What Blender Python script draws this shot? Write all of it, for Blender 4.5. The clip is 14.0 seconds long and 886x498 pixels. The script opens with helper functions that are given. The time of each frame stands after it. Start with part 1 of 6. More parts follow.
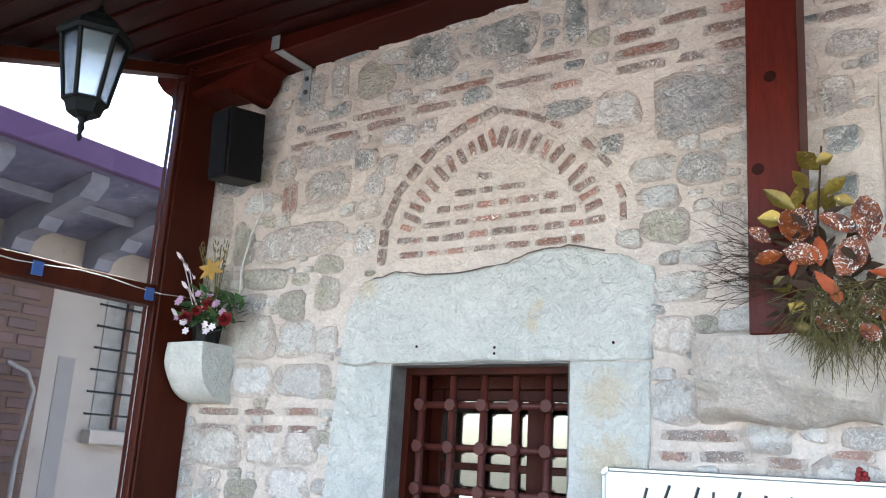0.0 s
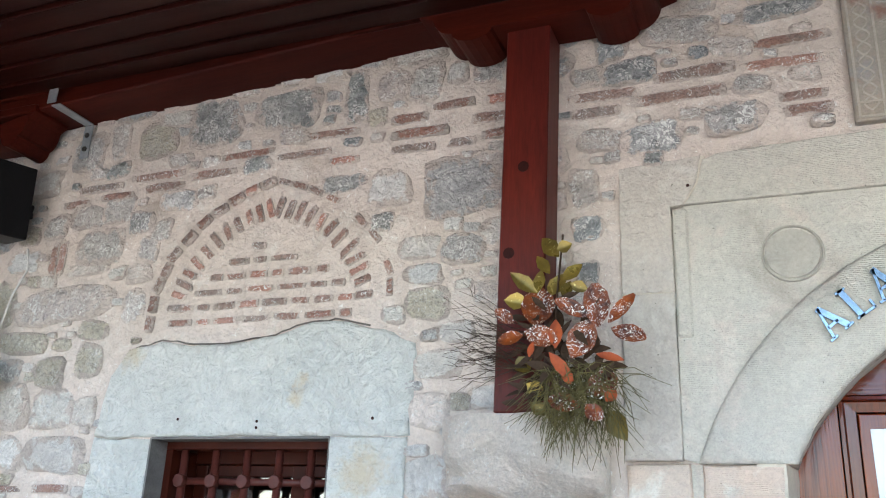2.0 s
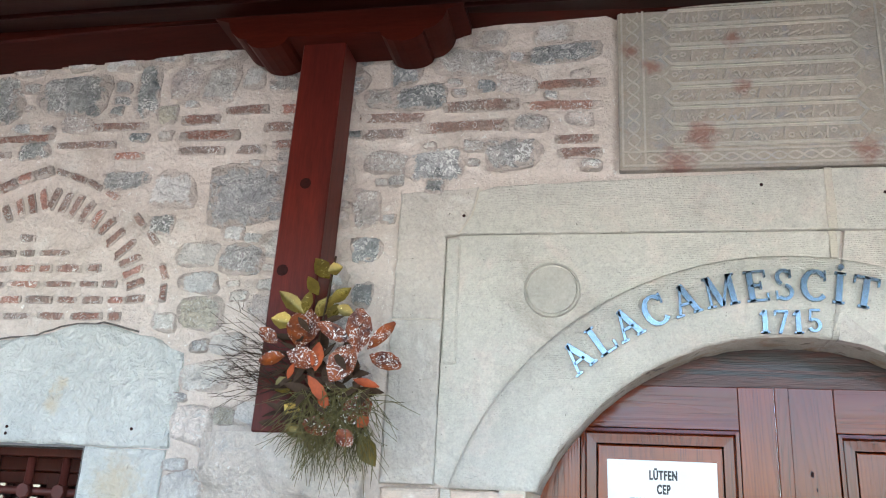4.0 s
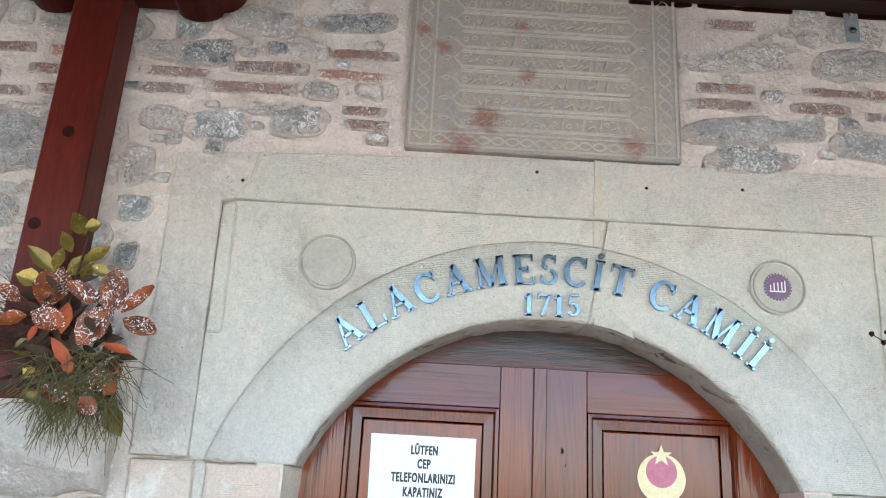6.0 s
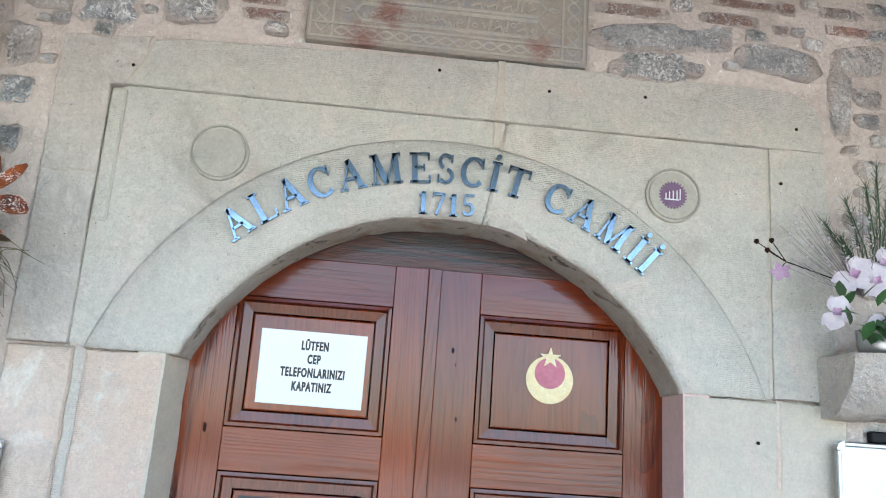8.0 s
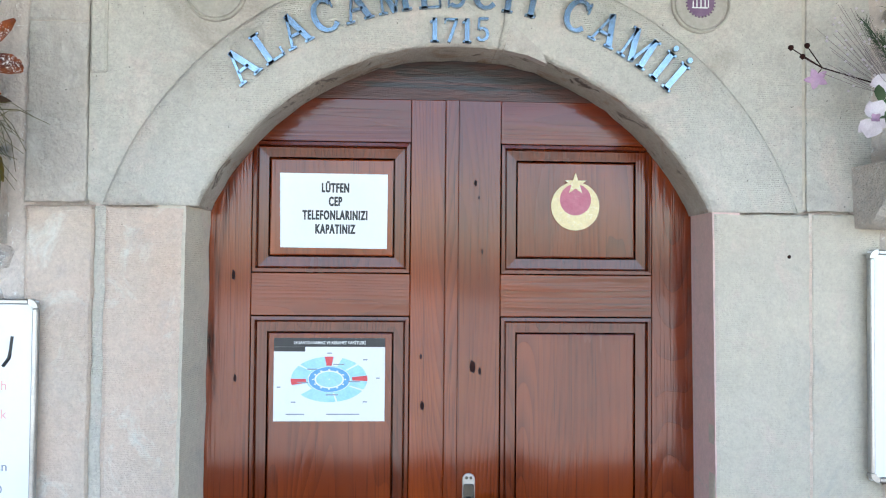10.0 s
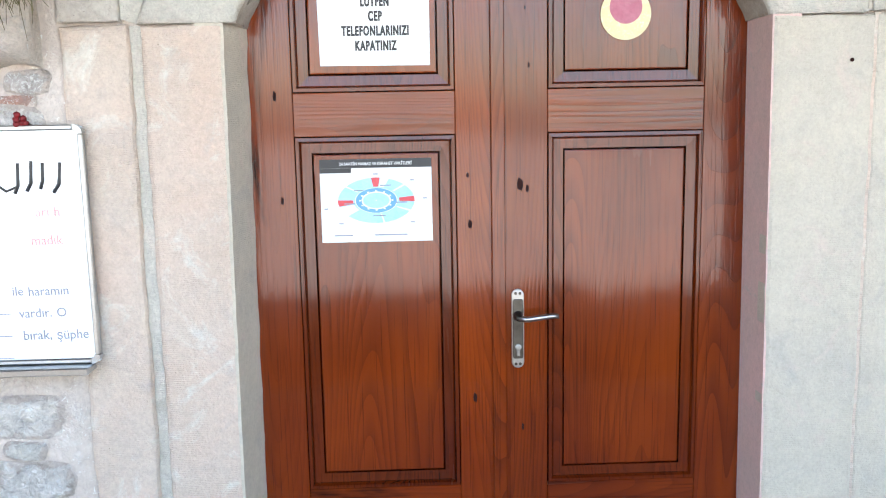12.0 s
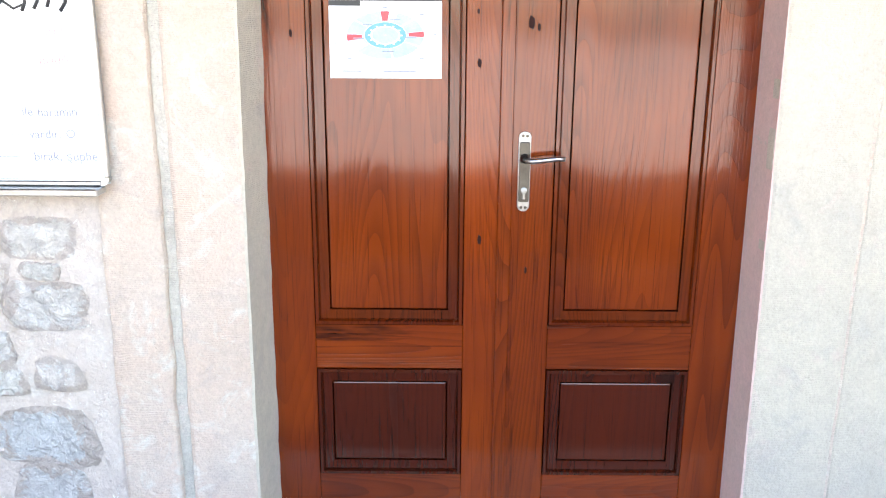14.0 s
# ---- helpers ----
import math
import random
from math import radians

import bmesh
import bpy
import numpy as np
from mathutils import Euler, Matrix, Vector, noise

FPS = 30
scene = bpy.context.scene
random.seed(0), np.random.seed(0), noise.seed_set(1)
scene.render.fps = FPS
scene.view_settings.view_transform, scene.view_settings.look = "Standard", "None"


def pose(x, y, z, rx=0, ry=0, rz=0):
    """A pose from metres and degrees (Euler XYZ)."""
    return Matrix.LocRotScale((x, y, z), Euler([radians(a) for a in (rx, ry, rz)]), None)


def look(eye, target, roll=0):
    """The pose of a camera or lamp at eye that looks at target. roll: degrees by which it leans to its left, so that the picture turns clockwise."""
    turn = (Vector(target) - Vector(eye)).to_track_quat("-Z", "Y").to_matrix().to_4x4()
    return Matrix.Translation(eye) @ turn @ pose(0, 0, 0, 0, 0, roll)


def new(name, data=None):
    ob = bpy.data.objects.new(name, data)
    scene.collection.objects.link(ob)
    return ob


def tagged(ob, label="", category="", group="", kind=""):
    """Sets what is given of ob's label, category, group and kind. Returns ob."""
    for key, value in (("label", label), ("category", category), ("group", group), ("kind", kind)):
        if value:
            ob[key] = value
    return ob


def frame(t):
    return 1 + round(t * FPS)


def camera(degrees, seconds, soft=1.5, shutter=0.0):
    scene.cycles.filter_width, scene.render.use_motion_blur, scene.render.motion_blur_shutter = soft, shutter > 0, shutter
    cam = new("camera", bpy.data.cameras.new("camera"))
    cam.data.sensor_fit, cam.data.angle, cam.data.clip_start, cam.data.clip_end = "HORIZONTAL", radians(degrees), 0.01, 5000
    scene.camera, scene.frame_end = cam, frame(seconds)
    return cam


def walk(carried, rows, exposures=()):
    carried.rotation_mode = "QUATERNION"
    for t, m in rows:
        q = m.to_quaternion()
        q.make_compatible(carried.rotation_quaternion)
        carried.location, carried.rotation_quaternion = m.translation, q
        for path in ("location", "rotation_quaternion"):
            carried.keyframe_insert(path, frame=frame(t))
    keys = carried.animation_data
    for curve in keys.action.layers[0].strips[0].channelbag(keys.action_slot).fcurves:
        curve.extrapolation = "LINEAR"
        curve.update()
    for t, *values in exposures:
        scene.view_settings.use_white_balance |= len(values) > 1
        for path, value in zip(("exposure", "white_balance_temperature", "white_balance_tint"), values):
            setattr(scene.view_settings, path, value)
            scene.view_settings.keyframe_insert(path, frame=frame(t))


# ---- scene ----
cam = camera(55.0, 14.0, 1.1)
EXPOSURES = [(0.0, 3.0, 6650, 8), (2.5, 2.92, 6600, 8), (3.2, 3.06, 6550, 8), (5.3, 2.92, 6500, 7), (6.5, 3.03, 6450, 7), (8.0, 2.85, 6500, 7), (10.5, 2.82, 6750, 8), (11.0, 2.93, 6950, 9), (12.5, 3.26, 7400, 13), (14.0, 3.62, 7850, 15)]
PATH = [
    (0, (-0.871, -2.426, 1.587), (-1.945, -0.81, 2.069), 3.3),
    (0.5, (-0.826, -2.399, 1.588), (-1.817, -0.739, 2.101), 3.0),
    (1, (-0.776, -2.37, 1.595), (-1.693, -0.683, 2.155), 2.9),
    (1.5, (-0.726, -2.345, 1.601), (-1.55, -0.629, 2.215), 2.7),
    (2, (-0.671, -2.337, 1.614), (-1.395, -0.591, 2.266), 2.5),
    (2.5, (-0.619, -2.326, 1.629), (-1.255, -0.557, 2.31), 2.9),
    (3, (-0.573, -2.32, 1.635), (-1.119, -0.527, 2.333), 3.2),
    (3.2, (-0.545, -2.322, 1.656), (-1.065, -0.517, 2.343), 3.4),
    (5.3, (-0.42, -2.303, 1.738), (-0.508, -0.396, 2.335), 2.5),
    (5.5, (-0.41, -2.283, 1.734), (-0.455, -0.377, 2.338), 2.7),
    (6, (-0.346, -2.273, 1.72), (-0.314, -0.367, 2.325), 3.0),
    (6.5, (-0.286, -2.269, 1.701), (-0.171, -0.367, 2.309), 3.3),
    (7, (-0.222, -2.264, 1.675), (-0.05, -0.366, 2.283), 3.6),
    (7.5, (-0.17, -2.248, 1.659), (-0.013, -0.326, 2.192), 4.2),
    (8, (-0.165, -2.231, 1.637), (-0.023, -0.291, 2.102), 4.1),
    (8.2, (-0.185, -2.232, 1.637), (-0.035, -0.283, 2.061), 3.5),
    (10.3, (-0.157, -2.169, 1.672), (-0.062, -0.171, 1.659), 0.1),
    (10.5, (-0.162, -2.164, 1.663), (-0.078, -0.166, 1.602), -0.1),
    (11, (-0.183, -2.151, 1.646), (-0.109, -0.158, 1.492), -0.5),
    (11.5, (-0.206, -2.149, 1.608), (-0.155, -0.162, 1.387), -0.8),
    (12, (-0.229, -2.145, 1.599), (-0.169, -0.169, 1.291), -1.1),
    (12.4, (-0.21, -2.16, 1.555), (-0.173, -0.191, 1.203), -0.7),
    (12.5, (-0.196, -2.159, 1.547), (-0.171, -0.193, 1.181), -0.7),
    (13, (-0.182, -2.169, 1.504), (-0.168, -0.213, 1.088), -0.2),
    (13.5, (-0.178, -2.18, 1.473), (-0.169, -0.238, 0.996), 0.4),
    (14, (-0.18, -2.186, 1.427), (-0.179, -0.257, 0.899), 0.4),
]
walk(cam, [(t, look(eye, target, roll)) for t, eye, target, roll in PATH], EXPOSURES)

# ---- light ----
world = bpy.data.worlds.new("world")
scene.world = world
world.use_nodes = True
wn = world.node_tree
sky = wn.nodes.new("ShaderNodeTexSky")
sky.sky_type, sky.sun_disc = "NISHITA", False
sky.sun_elevation, sky.sun_rotation = radians(61), radians(323)
sky.air_density, sky.dust_density = 1.0, 2.0
wn.nodes["Background"].inputs["Strength"].default_value = 0.15
wn.links.new(sky.outputs["Color"], wn.nodes["Background"].inputs["Color"])
sun = new("sun", bpy.data.lights.new("sun", "SUN"))
sun.data.energy, sun.data.angle, sun.data.color = 3.0, radians(12), (1.0, 0.96, 0.9)
sun.matrix_world = look((-3, 4, 9), (0, 0, 0))


# ---- materials ----
def mat(name, a, b, s1=5.0, s2=60.0, rough=(0.6, 0.9), bump=0.3, depth=0.004, stretch=(1, 1, 1), c=None, spots=0.62, vary=0.0,
        metal=0.0, coat=0.0, spec=0.5, fleck=0.0, grain=0.2, vein=0.0, swirl=0.0, stain=None, fscale=30, cw=0.09, tool=0.0, pits=0.0, tints=None, lap=None):
    """Two-scale noise between the colours a and b, patches of c, fine relief, and variation from piece to piece."""
    m = bpy.data.materials.new(name)
    m.use_nodes = True
    t = m.node_tree
    n, l = t.nodes, t.links
    p = n["Principled BSDF"]
    geo = n.new("ShaderNodeNewGeometry")
    mp = n.new("ShaderNodeMapping")
    mp.inputs["Scale"].default_value = stretch
    l.new(geo.outputs["Position"], mp.inputs["Vector"])
    info = n.new("ShaderNodeObjectInfo")
    if vary:
        off = n.new("ShaderNodeMath")
        off.operation = "MULTIPLY"
        off.inputs[1].default_value = 7.0
        l.new(info.outputs["Random"], off.inputs[0])
        l.new(off.outputs[0], mp.inputs["Location"])

    def tex(scale, detail, r=0.6, dist=0.0):
        x = n.new("ShaderNodeTexNoise")
        x.inputs["Scale"].default_value, x.inputs["Detail"].default_value = scale, detail
        x.inputs["Roughness"].default_value, x.inputs["Distortion"].default_value = r, dist
        l.new(mp.outputs["Vector"], x.inputs["Vector"])
        return x.outputs["Fac"]

    def ramp(src, lo, hi):
        x = n.new("ShaderNodeMapRange")
        x.inputs["From Min"].default_value, x.inputs["From Max"].default_value = lo, hi
        l.new(src, x.inputs["Value"])
        return x.outputs["Result"]

    def mix(fac, x, y, how="MIX"):
        k = n.new("ShaderNodeMix")
        k.data_type, k.blend_type = "RGBA", how
        for val, key in ((fac, 0), (x, 6), (y, 7)):
            if isinstance(val, (int, float)):
                k.inputs[key].default_value = val
            elif isinstance(val, tuple):
                k.inputs[key].default_value = (*val, 1)
            else:
                l.new(val, k.inputs[key])
        return k.outputs[2]

    big, fine = tex(s1, 5, 0.62, 0.4), tex(s2, 5, 0.68, swirl)
    col = mix(ramp(big, 0.32, 0.68), a, b)
    if c:
        col = mix(ramp(tex(s1 * 2.3, 6, 0.7, 1.0), spots, spots + cw), col, c)
    if stain:
        # Soft-edged blots.
        col = mix(ramp(tex(stain[1], 5, 0.65, 0.8), stain[2], stain[3]), col, stain[0])
    if vein:
        # Dark meandering crevices.
        away = n.new("ShaderNodeMath")
        away.operation = "SUBTRACT"
        away.inputs[1].default_value = 0.5
        l.new(tex(s1 * 0.9, 6, 0.66, 1.6), away.inputs[0])
        ab = n.new("ShaderNodeMath")
        ab.operation = "ABSOLUTE"
        l.new(away.outputs[0], ab.inputs[0])
        near = n.new("ShaderNodeMapRange")
        near.inputs["From Min"].default_value, near.inputs["From Max"].default_value = 0.0, 0.022
        near.inputs["To Min"].default_value, near.inputs["To Max"].default_value = vein, 0.0
        l.new(ab.outputs[0], near.inputs["Value"])
        col = mix(near.outputs["Result"], col, (0.17, 0.15, 0.135))
    if tints:
        # Each piece leans to a tint of its own.
        cr = n.new("ShaderNodeValToRGB")
        while len(cr.color_ramp.elements) < len(tints):
            cr.color_ramp.elements.new(0.5)
        for k, q in enumerate(tints):
            cr.color_ramp.elements[k].position = k / (len(tints) - 1)
            cr.color_ramp.elements[k].color = (*q, 1)
        l.new(info.outputs["Random"], cr.inputs["Fac"])
        col = mix(1.0, col, cr.outputs["Color"], "MULTIPLY")
    shade = n.new("ShaderNodeMapRange")
    shade.inputs["From Min"].default_value, shade.inputs["From Max"].default_value = 0.25, 0.75
    shade.inputs["To Min"].default_value, shade.inputs["To Max"].default_value = 1 - grain, 1 + grain * 0.9
    both = n.new("ShaderNodeMix")
    both.inputs[0].default_value = 0.5
    l.new(fine, both.inputs[2])
    l.new(tex(s2 * 3.2, 3, 0.7, swirl), both.inputs[3])
    l.new(both.outputs[0], shade.inputs["Value"])
    if fleck:
        # White specks that gather in clusters: flecks of colour, and painted glints on rubble.
        both_f = n.new("ShaderNodeMath")
        both_f.operation = "MULTIPLY"
        l.new(ramp(tex(fscale, 4, 0.68, 3.0), 0.63 - fleck * 0.1, 0.67 - fleck * 0.1), both_f.inputs[0])
        l.new(ramp(tex(fscale * 0.3, 3, 0.6, 1.0), 0.4, 0.55), both_f.inputs[1])
        col = mix(both_f.outputs[0], col, (0.74, 0.73, 0.69))
    if pits:
        # Small dark pits.
        col = mix(ramp(tex(110, 2, 0.5, 0.5), 0.8 - pits * 0.1, 0.83 - pits * 0.1), col, tuple(0.4 * q for q in b))
    if lap:
        # Mortar smeared raggedly over the edges of the piece.
        tc, ab3, sep = n.new("ShaderNodeTexCoord"), n.new("ShaderNodeVectorMath"), n.new("ShaderNodeSeparateXYZ")
        ab3.operation = "ABSOLUTE"
        l.new(tc.outputs["Object"], ab3.inputs[0])
        l.new(ab3.outputs[0], sep.inputs[0])
        most = n.new("ShaderNodeMath")
        most.operation = "SMOOTH_MAX"
        most.inputs[2].default_value = 0.15
        l.new(sep.outputs["X"], most.inputs[0])
        l.new(sep.outputs["Z"], most.inputs[1])
        edge = n.new("ShaderNodeMath")
        edge.operation = "MULTIPLY_ADD"
        edge.inputs[1].default_value = 0.75
        l.new(tex(lap[2], 5, 0.7, 0.8), edge.inputs[0])
        l.new(most.outputs[0], edge.inputs[2])
        col = mix(ramp(edge.outputs[0], lap[3], lap[3] + 0.05), col, mix(ramp(tex(9, 4, 0.6, 0.3), 0.35, 0.65), lap[0], lap[1]))
    sc = n.new("ShaderNodeVectorMath")
    sc.operation = "SCALE"
    l.new(col, sc.inputs[0])
    l.new(shade.outputs["Result"], sc.inputs["Scale"])
    out = sc.outputs[0]
    if vary:
        v = n.new("ShaderNodeMapRange")
        v.inputs["To Min"].default_value, v.inputs["To Max"].default_value = 1 - vary, 1 + vary
        l.new(info.outputs["Random"], v.inputs["Value"])
        sv = n.new("ShaderNodeVectorMath")
        sv.operation = "SCALE"
        l.new(out, sv.inputs[0])
        l.new(v.outputs["Result"], sv.inputs["Scale"])
        out = sv.outputs[0]
    l.new(out, p.inputs["Base Color"])
    rr = n.new("ShaderNodeMapRange")
    rr.inputs["To Min"].default_value, rr.inputs["To Max"].default_value = rough
    l.new(big, rr.inputs["Value"])
    l.new(rr.outputs["Result"], p.inputs["Roughness"])
    p.inputs["Metallic"].default_value, p.inputs["Coat Weight"].default_value = metal, coat
    p.inputs["Coat Roughness"].default_value = 0.12
    p.inputs["Specular IOR Level"].default_value = spec
    if bump:
        add = n.new("ShaderNodeMath")
        add.operation = "ADD"
        l.new(fine, add.inputs[0])
        l.new(tex(s2 * 0.28, 6, 0.7, 0.6), add.inputs[1])
        bn = n.new("ShaderNodeBump")
        bn.inputs["Strength"].default_value, bn.inputs["Distance"].default_value = bump, depth
        height = add.outputs[0]
        if tool:
            # Combed chisel strokes, stronger in patches.
            wv, tm, up = n.new("ShaderNodeTexWave"), n.new("ShaderNodeMath"), n.new("ShaderNodeMath")
            wv.wave_type, wv.bands_direction = "BANDS", "Z"
            wv.inputs["Scale"].default_value, wv.inputs["Distortion"].default_value = 60, 7
            wv.inputs["Detail"].default_value, wv.inputs["Detail Scale"].default_value = 2, 0.35
            l.new(geo.outputs["Position"], wv.inputs["Vector"])
            tm.operation, up.operation = "MULTIPLY", "MULTIPLY_ADD"
            l.new(ramp(tex(5, 2, 0.5, 0.3), 0.36, 0.6), tm.inputs[0])
            l.new(wv.outputs["Fac"], tm.inputs[1])
            l.new(tm.outputs[0], up.inputs[0])
            up.inputs[1].default_value = tool
            l.new(height, up.inputs[2])
            height = up.outputs[0]
        l.new(height, bn.inputs["Height"])
        l.new(bn.outputs["Normal"], p.inputs["Normal"])
    return m


def wood_mat(name, light, mid, dark, upright=True, rings=62.0, tone=0.12):
    """Varnished flat-sawn softwood: drawn-out growth rings, pores, blotches of stain, grain felt through the varnish."""
    m = bpy.data.materials.new(name)
    m.use_nodes = True
    n, l = m.node_tree.nodes, m.node_tree.links
    p = n["Principled BSDF"]
    geo, info, mp = n.new("ShaderNodeNewGeometry"), n.new("ShaderNodeObjectInfo"), n.new("ShaderNodeMapping")
    mp.inputs["Scale"].default_value = (1, 1, 0.08) if upright else (0.08, 1, 1)
    off = n.new("ShaderNodeVectorMath")
    off.operation = "MULTIPLY_ADD"
    off.inputs[1].default_value = (0, 9, 0)
    comb = n.new("ShaderNodeCombineXYZ")
    for k in range(3):
        l.new(info.outputs["Random"], comb.inputs[k])
    l.new(comb.outputs[0], off.inputs[0])
    l.new(geo.outputs["Position"], mp.inputs["Vector"])
    l.new(mp.outputs["Vector"], off.inputs[2])

    def tex(scale, detail, r=0.5, dist=0.0, src=None):
        x = n.new("ShaderNodeTexNoise")
        x.inputs["Scale"].default_value, x.inputs["Detail"].default_value = scale, detail
        x.inputs["Roughness"].default_value, x.inputs["Distortion"].default_value = r, dist
        l.new(src or off.outputs[0], x.inputs["Vector"])
        return x.outputs["Fac"]

    def ramp(src, lo, hi, a=0.0, b=1.0):
        x = n.new("ShaderNodeMapRange")
        for key, val in (("From Min", lo), ("From Max", hi), ("To Min", a), ("To Max", b)):
            x.inputs[key].default_value = val
        l.new(src, x.inputs["Value"])
        return x.outputs["Result"]

    def mix(fac, x, y, how="MIX"):
        k = n.new("ShaderNodeMix")
        k.data_type, k.blend_type = "RGBA", how
        for val, key in ((fac, 0), (x, 6), (y, 7)):
            if isinstance(val, (int, float)):
                k.inputs[key].default_value = val
            elif isinstance(val, tuple):
                k.inputs[key].default_value = (*val, 1)
            else:
                l.new(val, k.inputs[key])
        return k.outputs[2]

    grow, wrap = n.new("ShaderNodeMath"), n.new("ShaderNodeMath")
    grow.operation, wrap.operation = "MULTIPLY", "FRACT"
    grow.inputs[1].default_value = rings
    l.new(tex(3.2, 1.5, 0.45), grow.inputs[0])
    l.new(grow.outputs[0], wrap.inputs[0])
    late = ramp(wrap.outputs[0], 0.35, 1.0)
    pores = n.new("ShaderNodeMapping")
    pores.inputs["Scale"].default_value = (1, 1, 0.2) if upright else (0.2, 1, 1)
    l.new(off.outputs[0], pores.inputs["Vector"])
    pore = tex(190, 3, 0.6, 0.0, pores.outputs["Vector"])
    blot = tex(5, 4, 0.6, 0.4)
    col = mix(ramp(tex(1.6, 3, 0.55, 0.2, geo.outputs["Position"]), 0.3, 0.7), light, mid)
    col = mix(ramp(blot, 0.48, 0.7, 0.0, 0.85), col, mid)
    k = n.new("ShaderNodeMath")
    k.operation = "MULTIPLY"
    l.new(late, k.inputs[0])
    l.new(ramp(tex(4, 2), 0.35, 0.65, 0.08, 0.4), k.inputs[1])
    col = mix(k.outputs[0], col, dark)
    col = mix(ramp(pore, 0.56, 0.72, 0.0, 0.6), col, dark)
    # Blackened streaks and dents.
    col = mix(ramp(tex(11, 5, 0.65, 0.8), 0.62, 0.72, 0.0, 0.8), col, tuple(0.3 * q for q in dark))
    sc = n.new("ShaderNodeVectorMath")
    sc.operation = "SCALE"
    l.new(col, sc.inputs[0])
    l.new(ramp(info.outputs["Random"], 0, 1, 1 - tone, 1 + tone), sc.inputs["Scale"])
    l.new(sc.outputs[0], p.inputs["Base Color"])
    l.new(ramp(blot, 0.3, 0.7, 0.16, 0.3), p.inputs["Roughness"])
    p.inputs["Specular IOR Level"].default_value = 0.15
    p.inputs["Coat IOR"].default_value = 1.55
    p.inputs["Coat Weight"].default_value, p.inputs["Coat Roughness"].default_value = 0.75, 0.09
    hgt = n.new("ShaderNodeMath")
    hgt.operation = "MULTIPLY_ADD"
    hgt.inputs[1].default_value = -0.5
    l.new(late, hgt.inputs[0])
    wob = n.new("ShaderNodeMath")
    wob.operation = "MULTIPLY_ADD"
    wob.inputs[1].default_value = 1.8
    l.new(tex(16, 3, 0.5), wob.inputs[0])
    l.new(ramp(pore, 0.5, 0.75, 0.3, 0.0), wob.inputs[2])
    l.new(wob.outputs[0], hgt.inputs[2])
    bn = n.new("ShaderNodeBump")
    bn.inputs["Strength"].default_value, bn.inputs["Distance"].default_value = 0.55 if upright else 0.3, 0.002
    l.new(hgt.outputs[0], bn.inputs["Height"])
    l.new(bn.outputs["Normal"], p.inputs["Normal"])
    l.new(bn.outputs["Normal"], p.inputs["Coat Normal"])
    return m


def add_spots(m, colour, spots):
    """Rust-red paint stains with ragged edges at given places (x, z, radius) of an upright face."""
    n, l = m.node_tree.nodes, m.node_tree.links
    sock = n["Principled BSDF"].inputs["Base Color"]
    col = sock.links[0].from_socket
    geo, nz = n.new("ShaderNodeNewGeometry"), n.new("ShaderNodeTexNoise")
    nz.inputs["Scale"].default_value, nz.inputs["Detail"].default_value, nz.inputs["Roughness"].default_value = 34, 5, 0.7
    l.new(geo.outputs["Position"], nz.inputs["Vector"])
    for x, z, r in spots:
        d, a, k, mx = n.new("ShaderNodeVectorMath"), n.new("ShaderNodeMath"), n.new("ShaderNodeMapRange"), n.new("ShaderNodeMix")
        d.operation, a.operation, mx.data_type = "DISTANCE", "MULTIPLY_ADD", "RGBA"
        d.inputs[1].default_value = (x, -0.004, z)
        l.new(geo.outputs["Position"], d.inputs[0])
        l.new(nz.outputs["Fac"], a.inputs[0])
        a.inputs[1].default_value = -2.4 * r
        l.new(d.outputs["Value"], a.inputs[2])
        for key, val in (("From Min", -r * 0.95), ("From Max", -r * 0.1), ("To Min", 0.62), ("To Max", 0.0)):
            k.inputs[key].default_value = val
        l.new(a.outputs[0], k.inputs["Value"])
        l.new(k.outputs["Result"], mx.inputs[0])
        l.new(col, mx.inputs[6])
        mx.inputs[7].default_value = (*colour, 1)
        col = mx.outputs[2]
    l.new(col, sock)


def glass_mat(name, tint=(1, 1, 1), rough=0.0, ior=1.45):
    m = bpy.data.materials.new(name)
    m.use_nodes = True
    p = m.node_tree.nodes["Principled BSDF"]
    p.inputs["Base Color"].default_value = (*tint, 1)
    p.inputs["Transmission Weight"].default_value, p.inputs["Roughness"].default_value, p.inputs["IOR"].default_value = 1.0, rough, ior
    return m


MORTAR = mat("lime mortar", (0.615, 0.53, 0.465), (0.535, 0.455, 0.39), 4, 26, bump=0.9, depth=0.015, c=(0.62, 0.58, 0.52), spots=0.54, cw=0.2, grain=0.18, fleck=0.15, fscale=30, vein=0.14, swirl=0.1, pits=0.25, stain=((0.4, 0.33, 0.27), 3, 0.58, 0.75))
GREY = mat("grey rubble", (0.4, 0.385, 0.365), (0.58, 0.55, 0.51), 9, 30, rough=(0.4, 0.8), bump=1.0, depth=0.03, c=(0.23, 0.23, 0.23), spots=0.57, cw=0.12, vary=0.15, fleck=1.1, fscale=36, grain=0.34, vein=0.3, swirl=0.5, tints=((0.95, 0.98, 1.02), (1.06, 1.0, 0.96), (1.0, 0.99, 0.96), (1.08, 0.97, 0.93), (0.97, 1.0, 1.03)), lap=((0.585, 0.505, 0.445), (0.51, 0.435, 0.375), 17, 0.68))
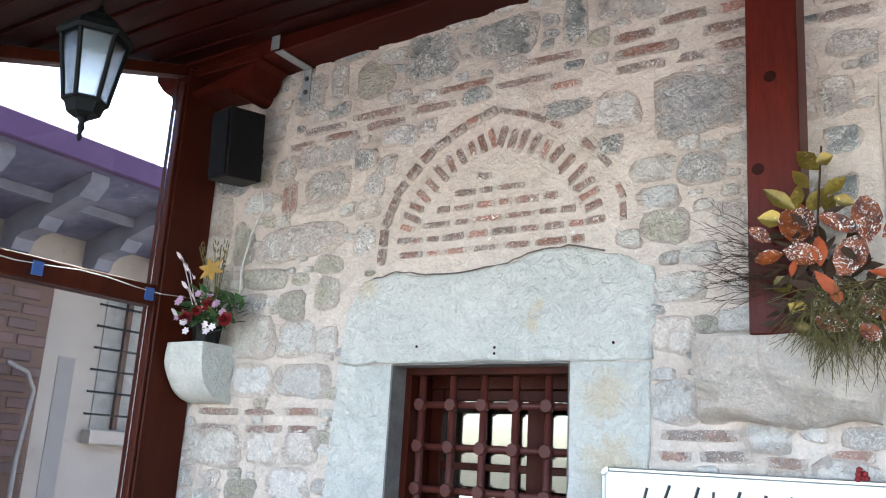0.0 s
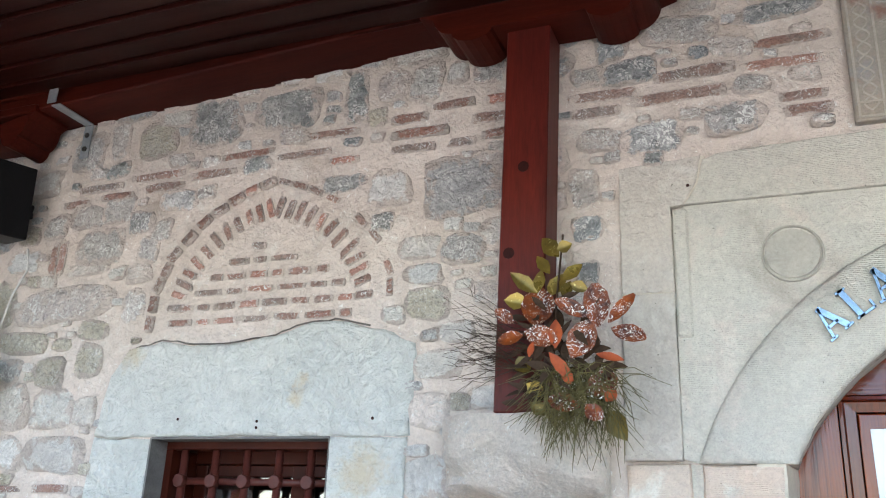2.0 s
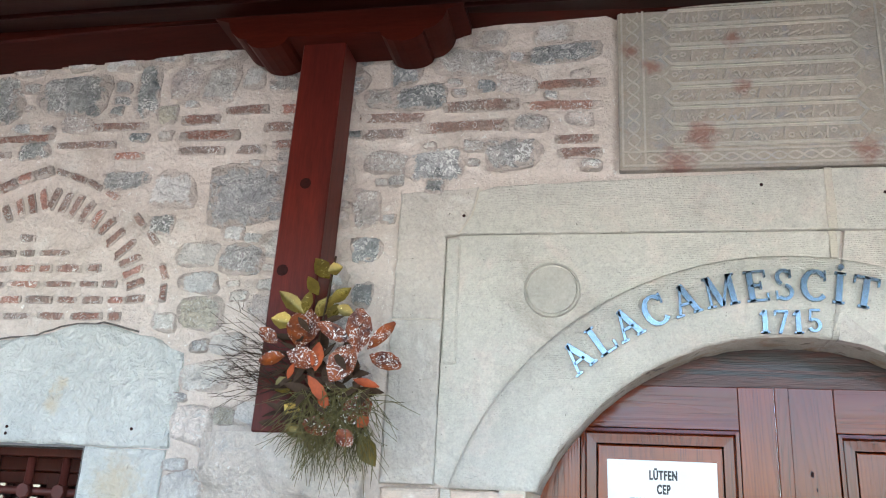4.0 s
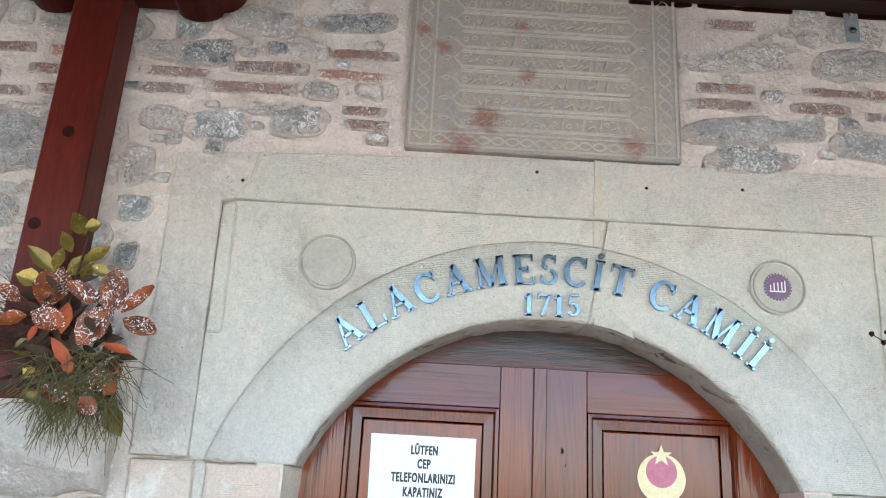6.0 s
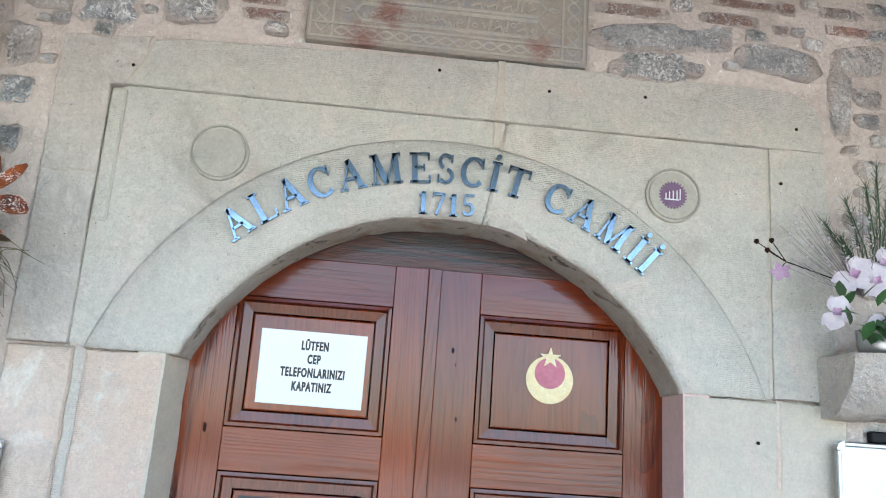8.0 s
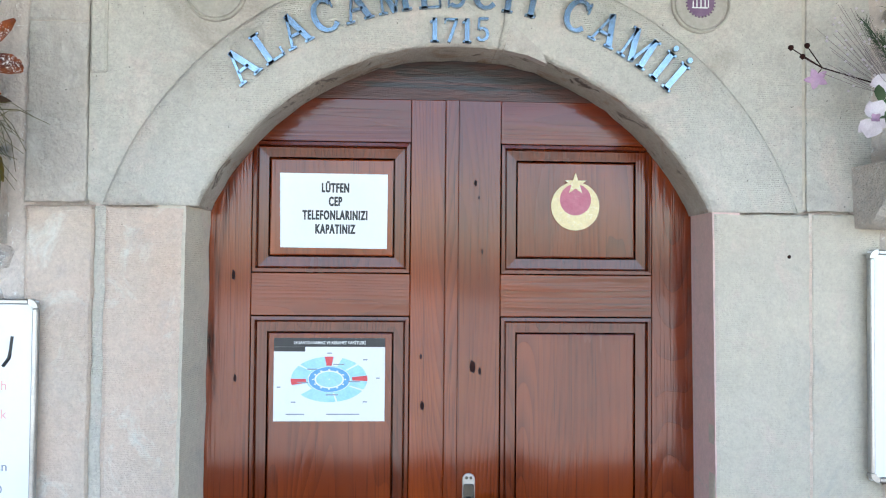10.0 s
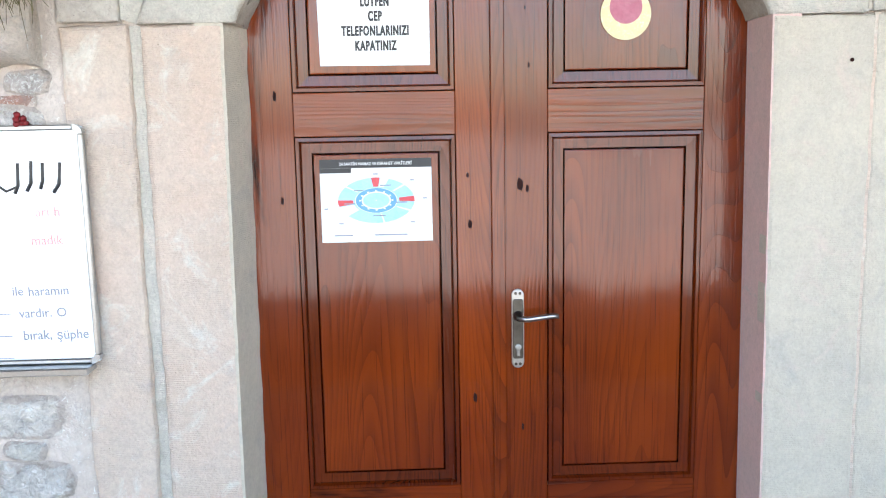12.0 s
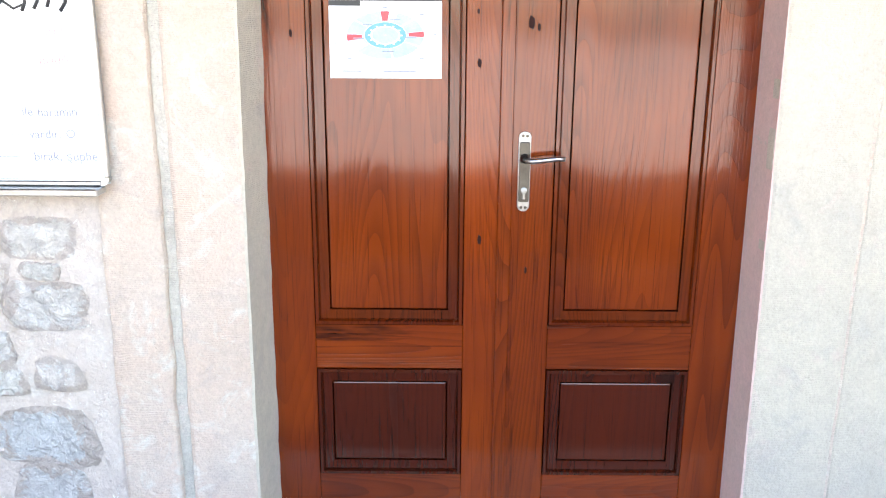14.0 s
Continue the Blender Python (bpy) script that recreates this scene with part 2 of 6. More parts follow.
BLUE = mat("blue-grey rubble", (0.22, 0.24, 0.24), (0.46, 0.465, 0.45), 9, 30, rough=(0.4, 0.8), bump=1.0, depth=0.03, c=(0.1, 0.118, 0.122), spots=0.54, cw=0.16, vary=0.18, fleck=1.25, fscale=36, grain=0.38, vein=0.35, swirl=0.5, tints=((0.95, 0.98, 1.02), (1.06, 1.0, 0.96), (1.0, 0.99, 0.96), (1.08, 0.97, 0.93), (0.97, 1.0, 1.03)), lap=((0.585, 0.505, 0.445), (0.51, 0.435, 0.375), 17, 0.7))
WHITE = mat("limewashed rubble", (0.7, 0.68, 0.635), (0.6, 0.58, 0.54), 9, 30, rough=(0.5, 0.85), bump=1.0, depth=0.028, c=(0.45, 0.44, 0.42), spots=0.6, cw=0.15, vary=0.08, grain=0.28, fleck=0.8, fscale=34, vein=0.2, swirl=0.9, tints=((0.95, 0.98, 1.02), (1.06, 1.0, 0.96), (1.0, 0.99, 0.96), (1.08, 0.97, 0.93), (0.97, 1.0, 1.03)), lap=((0.585, 0.505, 0.445), (0.51, 0.435, 0.375), 16, 0.68))
YELLOW = mat("ochre rubble", (0.54, 0.48, 0.36), (0.6, 0.565, 0.48), 12, 40, bump=1.0, depth=0.03, c=(0.4, 0.31, 0.18), spots=0.63, cw=0.12, vary=0.12, grain=0.4, fleck=0.7, fscale=50, vein=0.5, swirl=1.2, lap=((0.585, 0.505, 0.445), (0.51, 0.435, 0.375), 17, 0.7))
BRICK = mat("old thin brick", (0.42, 0.215, 0.16), (0.38, 0.265, 0.22), 12, 50, bump=1.0, depth=0.02, c=(0.3, 0.245, 0.215), spots=0.56, cw=0.15, vary=0.22, fleck=0.8, fscale=45, grain=0.4, vein=0.25, swirl=0.6, tints=((1.1, 0.95, 0.9), (0.85, 1.0, 1.05), (1.0, 1.0, 1.0), (0.8, 1.05, 1.15), (1.15, 0.9, 0.85), (0.95, 1.0, 1.0)), lap=((0.585, 0.505, 0.445), (0.51, 0.435, 0.375), 30, 0.73))
LINTEL = mat("whitewashed lintel stone", (0.64, 0.64, 0.59), (0.56, 0.57, 0.53), 4, 26, bump=1.0, depth=0.03, c=(0.6, 0.555, 0.47), spots=0.6, cw=0.2, grain=0.14, vein=0.12, swirl=0.5, stain=((0.46, 0.47, 0.45), 5, 0.55, 0.8))
add_spots(LINTEL, (0.56, 0.44, 0.27), ((-2.8, 2.19, 0.06), (-2.12, 2.03, 0.035), (-2.1, 2.09, 0.03), (-1.86, 1.8, 0.09), (-1.85, 1.6, 0.1)))
DRESSED = mat("dressed greenish limestone", (0.575, 0.54, 0.465), (0.49, 0.47, 0.41), 2.6, 50, bump=1.0, depth=0.008, c=(0.61, 0.53, 0.46), spots=0.5, cw=0.2, grain=0.26, vein=0.08, swirl=0.2, tool=0.1, pits=0.75, stain=((0.37, 0.33, 0.275), 4, 0.55, 0.8))
WORN = mat("mottled worn block stone", (0.55, 0.49, 0.42), (0.47, 0.435, 0.38), 4, 34, bump=1.0, depth=0.012, c=(0.59, 0.56, 0.5), spots=0.5, cw=0.2, grain=0.22, vein=0.1, swirl=0.1, pits=0.8, stain=((0.38, 0.34, 0.3), 5, 0.58, 0.8))
PINK = mat("dressed pink stone", (0.62, 0.472, 0.375), (0.58, 0.488, 0.405), 3.5, 40, bump=0.9, depth=0.009, c=(0.66, 0.62, 0.545), spots=0.54, cw=0.14, grain=0.2, vein=0.05, swirl=0.2, tool=0.12, pits=0.3, stain=((0.5, 0.42, 0.36), 9, 0.56, 0.75))
ROSY = mat("rosy reveal stone", (0.68, 0.46, 0.42), (0.6, 0.45, 0.4), 5, 50, bump=0.4, depth=0.004, c=(0.5, 0.44, 0.39), spots=0.62)
SOFFIT = mat("darker blotched soffit stone", (0.3, 0.255, 0.2), (0.42, 0.385, 0.33), 5, 60, bump=0.9, depth=0.01, c=(0.09, 0.07, 0.055), spots=0.58, cw=0.08, grain=0.3, stain=((0.25, 0.15, 0.08), 6, 0.55, 0.7))
BOSS = mat("darker boss stone", (0.44, 0.41, 0.345), (0.37, 0.35, 0.3), 9, 34, bump=0.8, depth=0.007, grain=0.2, stain=((0.3, 0.28, 0.24), 9, 0.55, 0.8))
SLAB = mat("carved panel stone", (0.37, 0.315, 0.25), (0.3, 0.275, 0.24), 4, 60, bump=0.7, depth=0.007, c=(0.27, 0.275, 0.285), spots=0.52, cw=0.2, grain=0.28, pits=0.5, stain=((0.31, 0.19, 0.14), 5, 0.6, 0.8))
add_spots(SLAB, (0.19, 0.04, 0.024), ((-0.34, 3.08, 0.03), (-0.1, 3.16, 0.032), (-0.2, 2.85, 0.055), (0.24, 2.79, 0.045), (-0.08, 3.0, 0.028), (-0.4, 3.14, 0.03), (-0.27, 2.755, 0.06)))
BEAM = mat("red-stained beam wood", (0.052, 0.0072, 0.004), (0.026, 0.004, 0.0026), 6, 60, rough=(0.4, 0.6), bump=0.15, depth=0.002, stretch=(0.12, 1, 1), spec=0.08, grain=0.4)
POST = mat("red-stained post wood", (0.1, 0.012, 0.007), (0.05, 0.007, 0.005), 6, 60, rough=(0.35, 0.55), bump=0.15, depth=0.002, stretch=(1, 1, 0.1), spec=0.2, grain=0.45)
FRAME = mat("brown-stained frame wood", (0.055, 0.01, 0.0042), (0.03, 0.0055, 0.003), 6, 60, rough=(0.35, 0.5), bump=0.12, depth=0.002, stretch=(1, 1, 0.1), spec=0.12, grain=0.35)
KNOT = mat("dark wood knot", (0.016, 0.004, 0.003), (0.028, 0.007, 0.005), 60, 90, rough=(0.5, 0.6), bump=0, spec=0.1)
DOORV = wood_mat("varnished door wood, upright grain", (0.225, 0.033, 0.0025), (0.11, 0.0122, 0.0014), (0.026, 0.0036, 0.001))
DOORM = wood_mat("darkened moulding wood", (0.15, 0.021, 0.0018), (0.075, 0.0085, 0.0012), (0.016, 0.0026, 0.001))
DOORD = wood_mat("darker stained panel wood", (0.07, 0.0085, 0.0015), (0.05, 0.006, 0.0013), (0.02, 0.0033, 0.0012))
DOORH = wood_mat("varnished door wood, level grain", (0.225, 0.033, 0.0025), (0.11, 0.0122, 0.0014), (0.026, 0.0036, 0.001), False)
TARRED = mat("old dark transom board", (0.085, 0.018, 0.007), (0.03, 0.009, 0.005), 8, 90, rough=(0.25, 0.45), bump=0.6, depth=0.004, stretch=(0.1, 1, 1), c=(0.012, 0.009, 0.007), spots=0.52, coat=0.2, grain=0.5, swirl=0.8)
GRILLE = mat("red-brown painted iron", (0.06, 0.013, 0.009), (0.085, 0.021, 0.015), 14, 60, rough=(0.4, 0.6), spec=0.3, bump=0.2, depth=0.001)
SILVER = mat("brushed aluminium", (0.5, 0.5, 0.49), (0.36, 0.37, 0.37), 6, 120, rough=(0.25, 0.4), bump=0, metal=1.0)
CHROME = mat("polished steel lettering", (0.31, 0.42, 0.53), (0.2, 0.26, 0.33), 14, 80, rough=(0.16, 0.3), bump=0.1, depth=0.001, metal=0.95)
STEELDK = mat("dark burnished steel", (0.07, 0.065, 0.06), (0.12, 0.115, 0.1), 20, 90, rough=(0.25, 0.4), bump=0, metal=1.0)
GALV = mat("galvanised strap", (0.36, 0.38, 0.39), (0.26, 0.28, 0.29), 15, 90, rough=(0.4, 0.55), bump=0.1, depth=0.001, metal=0.5)
BOARD = mat("whiteboard enamel", (0.8, 0.83, 0.84), (0.77, 0.8, 0.82), 2, 40, rough=(0.15, 0.25), bump=0, grain=0.02)
PAPER = mat("white paper", (0.77, 0.78, 0.76), (0.74, 0.75, 0.73), 4, 90, rough=(0.5, 0.6), bump=0.05, depth=0.001, grain=0.03)
INK = mat("black ink", (0.02, 0.02, 0.022), (0.03, 0.03, 0.03), 20, 90, rough=(0.4, 0.5), bump=0)
REDINK = mat("faded red ink", (0.7, 0.3, 0.3), (0.75, 0.4, 0.4), 20, 90, bump=0)
BLUEINK = mat("grey-blue ink", (0.2, 0.23, 0.28), (0.28, 0.3, 0.36), 20, 90, bump=0)
CYAN = mat("printed pale blue", (0.3, 0.62, 0.78), (0.4, 0.68, 0.82), 12, 60, rough=(0.4, 0.5), bump=0)
BLUEP = mat("printed mid blue", (0.1, 0.33, 0.6), (0.14, 0.38, 0.64), 12, 60, rough=(0.4, 0.5), bump=0)
REDP = mat("printed red", (0.65, 0.05, 0.07), (0.7, 0.1, 0.1), 12, 60, rough=(0.4, 0.5), bump=0)
PURPLE = mat("purple sticker", (0.13, 0.065, 0.13), (0.18, 0.1, 0.17), 30, 90, rough=(0.4, 0.5), bump=0)
GOLD = mat("gold foil", (0.66, 0.55, 0.3), (0.6, 0.5, 0.3), 40, 90, rough=(0.4, 0.6), bump=0.2, depth=0.001, metal=0.3, c=(0.7, 0.66, 0.55), spots=0.55)
ROSE = mat("faded crimson print", (0.42, 0.1, 0.15), (0.47, 0.15, 0.2), 40, 90, rough=(0.4, 0.5), bump=0, c=(0.6, 0.4, 0.35), spots=0.64)
BLACK = mat("black plastic", (0.0022, 0.0022, 0.0026), (0.004, 0.004, 0.0045), 20, 120, rough=(0.4, 0.55), bump=0.1, depth=0.001, spec=0.2)
MESHG = mat("black speaker cloth", (0.0025, 0.0025, 0.003), (0.0045, 0.0045, 0.005), 20, 300, rough=(0.8, 0.95), bump=0.4, depth=0.001, spec=0.15)
IRON = mat("weathered dark iron", (0.0025, 0.0032, 0.0032), (0.006, 0.0065, 0.006), 25, 120, rough=(0.5, 0.7), bump=0.3, depth=0.001, spec=0.1)
FROST = glass_mat("frosted lantern glass", (0.56, 0.58, 0.58), 0.25)
MIRRORY = glass_mat("reflecting window glass", (0.8, 0.85, 0.85), ior=2.6)
THIN = glass_mat("thin float glass", ior=1.22)
PLASTER = mat("cream plaster", (0.62, 0.55, 0.46), (0.55, 0.48, 0.4), 1.2, 30, bump=0.2, depth=0.004)
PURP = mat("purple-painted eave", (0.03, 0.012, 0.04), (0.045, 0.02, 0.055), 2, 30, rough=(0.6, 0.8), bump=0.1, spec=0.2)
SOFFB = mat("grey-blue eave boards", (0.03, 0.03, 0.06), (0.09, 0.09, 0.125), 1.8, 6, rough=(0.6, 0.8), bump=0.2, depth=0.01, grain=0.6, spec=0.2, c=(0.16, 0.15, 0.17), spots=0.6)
TILE = mat("red roof tile", (0.38, 0.14, 0.08), (0.3, 0.11, 0.07), 3, 30, bump=0.4, depth=0.01)
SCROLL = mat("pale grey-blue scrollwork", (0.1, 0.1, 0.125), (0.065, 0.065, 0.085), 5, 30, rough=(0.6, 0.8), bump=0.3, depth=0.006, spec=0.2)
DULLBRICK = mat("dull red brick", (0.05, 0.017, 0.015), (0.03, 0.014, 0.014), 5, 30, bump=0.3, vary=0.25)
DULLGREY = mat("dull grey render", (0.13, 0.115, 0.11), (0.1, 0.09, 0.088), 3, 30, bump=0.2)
UMBER = mat("dark brown boards", (0.075, 0.04, 0.028), (0.045, 0.026, 0.02), 3, 30, bump=0.3, stretch=(1, 1, 0.2), spec=0.2)
PAVE = mat("dark grey paving", (0.085, 0.083, 0.08), (0.065, 0.063, 0.06), 1.2, 30, bump=0.3, depth=0.004)
RELIEF = mat("worn relief of the slab", (0.46, 0.405, 0.335), (0.37, 0.345, 0.305), 5, 60, bump=0.5, depth=0.004, c=(0.34, 0.34, 0.34), spots=0.54, cw=0.2, grain=0.25)
add_spots(RELIEF, (0.19, 0.04, 0.024), ((-0.34, 3.08, 0.03), (-0.1, 3.16, 0.032), (-0.2, 2.85, 0.055), (0.24, 2.79, 0.045), (-0.08, 3.0, 0.028), (-0.4, 3.14, 0.03), (-0.27, 2.755, 0.06)))
# Cream render with dark spots; its dimness behind the glass is in the colour.
HOUSEW = mat("spotted cream render dimmed as behind glass", (0.2, 0.168, 0.145), (0.15, 0.128, 0.112), 1.2, 20, bump=0.2, depth=0.004, c=(0.06, 0.055, 0.05), spots=0.62)
CONSOLE = mat("worn pinkish console stone", (0.66, 0.565, 0.485), (0.59, 0.54, 0.475), 6, 60, bump=1.0, depth=0.02, c=(0.42, 0.405, 0.38), spots=0.57, cw=0.15, grain=0.3, fleck=0.3, stain=((0.56, 0.42, 0.33), 7, 0.56, 0.7))
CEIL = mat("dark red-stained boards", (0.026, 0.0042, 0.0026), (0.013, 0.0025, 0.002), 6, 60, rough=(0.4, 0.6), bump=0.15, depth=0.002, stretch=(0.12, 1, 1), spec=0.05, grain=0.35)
PALE = mat("pale patched stone", (0.57, 0.508, 0.405), (0.5, 0.455, 0.375), 3.0, 34, bump=0.8, depth=0.009, c=(0.57, 0.47, 0.395), spots=0.55, cw=0.16, grain=0.18, vein=0.05, swirl=0.2, tool=0.08, pits=0.3, stain=((0.42, 0.395, 0.345), 6, 0.57, 0.8))
RECESS = mat("dark grey for recesses", (0.1, 0.095, 0.09), (0.16, 0.15, 0.14), 12, 60, bump=0.6, depth=0.006, grain=0.4)
CRACK = mat("dark open crack", (0.07, 0.06, 0.05), (0.15, 0.13, 0.11), 30, 90, bump=0.3)
YARD = mat("pale sunlit paving", (0.4, 0.39, 0.37), (0.33, 0.325, 0.31), 1.2, 30, bump=0.3, depth=0.004)
DARK = mat("plaster darkened for an unlit room", (0.12, 0.11, 0.1), (0.09, 0.085, 0.08), 2, 30, bump=0.1)
TAPE = mat("blue tape", (0.03, 0.08, 0.25), (0.04, 0.1, 0.3), 20, 60, rough=(0.4, 0.5), bump=0)
CABLE = mat("white cable", (0.6, 0.58, 0.54), (0.5, 0.49, 0.46), 20, 60, rough=(0.4, 0.5), bump=0)
LEAFG = mat("dark green leaf", (0.03, 0.09, 0.025), (0.06, 0.13, 0.04), 30, 90, rough=(0.35, 0.55), bump=0.2, depth=0.001)
PINE = mat("green needles", (0.03, 0.065, 0.03), (0.06, 0.1, 0.045), 30, 90, rough=(0.5, 0.7), bump=0)
OLIVE = mat("dry olive grass", (0.15, 0.125, 0.045), (0.06, 0.052, 0.022), 30, 90, rough=(0.5, 0.7), bump=0, spec=0.2)
TWIG = mat("brown twig", (0.065, 0.04, 0.024), (0.035, 0.022, 0.016), 30, 90, rough=(0.6, 0.8), bump=0, spec=0.1)
GOLDLEAF = mat("olive-gold leaf", (0.25, 0.175, 0.035), (0.11, 0.075, 0.016), 18, 90, rough=(0.22, 0.36), bump=0.2, depth=0.001, metal=0.5, vary=0.35, c=(0.6, 0.52, 0.2), spots=0.62)
COPPER = mat("speckled copper petal", (0.26, 0.058, 0.007), (0.024, 0.007, 0.008), 26, 90, rough=(0.35, 0.55), bump=0.2, depth=0.001, spec=0.3, vary=0.2, fleck=0.78, fscale=60)
ORANGE = mat("burnt orange velvet", (0.34, 0.06, 0.007), (0.2, 0.03, 0.005), 25, 90, rough=(0.6, 0.8), bump=0.1, depth=0.001)
REDROSE = mat("deep red petal", (0.24, 0.006, 0.009), (0.12, 0.004, 0.006), 40, 90, rough=(0.5, 0.7), bump=0.1, depth=0.001)
WHITEP = mat("white petal", (0.66, 0.6, 0.62), (0.58, 0.5, 0.54), 30, 90, rough=(0.5, 0.7), bump=0.1, depth=0.001)
MAUVE = mat("mauve petal", (0.36, 0.2, 0.32), (0.5, 0.34, 0.45), 30, 90, rough=(0.5, 0.7), bump=0.1, depth=0.001)
YELLOWP = mat("ochre petal", (0.4, 0.21, 0.03), (0.26, 0.16, 0.03), 30, 90, rough=(0.5, 0.7), bump=0.1, depth=0.001)
HAZE = mat("grey dried stem", (0.25, 0.2, 0.2), (0.33, 0.28, 0.28), 30, 90, bump=0)


# ---- mesh helpers ----
def part(name, bm, material, parent=None, label="", smooth=False):
    me = bpy.data.meshes.new(name)
    bmesh.ops.recalc_face_normals(bm, faces=bm.faces)
    if smooth:
        for f in bm.faces:
            f.smooth = True
    bm.to_mesh(me)
    bm.free()
    for m in material if isinstance(material, (list, tuple)) else [material]:
        me.materials.append(m)
    ob = new(name, me)
    ob.parent = parent
    if label:
        ob["label"] = label
    return ob


def thing(name, label, category, at=(0, 0, 0), group="", kind=""):
    ob = new(name)
    ob.location = at
    return tagged(ob, label, category, group, kind)


def put(ob, parent):
    """Parent ob, whose mesh is in world coordinates, to a thing that stands anywhere."""
    ob.parent = parent
    ob.matrix_parent_inverse = Matrix.Translation(parent.location).inverted()
    return ob


def box(x0, x1, y0, y1, z0, z1, bevel=0.0, bm=None, seg=1):
    own = bm is None
    b = bmesh.new()
    bmesh.ops.create_cube(b, size=1)
    for v in b.verts:
        v.co = Vector(((x0 + x1) / 2 + v.co.x * (x1 - x0), (y0 + y1) / 2 + v.co.y * (y1 - y0), (z0 + z1) / 2 + v.co.z * (z1 - z0)))
    if bevel:
        bmesh.ops.bevel(b, geom=b.edges[:], offset=bevel, segments=seg, affect="EDGES", profile=0.5)
    if own:
        return b
    merge(bm, b)
    return bm


def merge(bm, b):
    m = {v: bm.verts.new(v.co) for v in b.verts}
    for f in b.faces:
        bm.faces.new([m[v] for v in f.verts])
    b.free()


def prism(pts, y0, y1, bm=None):
    """A plate with the outline pts (x, z) between the depths y0 and y1."""
    bm = bm or bmesh.new()
    a = [bm.verts.new((x, y0, z)) for x, z in pts]
    b = [bm.verts.new((x, y1, z)) for x, z in pts]
    bm.faces.new(a)
    bm.faces.new(b[::-1])
    for i in range(len(pts)):
        j = (i + 1) % len(pts)
        bm.faces.new((a[i], b[i], b[j], a[j]))
    return bm


def tube(bm, pts, radius, sides=5, taper=1.0):
    pts = [Vector(p) for p in pts]
    rings = []
    for i, p in enumerate(pts):
        d = (pts[min(i + 1, len(pts) - 1)] - pts[max(i - 1, 0)]).normalized()
        u = d.cross(Vector((0.3, 0.5, 0.81))).normalized()
        w = d.cross(u)
        r = radius * (1 + (taper - 1) * i / max(1, len(pts) - 1))
        rings.append([bm.verts.new(p + r * (math.cos(k * math.tau / sides) * u + math.sin(k * math.tau / sides) * w)) for k in range(sides)])
    for a, b in zip(rings, rings[1:]):
        for k in range(sides):
            bm.faces.new((a[k], a[(k + 1) % sides], b[(k + 1) % sides], b[k]))
    bm.faces.new(rings[0])
    bm.faces.new(rings[-1][::-1])
    return bm


def lathe(bm, profile, at, sides=16, axis="z"):
    """Turned shape: profile of (radius, height) round an axis through at."""
    rings = []
    for r, h in profile:
        ring = []
        for k in range(sides):
            c, s = math.cos(k * math.tau / sides) * r, math.sin(k * math.tau / sides) * r
            o = (c, s, h) if axis == "z" else (c, -h, s)
            ring.append(bm.verts.new(Vector(at) + Vector(o)))
        rings.append(ring)
    for a, b in zip(rings, rings[1:]):
        for k in range(sides):
            bm.faces.new((a[k], a[(k + 1) % sides], b[(k + 1) % sides], b[k]))
    bm.faces.new(rings[0])
    bm.faces.new(rings[-1][::-1])
    return bm


def text_mesh(body, size, depth=0.0, wide=1.0, bold=0.0, align="CENTER", spacing=1.0):
    cu = bpy.data.curves.new("text", "FONT")
    cu.body, cu.size, cu.extrude, cu.offset, cu.align_x, cu.space_character = body, size, depth, bold, align, spacing
    cu.resolution_u = 3
    ob = new("text", cu)
    dg = bpy.context.evaluated_depsgraph_get()
    me = bpy.data.meshes.new_from_object(ob.evaluated_get(dg))
    bpy.data.objects.remove(ob)
    me.transform(Matrix.Diagonal((wide, 1, 1, 1)))
    return me


def writing(body, x, y, z, size, material, parent, wide=1.0, bold=0.0, align="CENTER", depth=0.0004, tilt=0.0, name="writing", spacing=1.0):
    me = text_mesh(body, size, depth, wide, bold, align, spacing)
    me.materials.clear()
    me.materials.append(material)
    me.transform(pose(x, y, z, 90, 0, 0) @ pose(0, 0, 0, 0, 0, tilt))
    ob = new(name, me)
    return put(ob, parent)


def leaf(bm, base, way, length, width, up=(0, -1, 0), curl=0.25, tip=0.62):
    """One pointed leaf from base along way, folded a little along its midrib."""
    w = Vector(way).normalized()
    n = (Vector(up) - w * Vector(up).dot(w)).normalized()
    s = w.cross(n)
    base = Vector(base)
    mid, left, right = [], [], []
    for k, f in ((0.0, 0.08), (0.25, 0.75), (0.5, 1.0), (0.78, tip), (1.0, 0.03 + max(0, tip - 0.62))):
        c = base + w * length * k - n * length * curl * k * k
        mid.append(bm.verts.new(c - n * width * 0.12 * f))
        left.append(bm.verts.new(c + s * width * 0.5 * f))
        right.append(bm.verts.new(c - s * width * 0.5 * f))
    for k in range(4):
        bm.faces.new((mid[k], mid[k + 1], left[k + 1], left[k]))
        bm.faces.new((mid[k], right[k], right[k + 1], mid[k + 1]))


def blossom(bm, at, face, petals, length, width, cup=0.35, curl=0.2, turn=0.0, tip=0.62):
    f = Vector(face).normalized()
    u = f.cross(Vector((0.1, 0.3, 1))).normalized()
    v = f.cross(u)
    for k in range(petals):
        a = turn + k * math.tau / petals
        leaf(bm, at, u * math.cos(a) + v * math.sin(a) + f * cup, length, width, f, curl, tip)


# ---- the place ----
def ceil_z(y):
    return 3.29 + 0.342 * y


FLOOR = -0.15
ground = tagged(part("ground", box(-60, 60, -60, 60, -0.6, -0.35), YARD), "grey paved yard round the old mosque", "ground", kind="structure")
floor = tagged(part("floor", box(-4.6, 3.4, -3.0, 0.9, -0.349, FLOOR), PAVE), "grey stone porch floor", "floor", kind="structure")

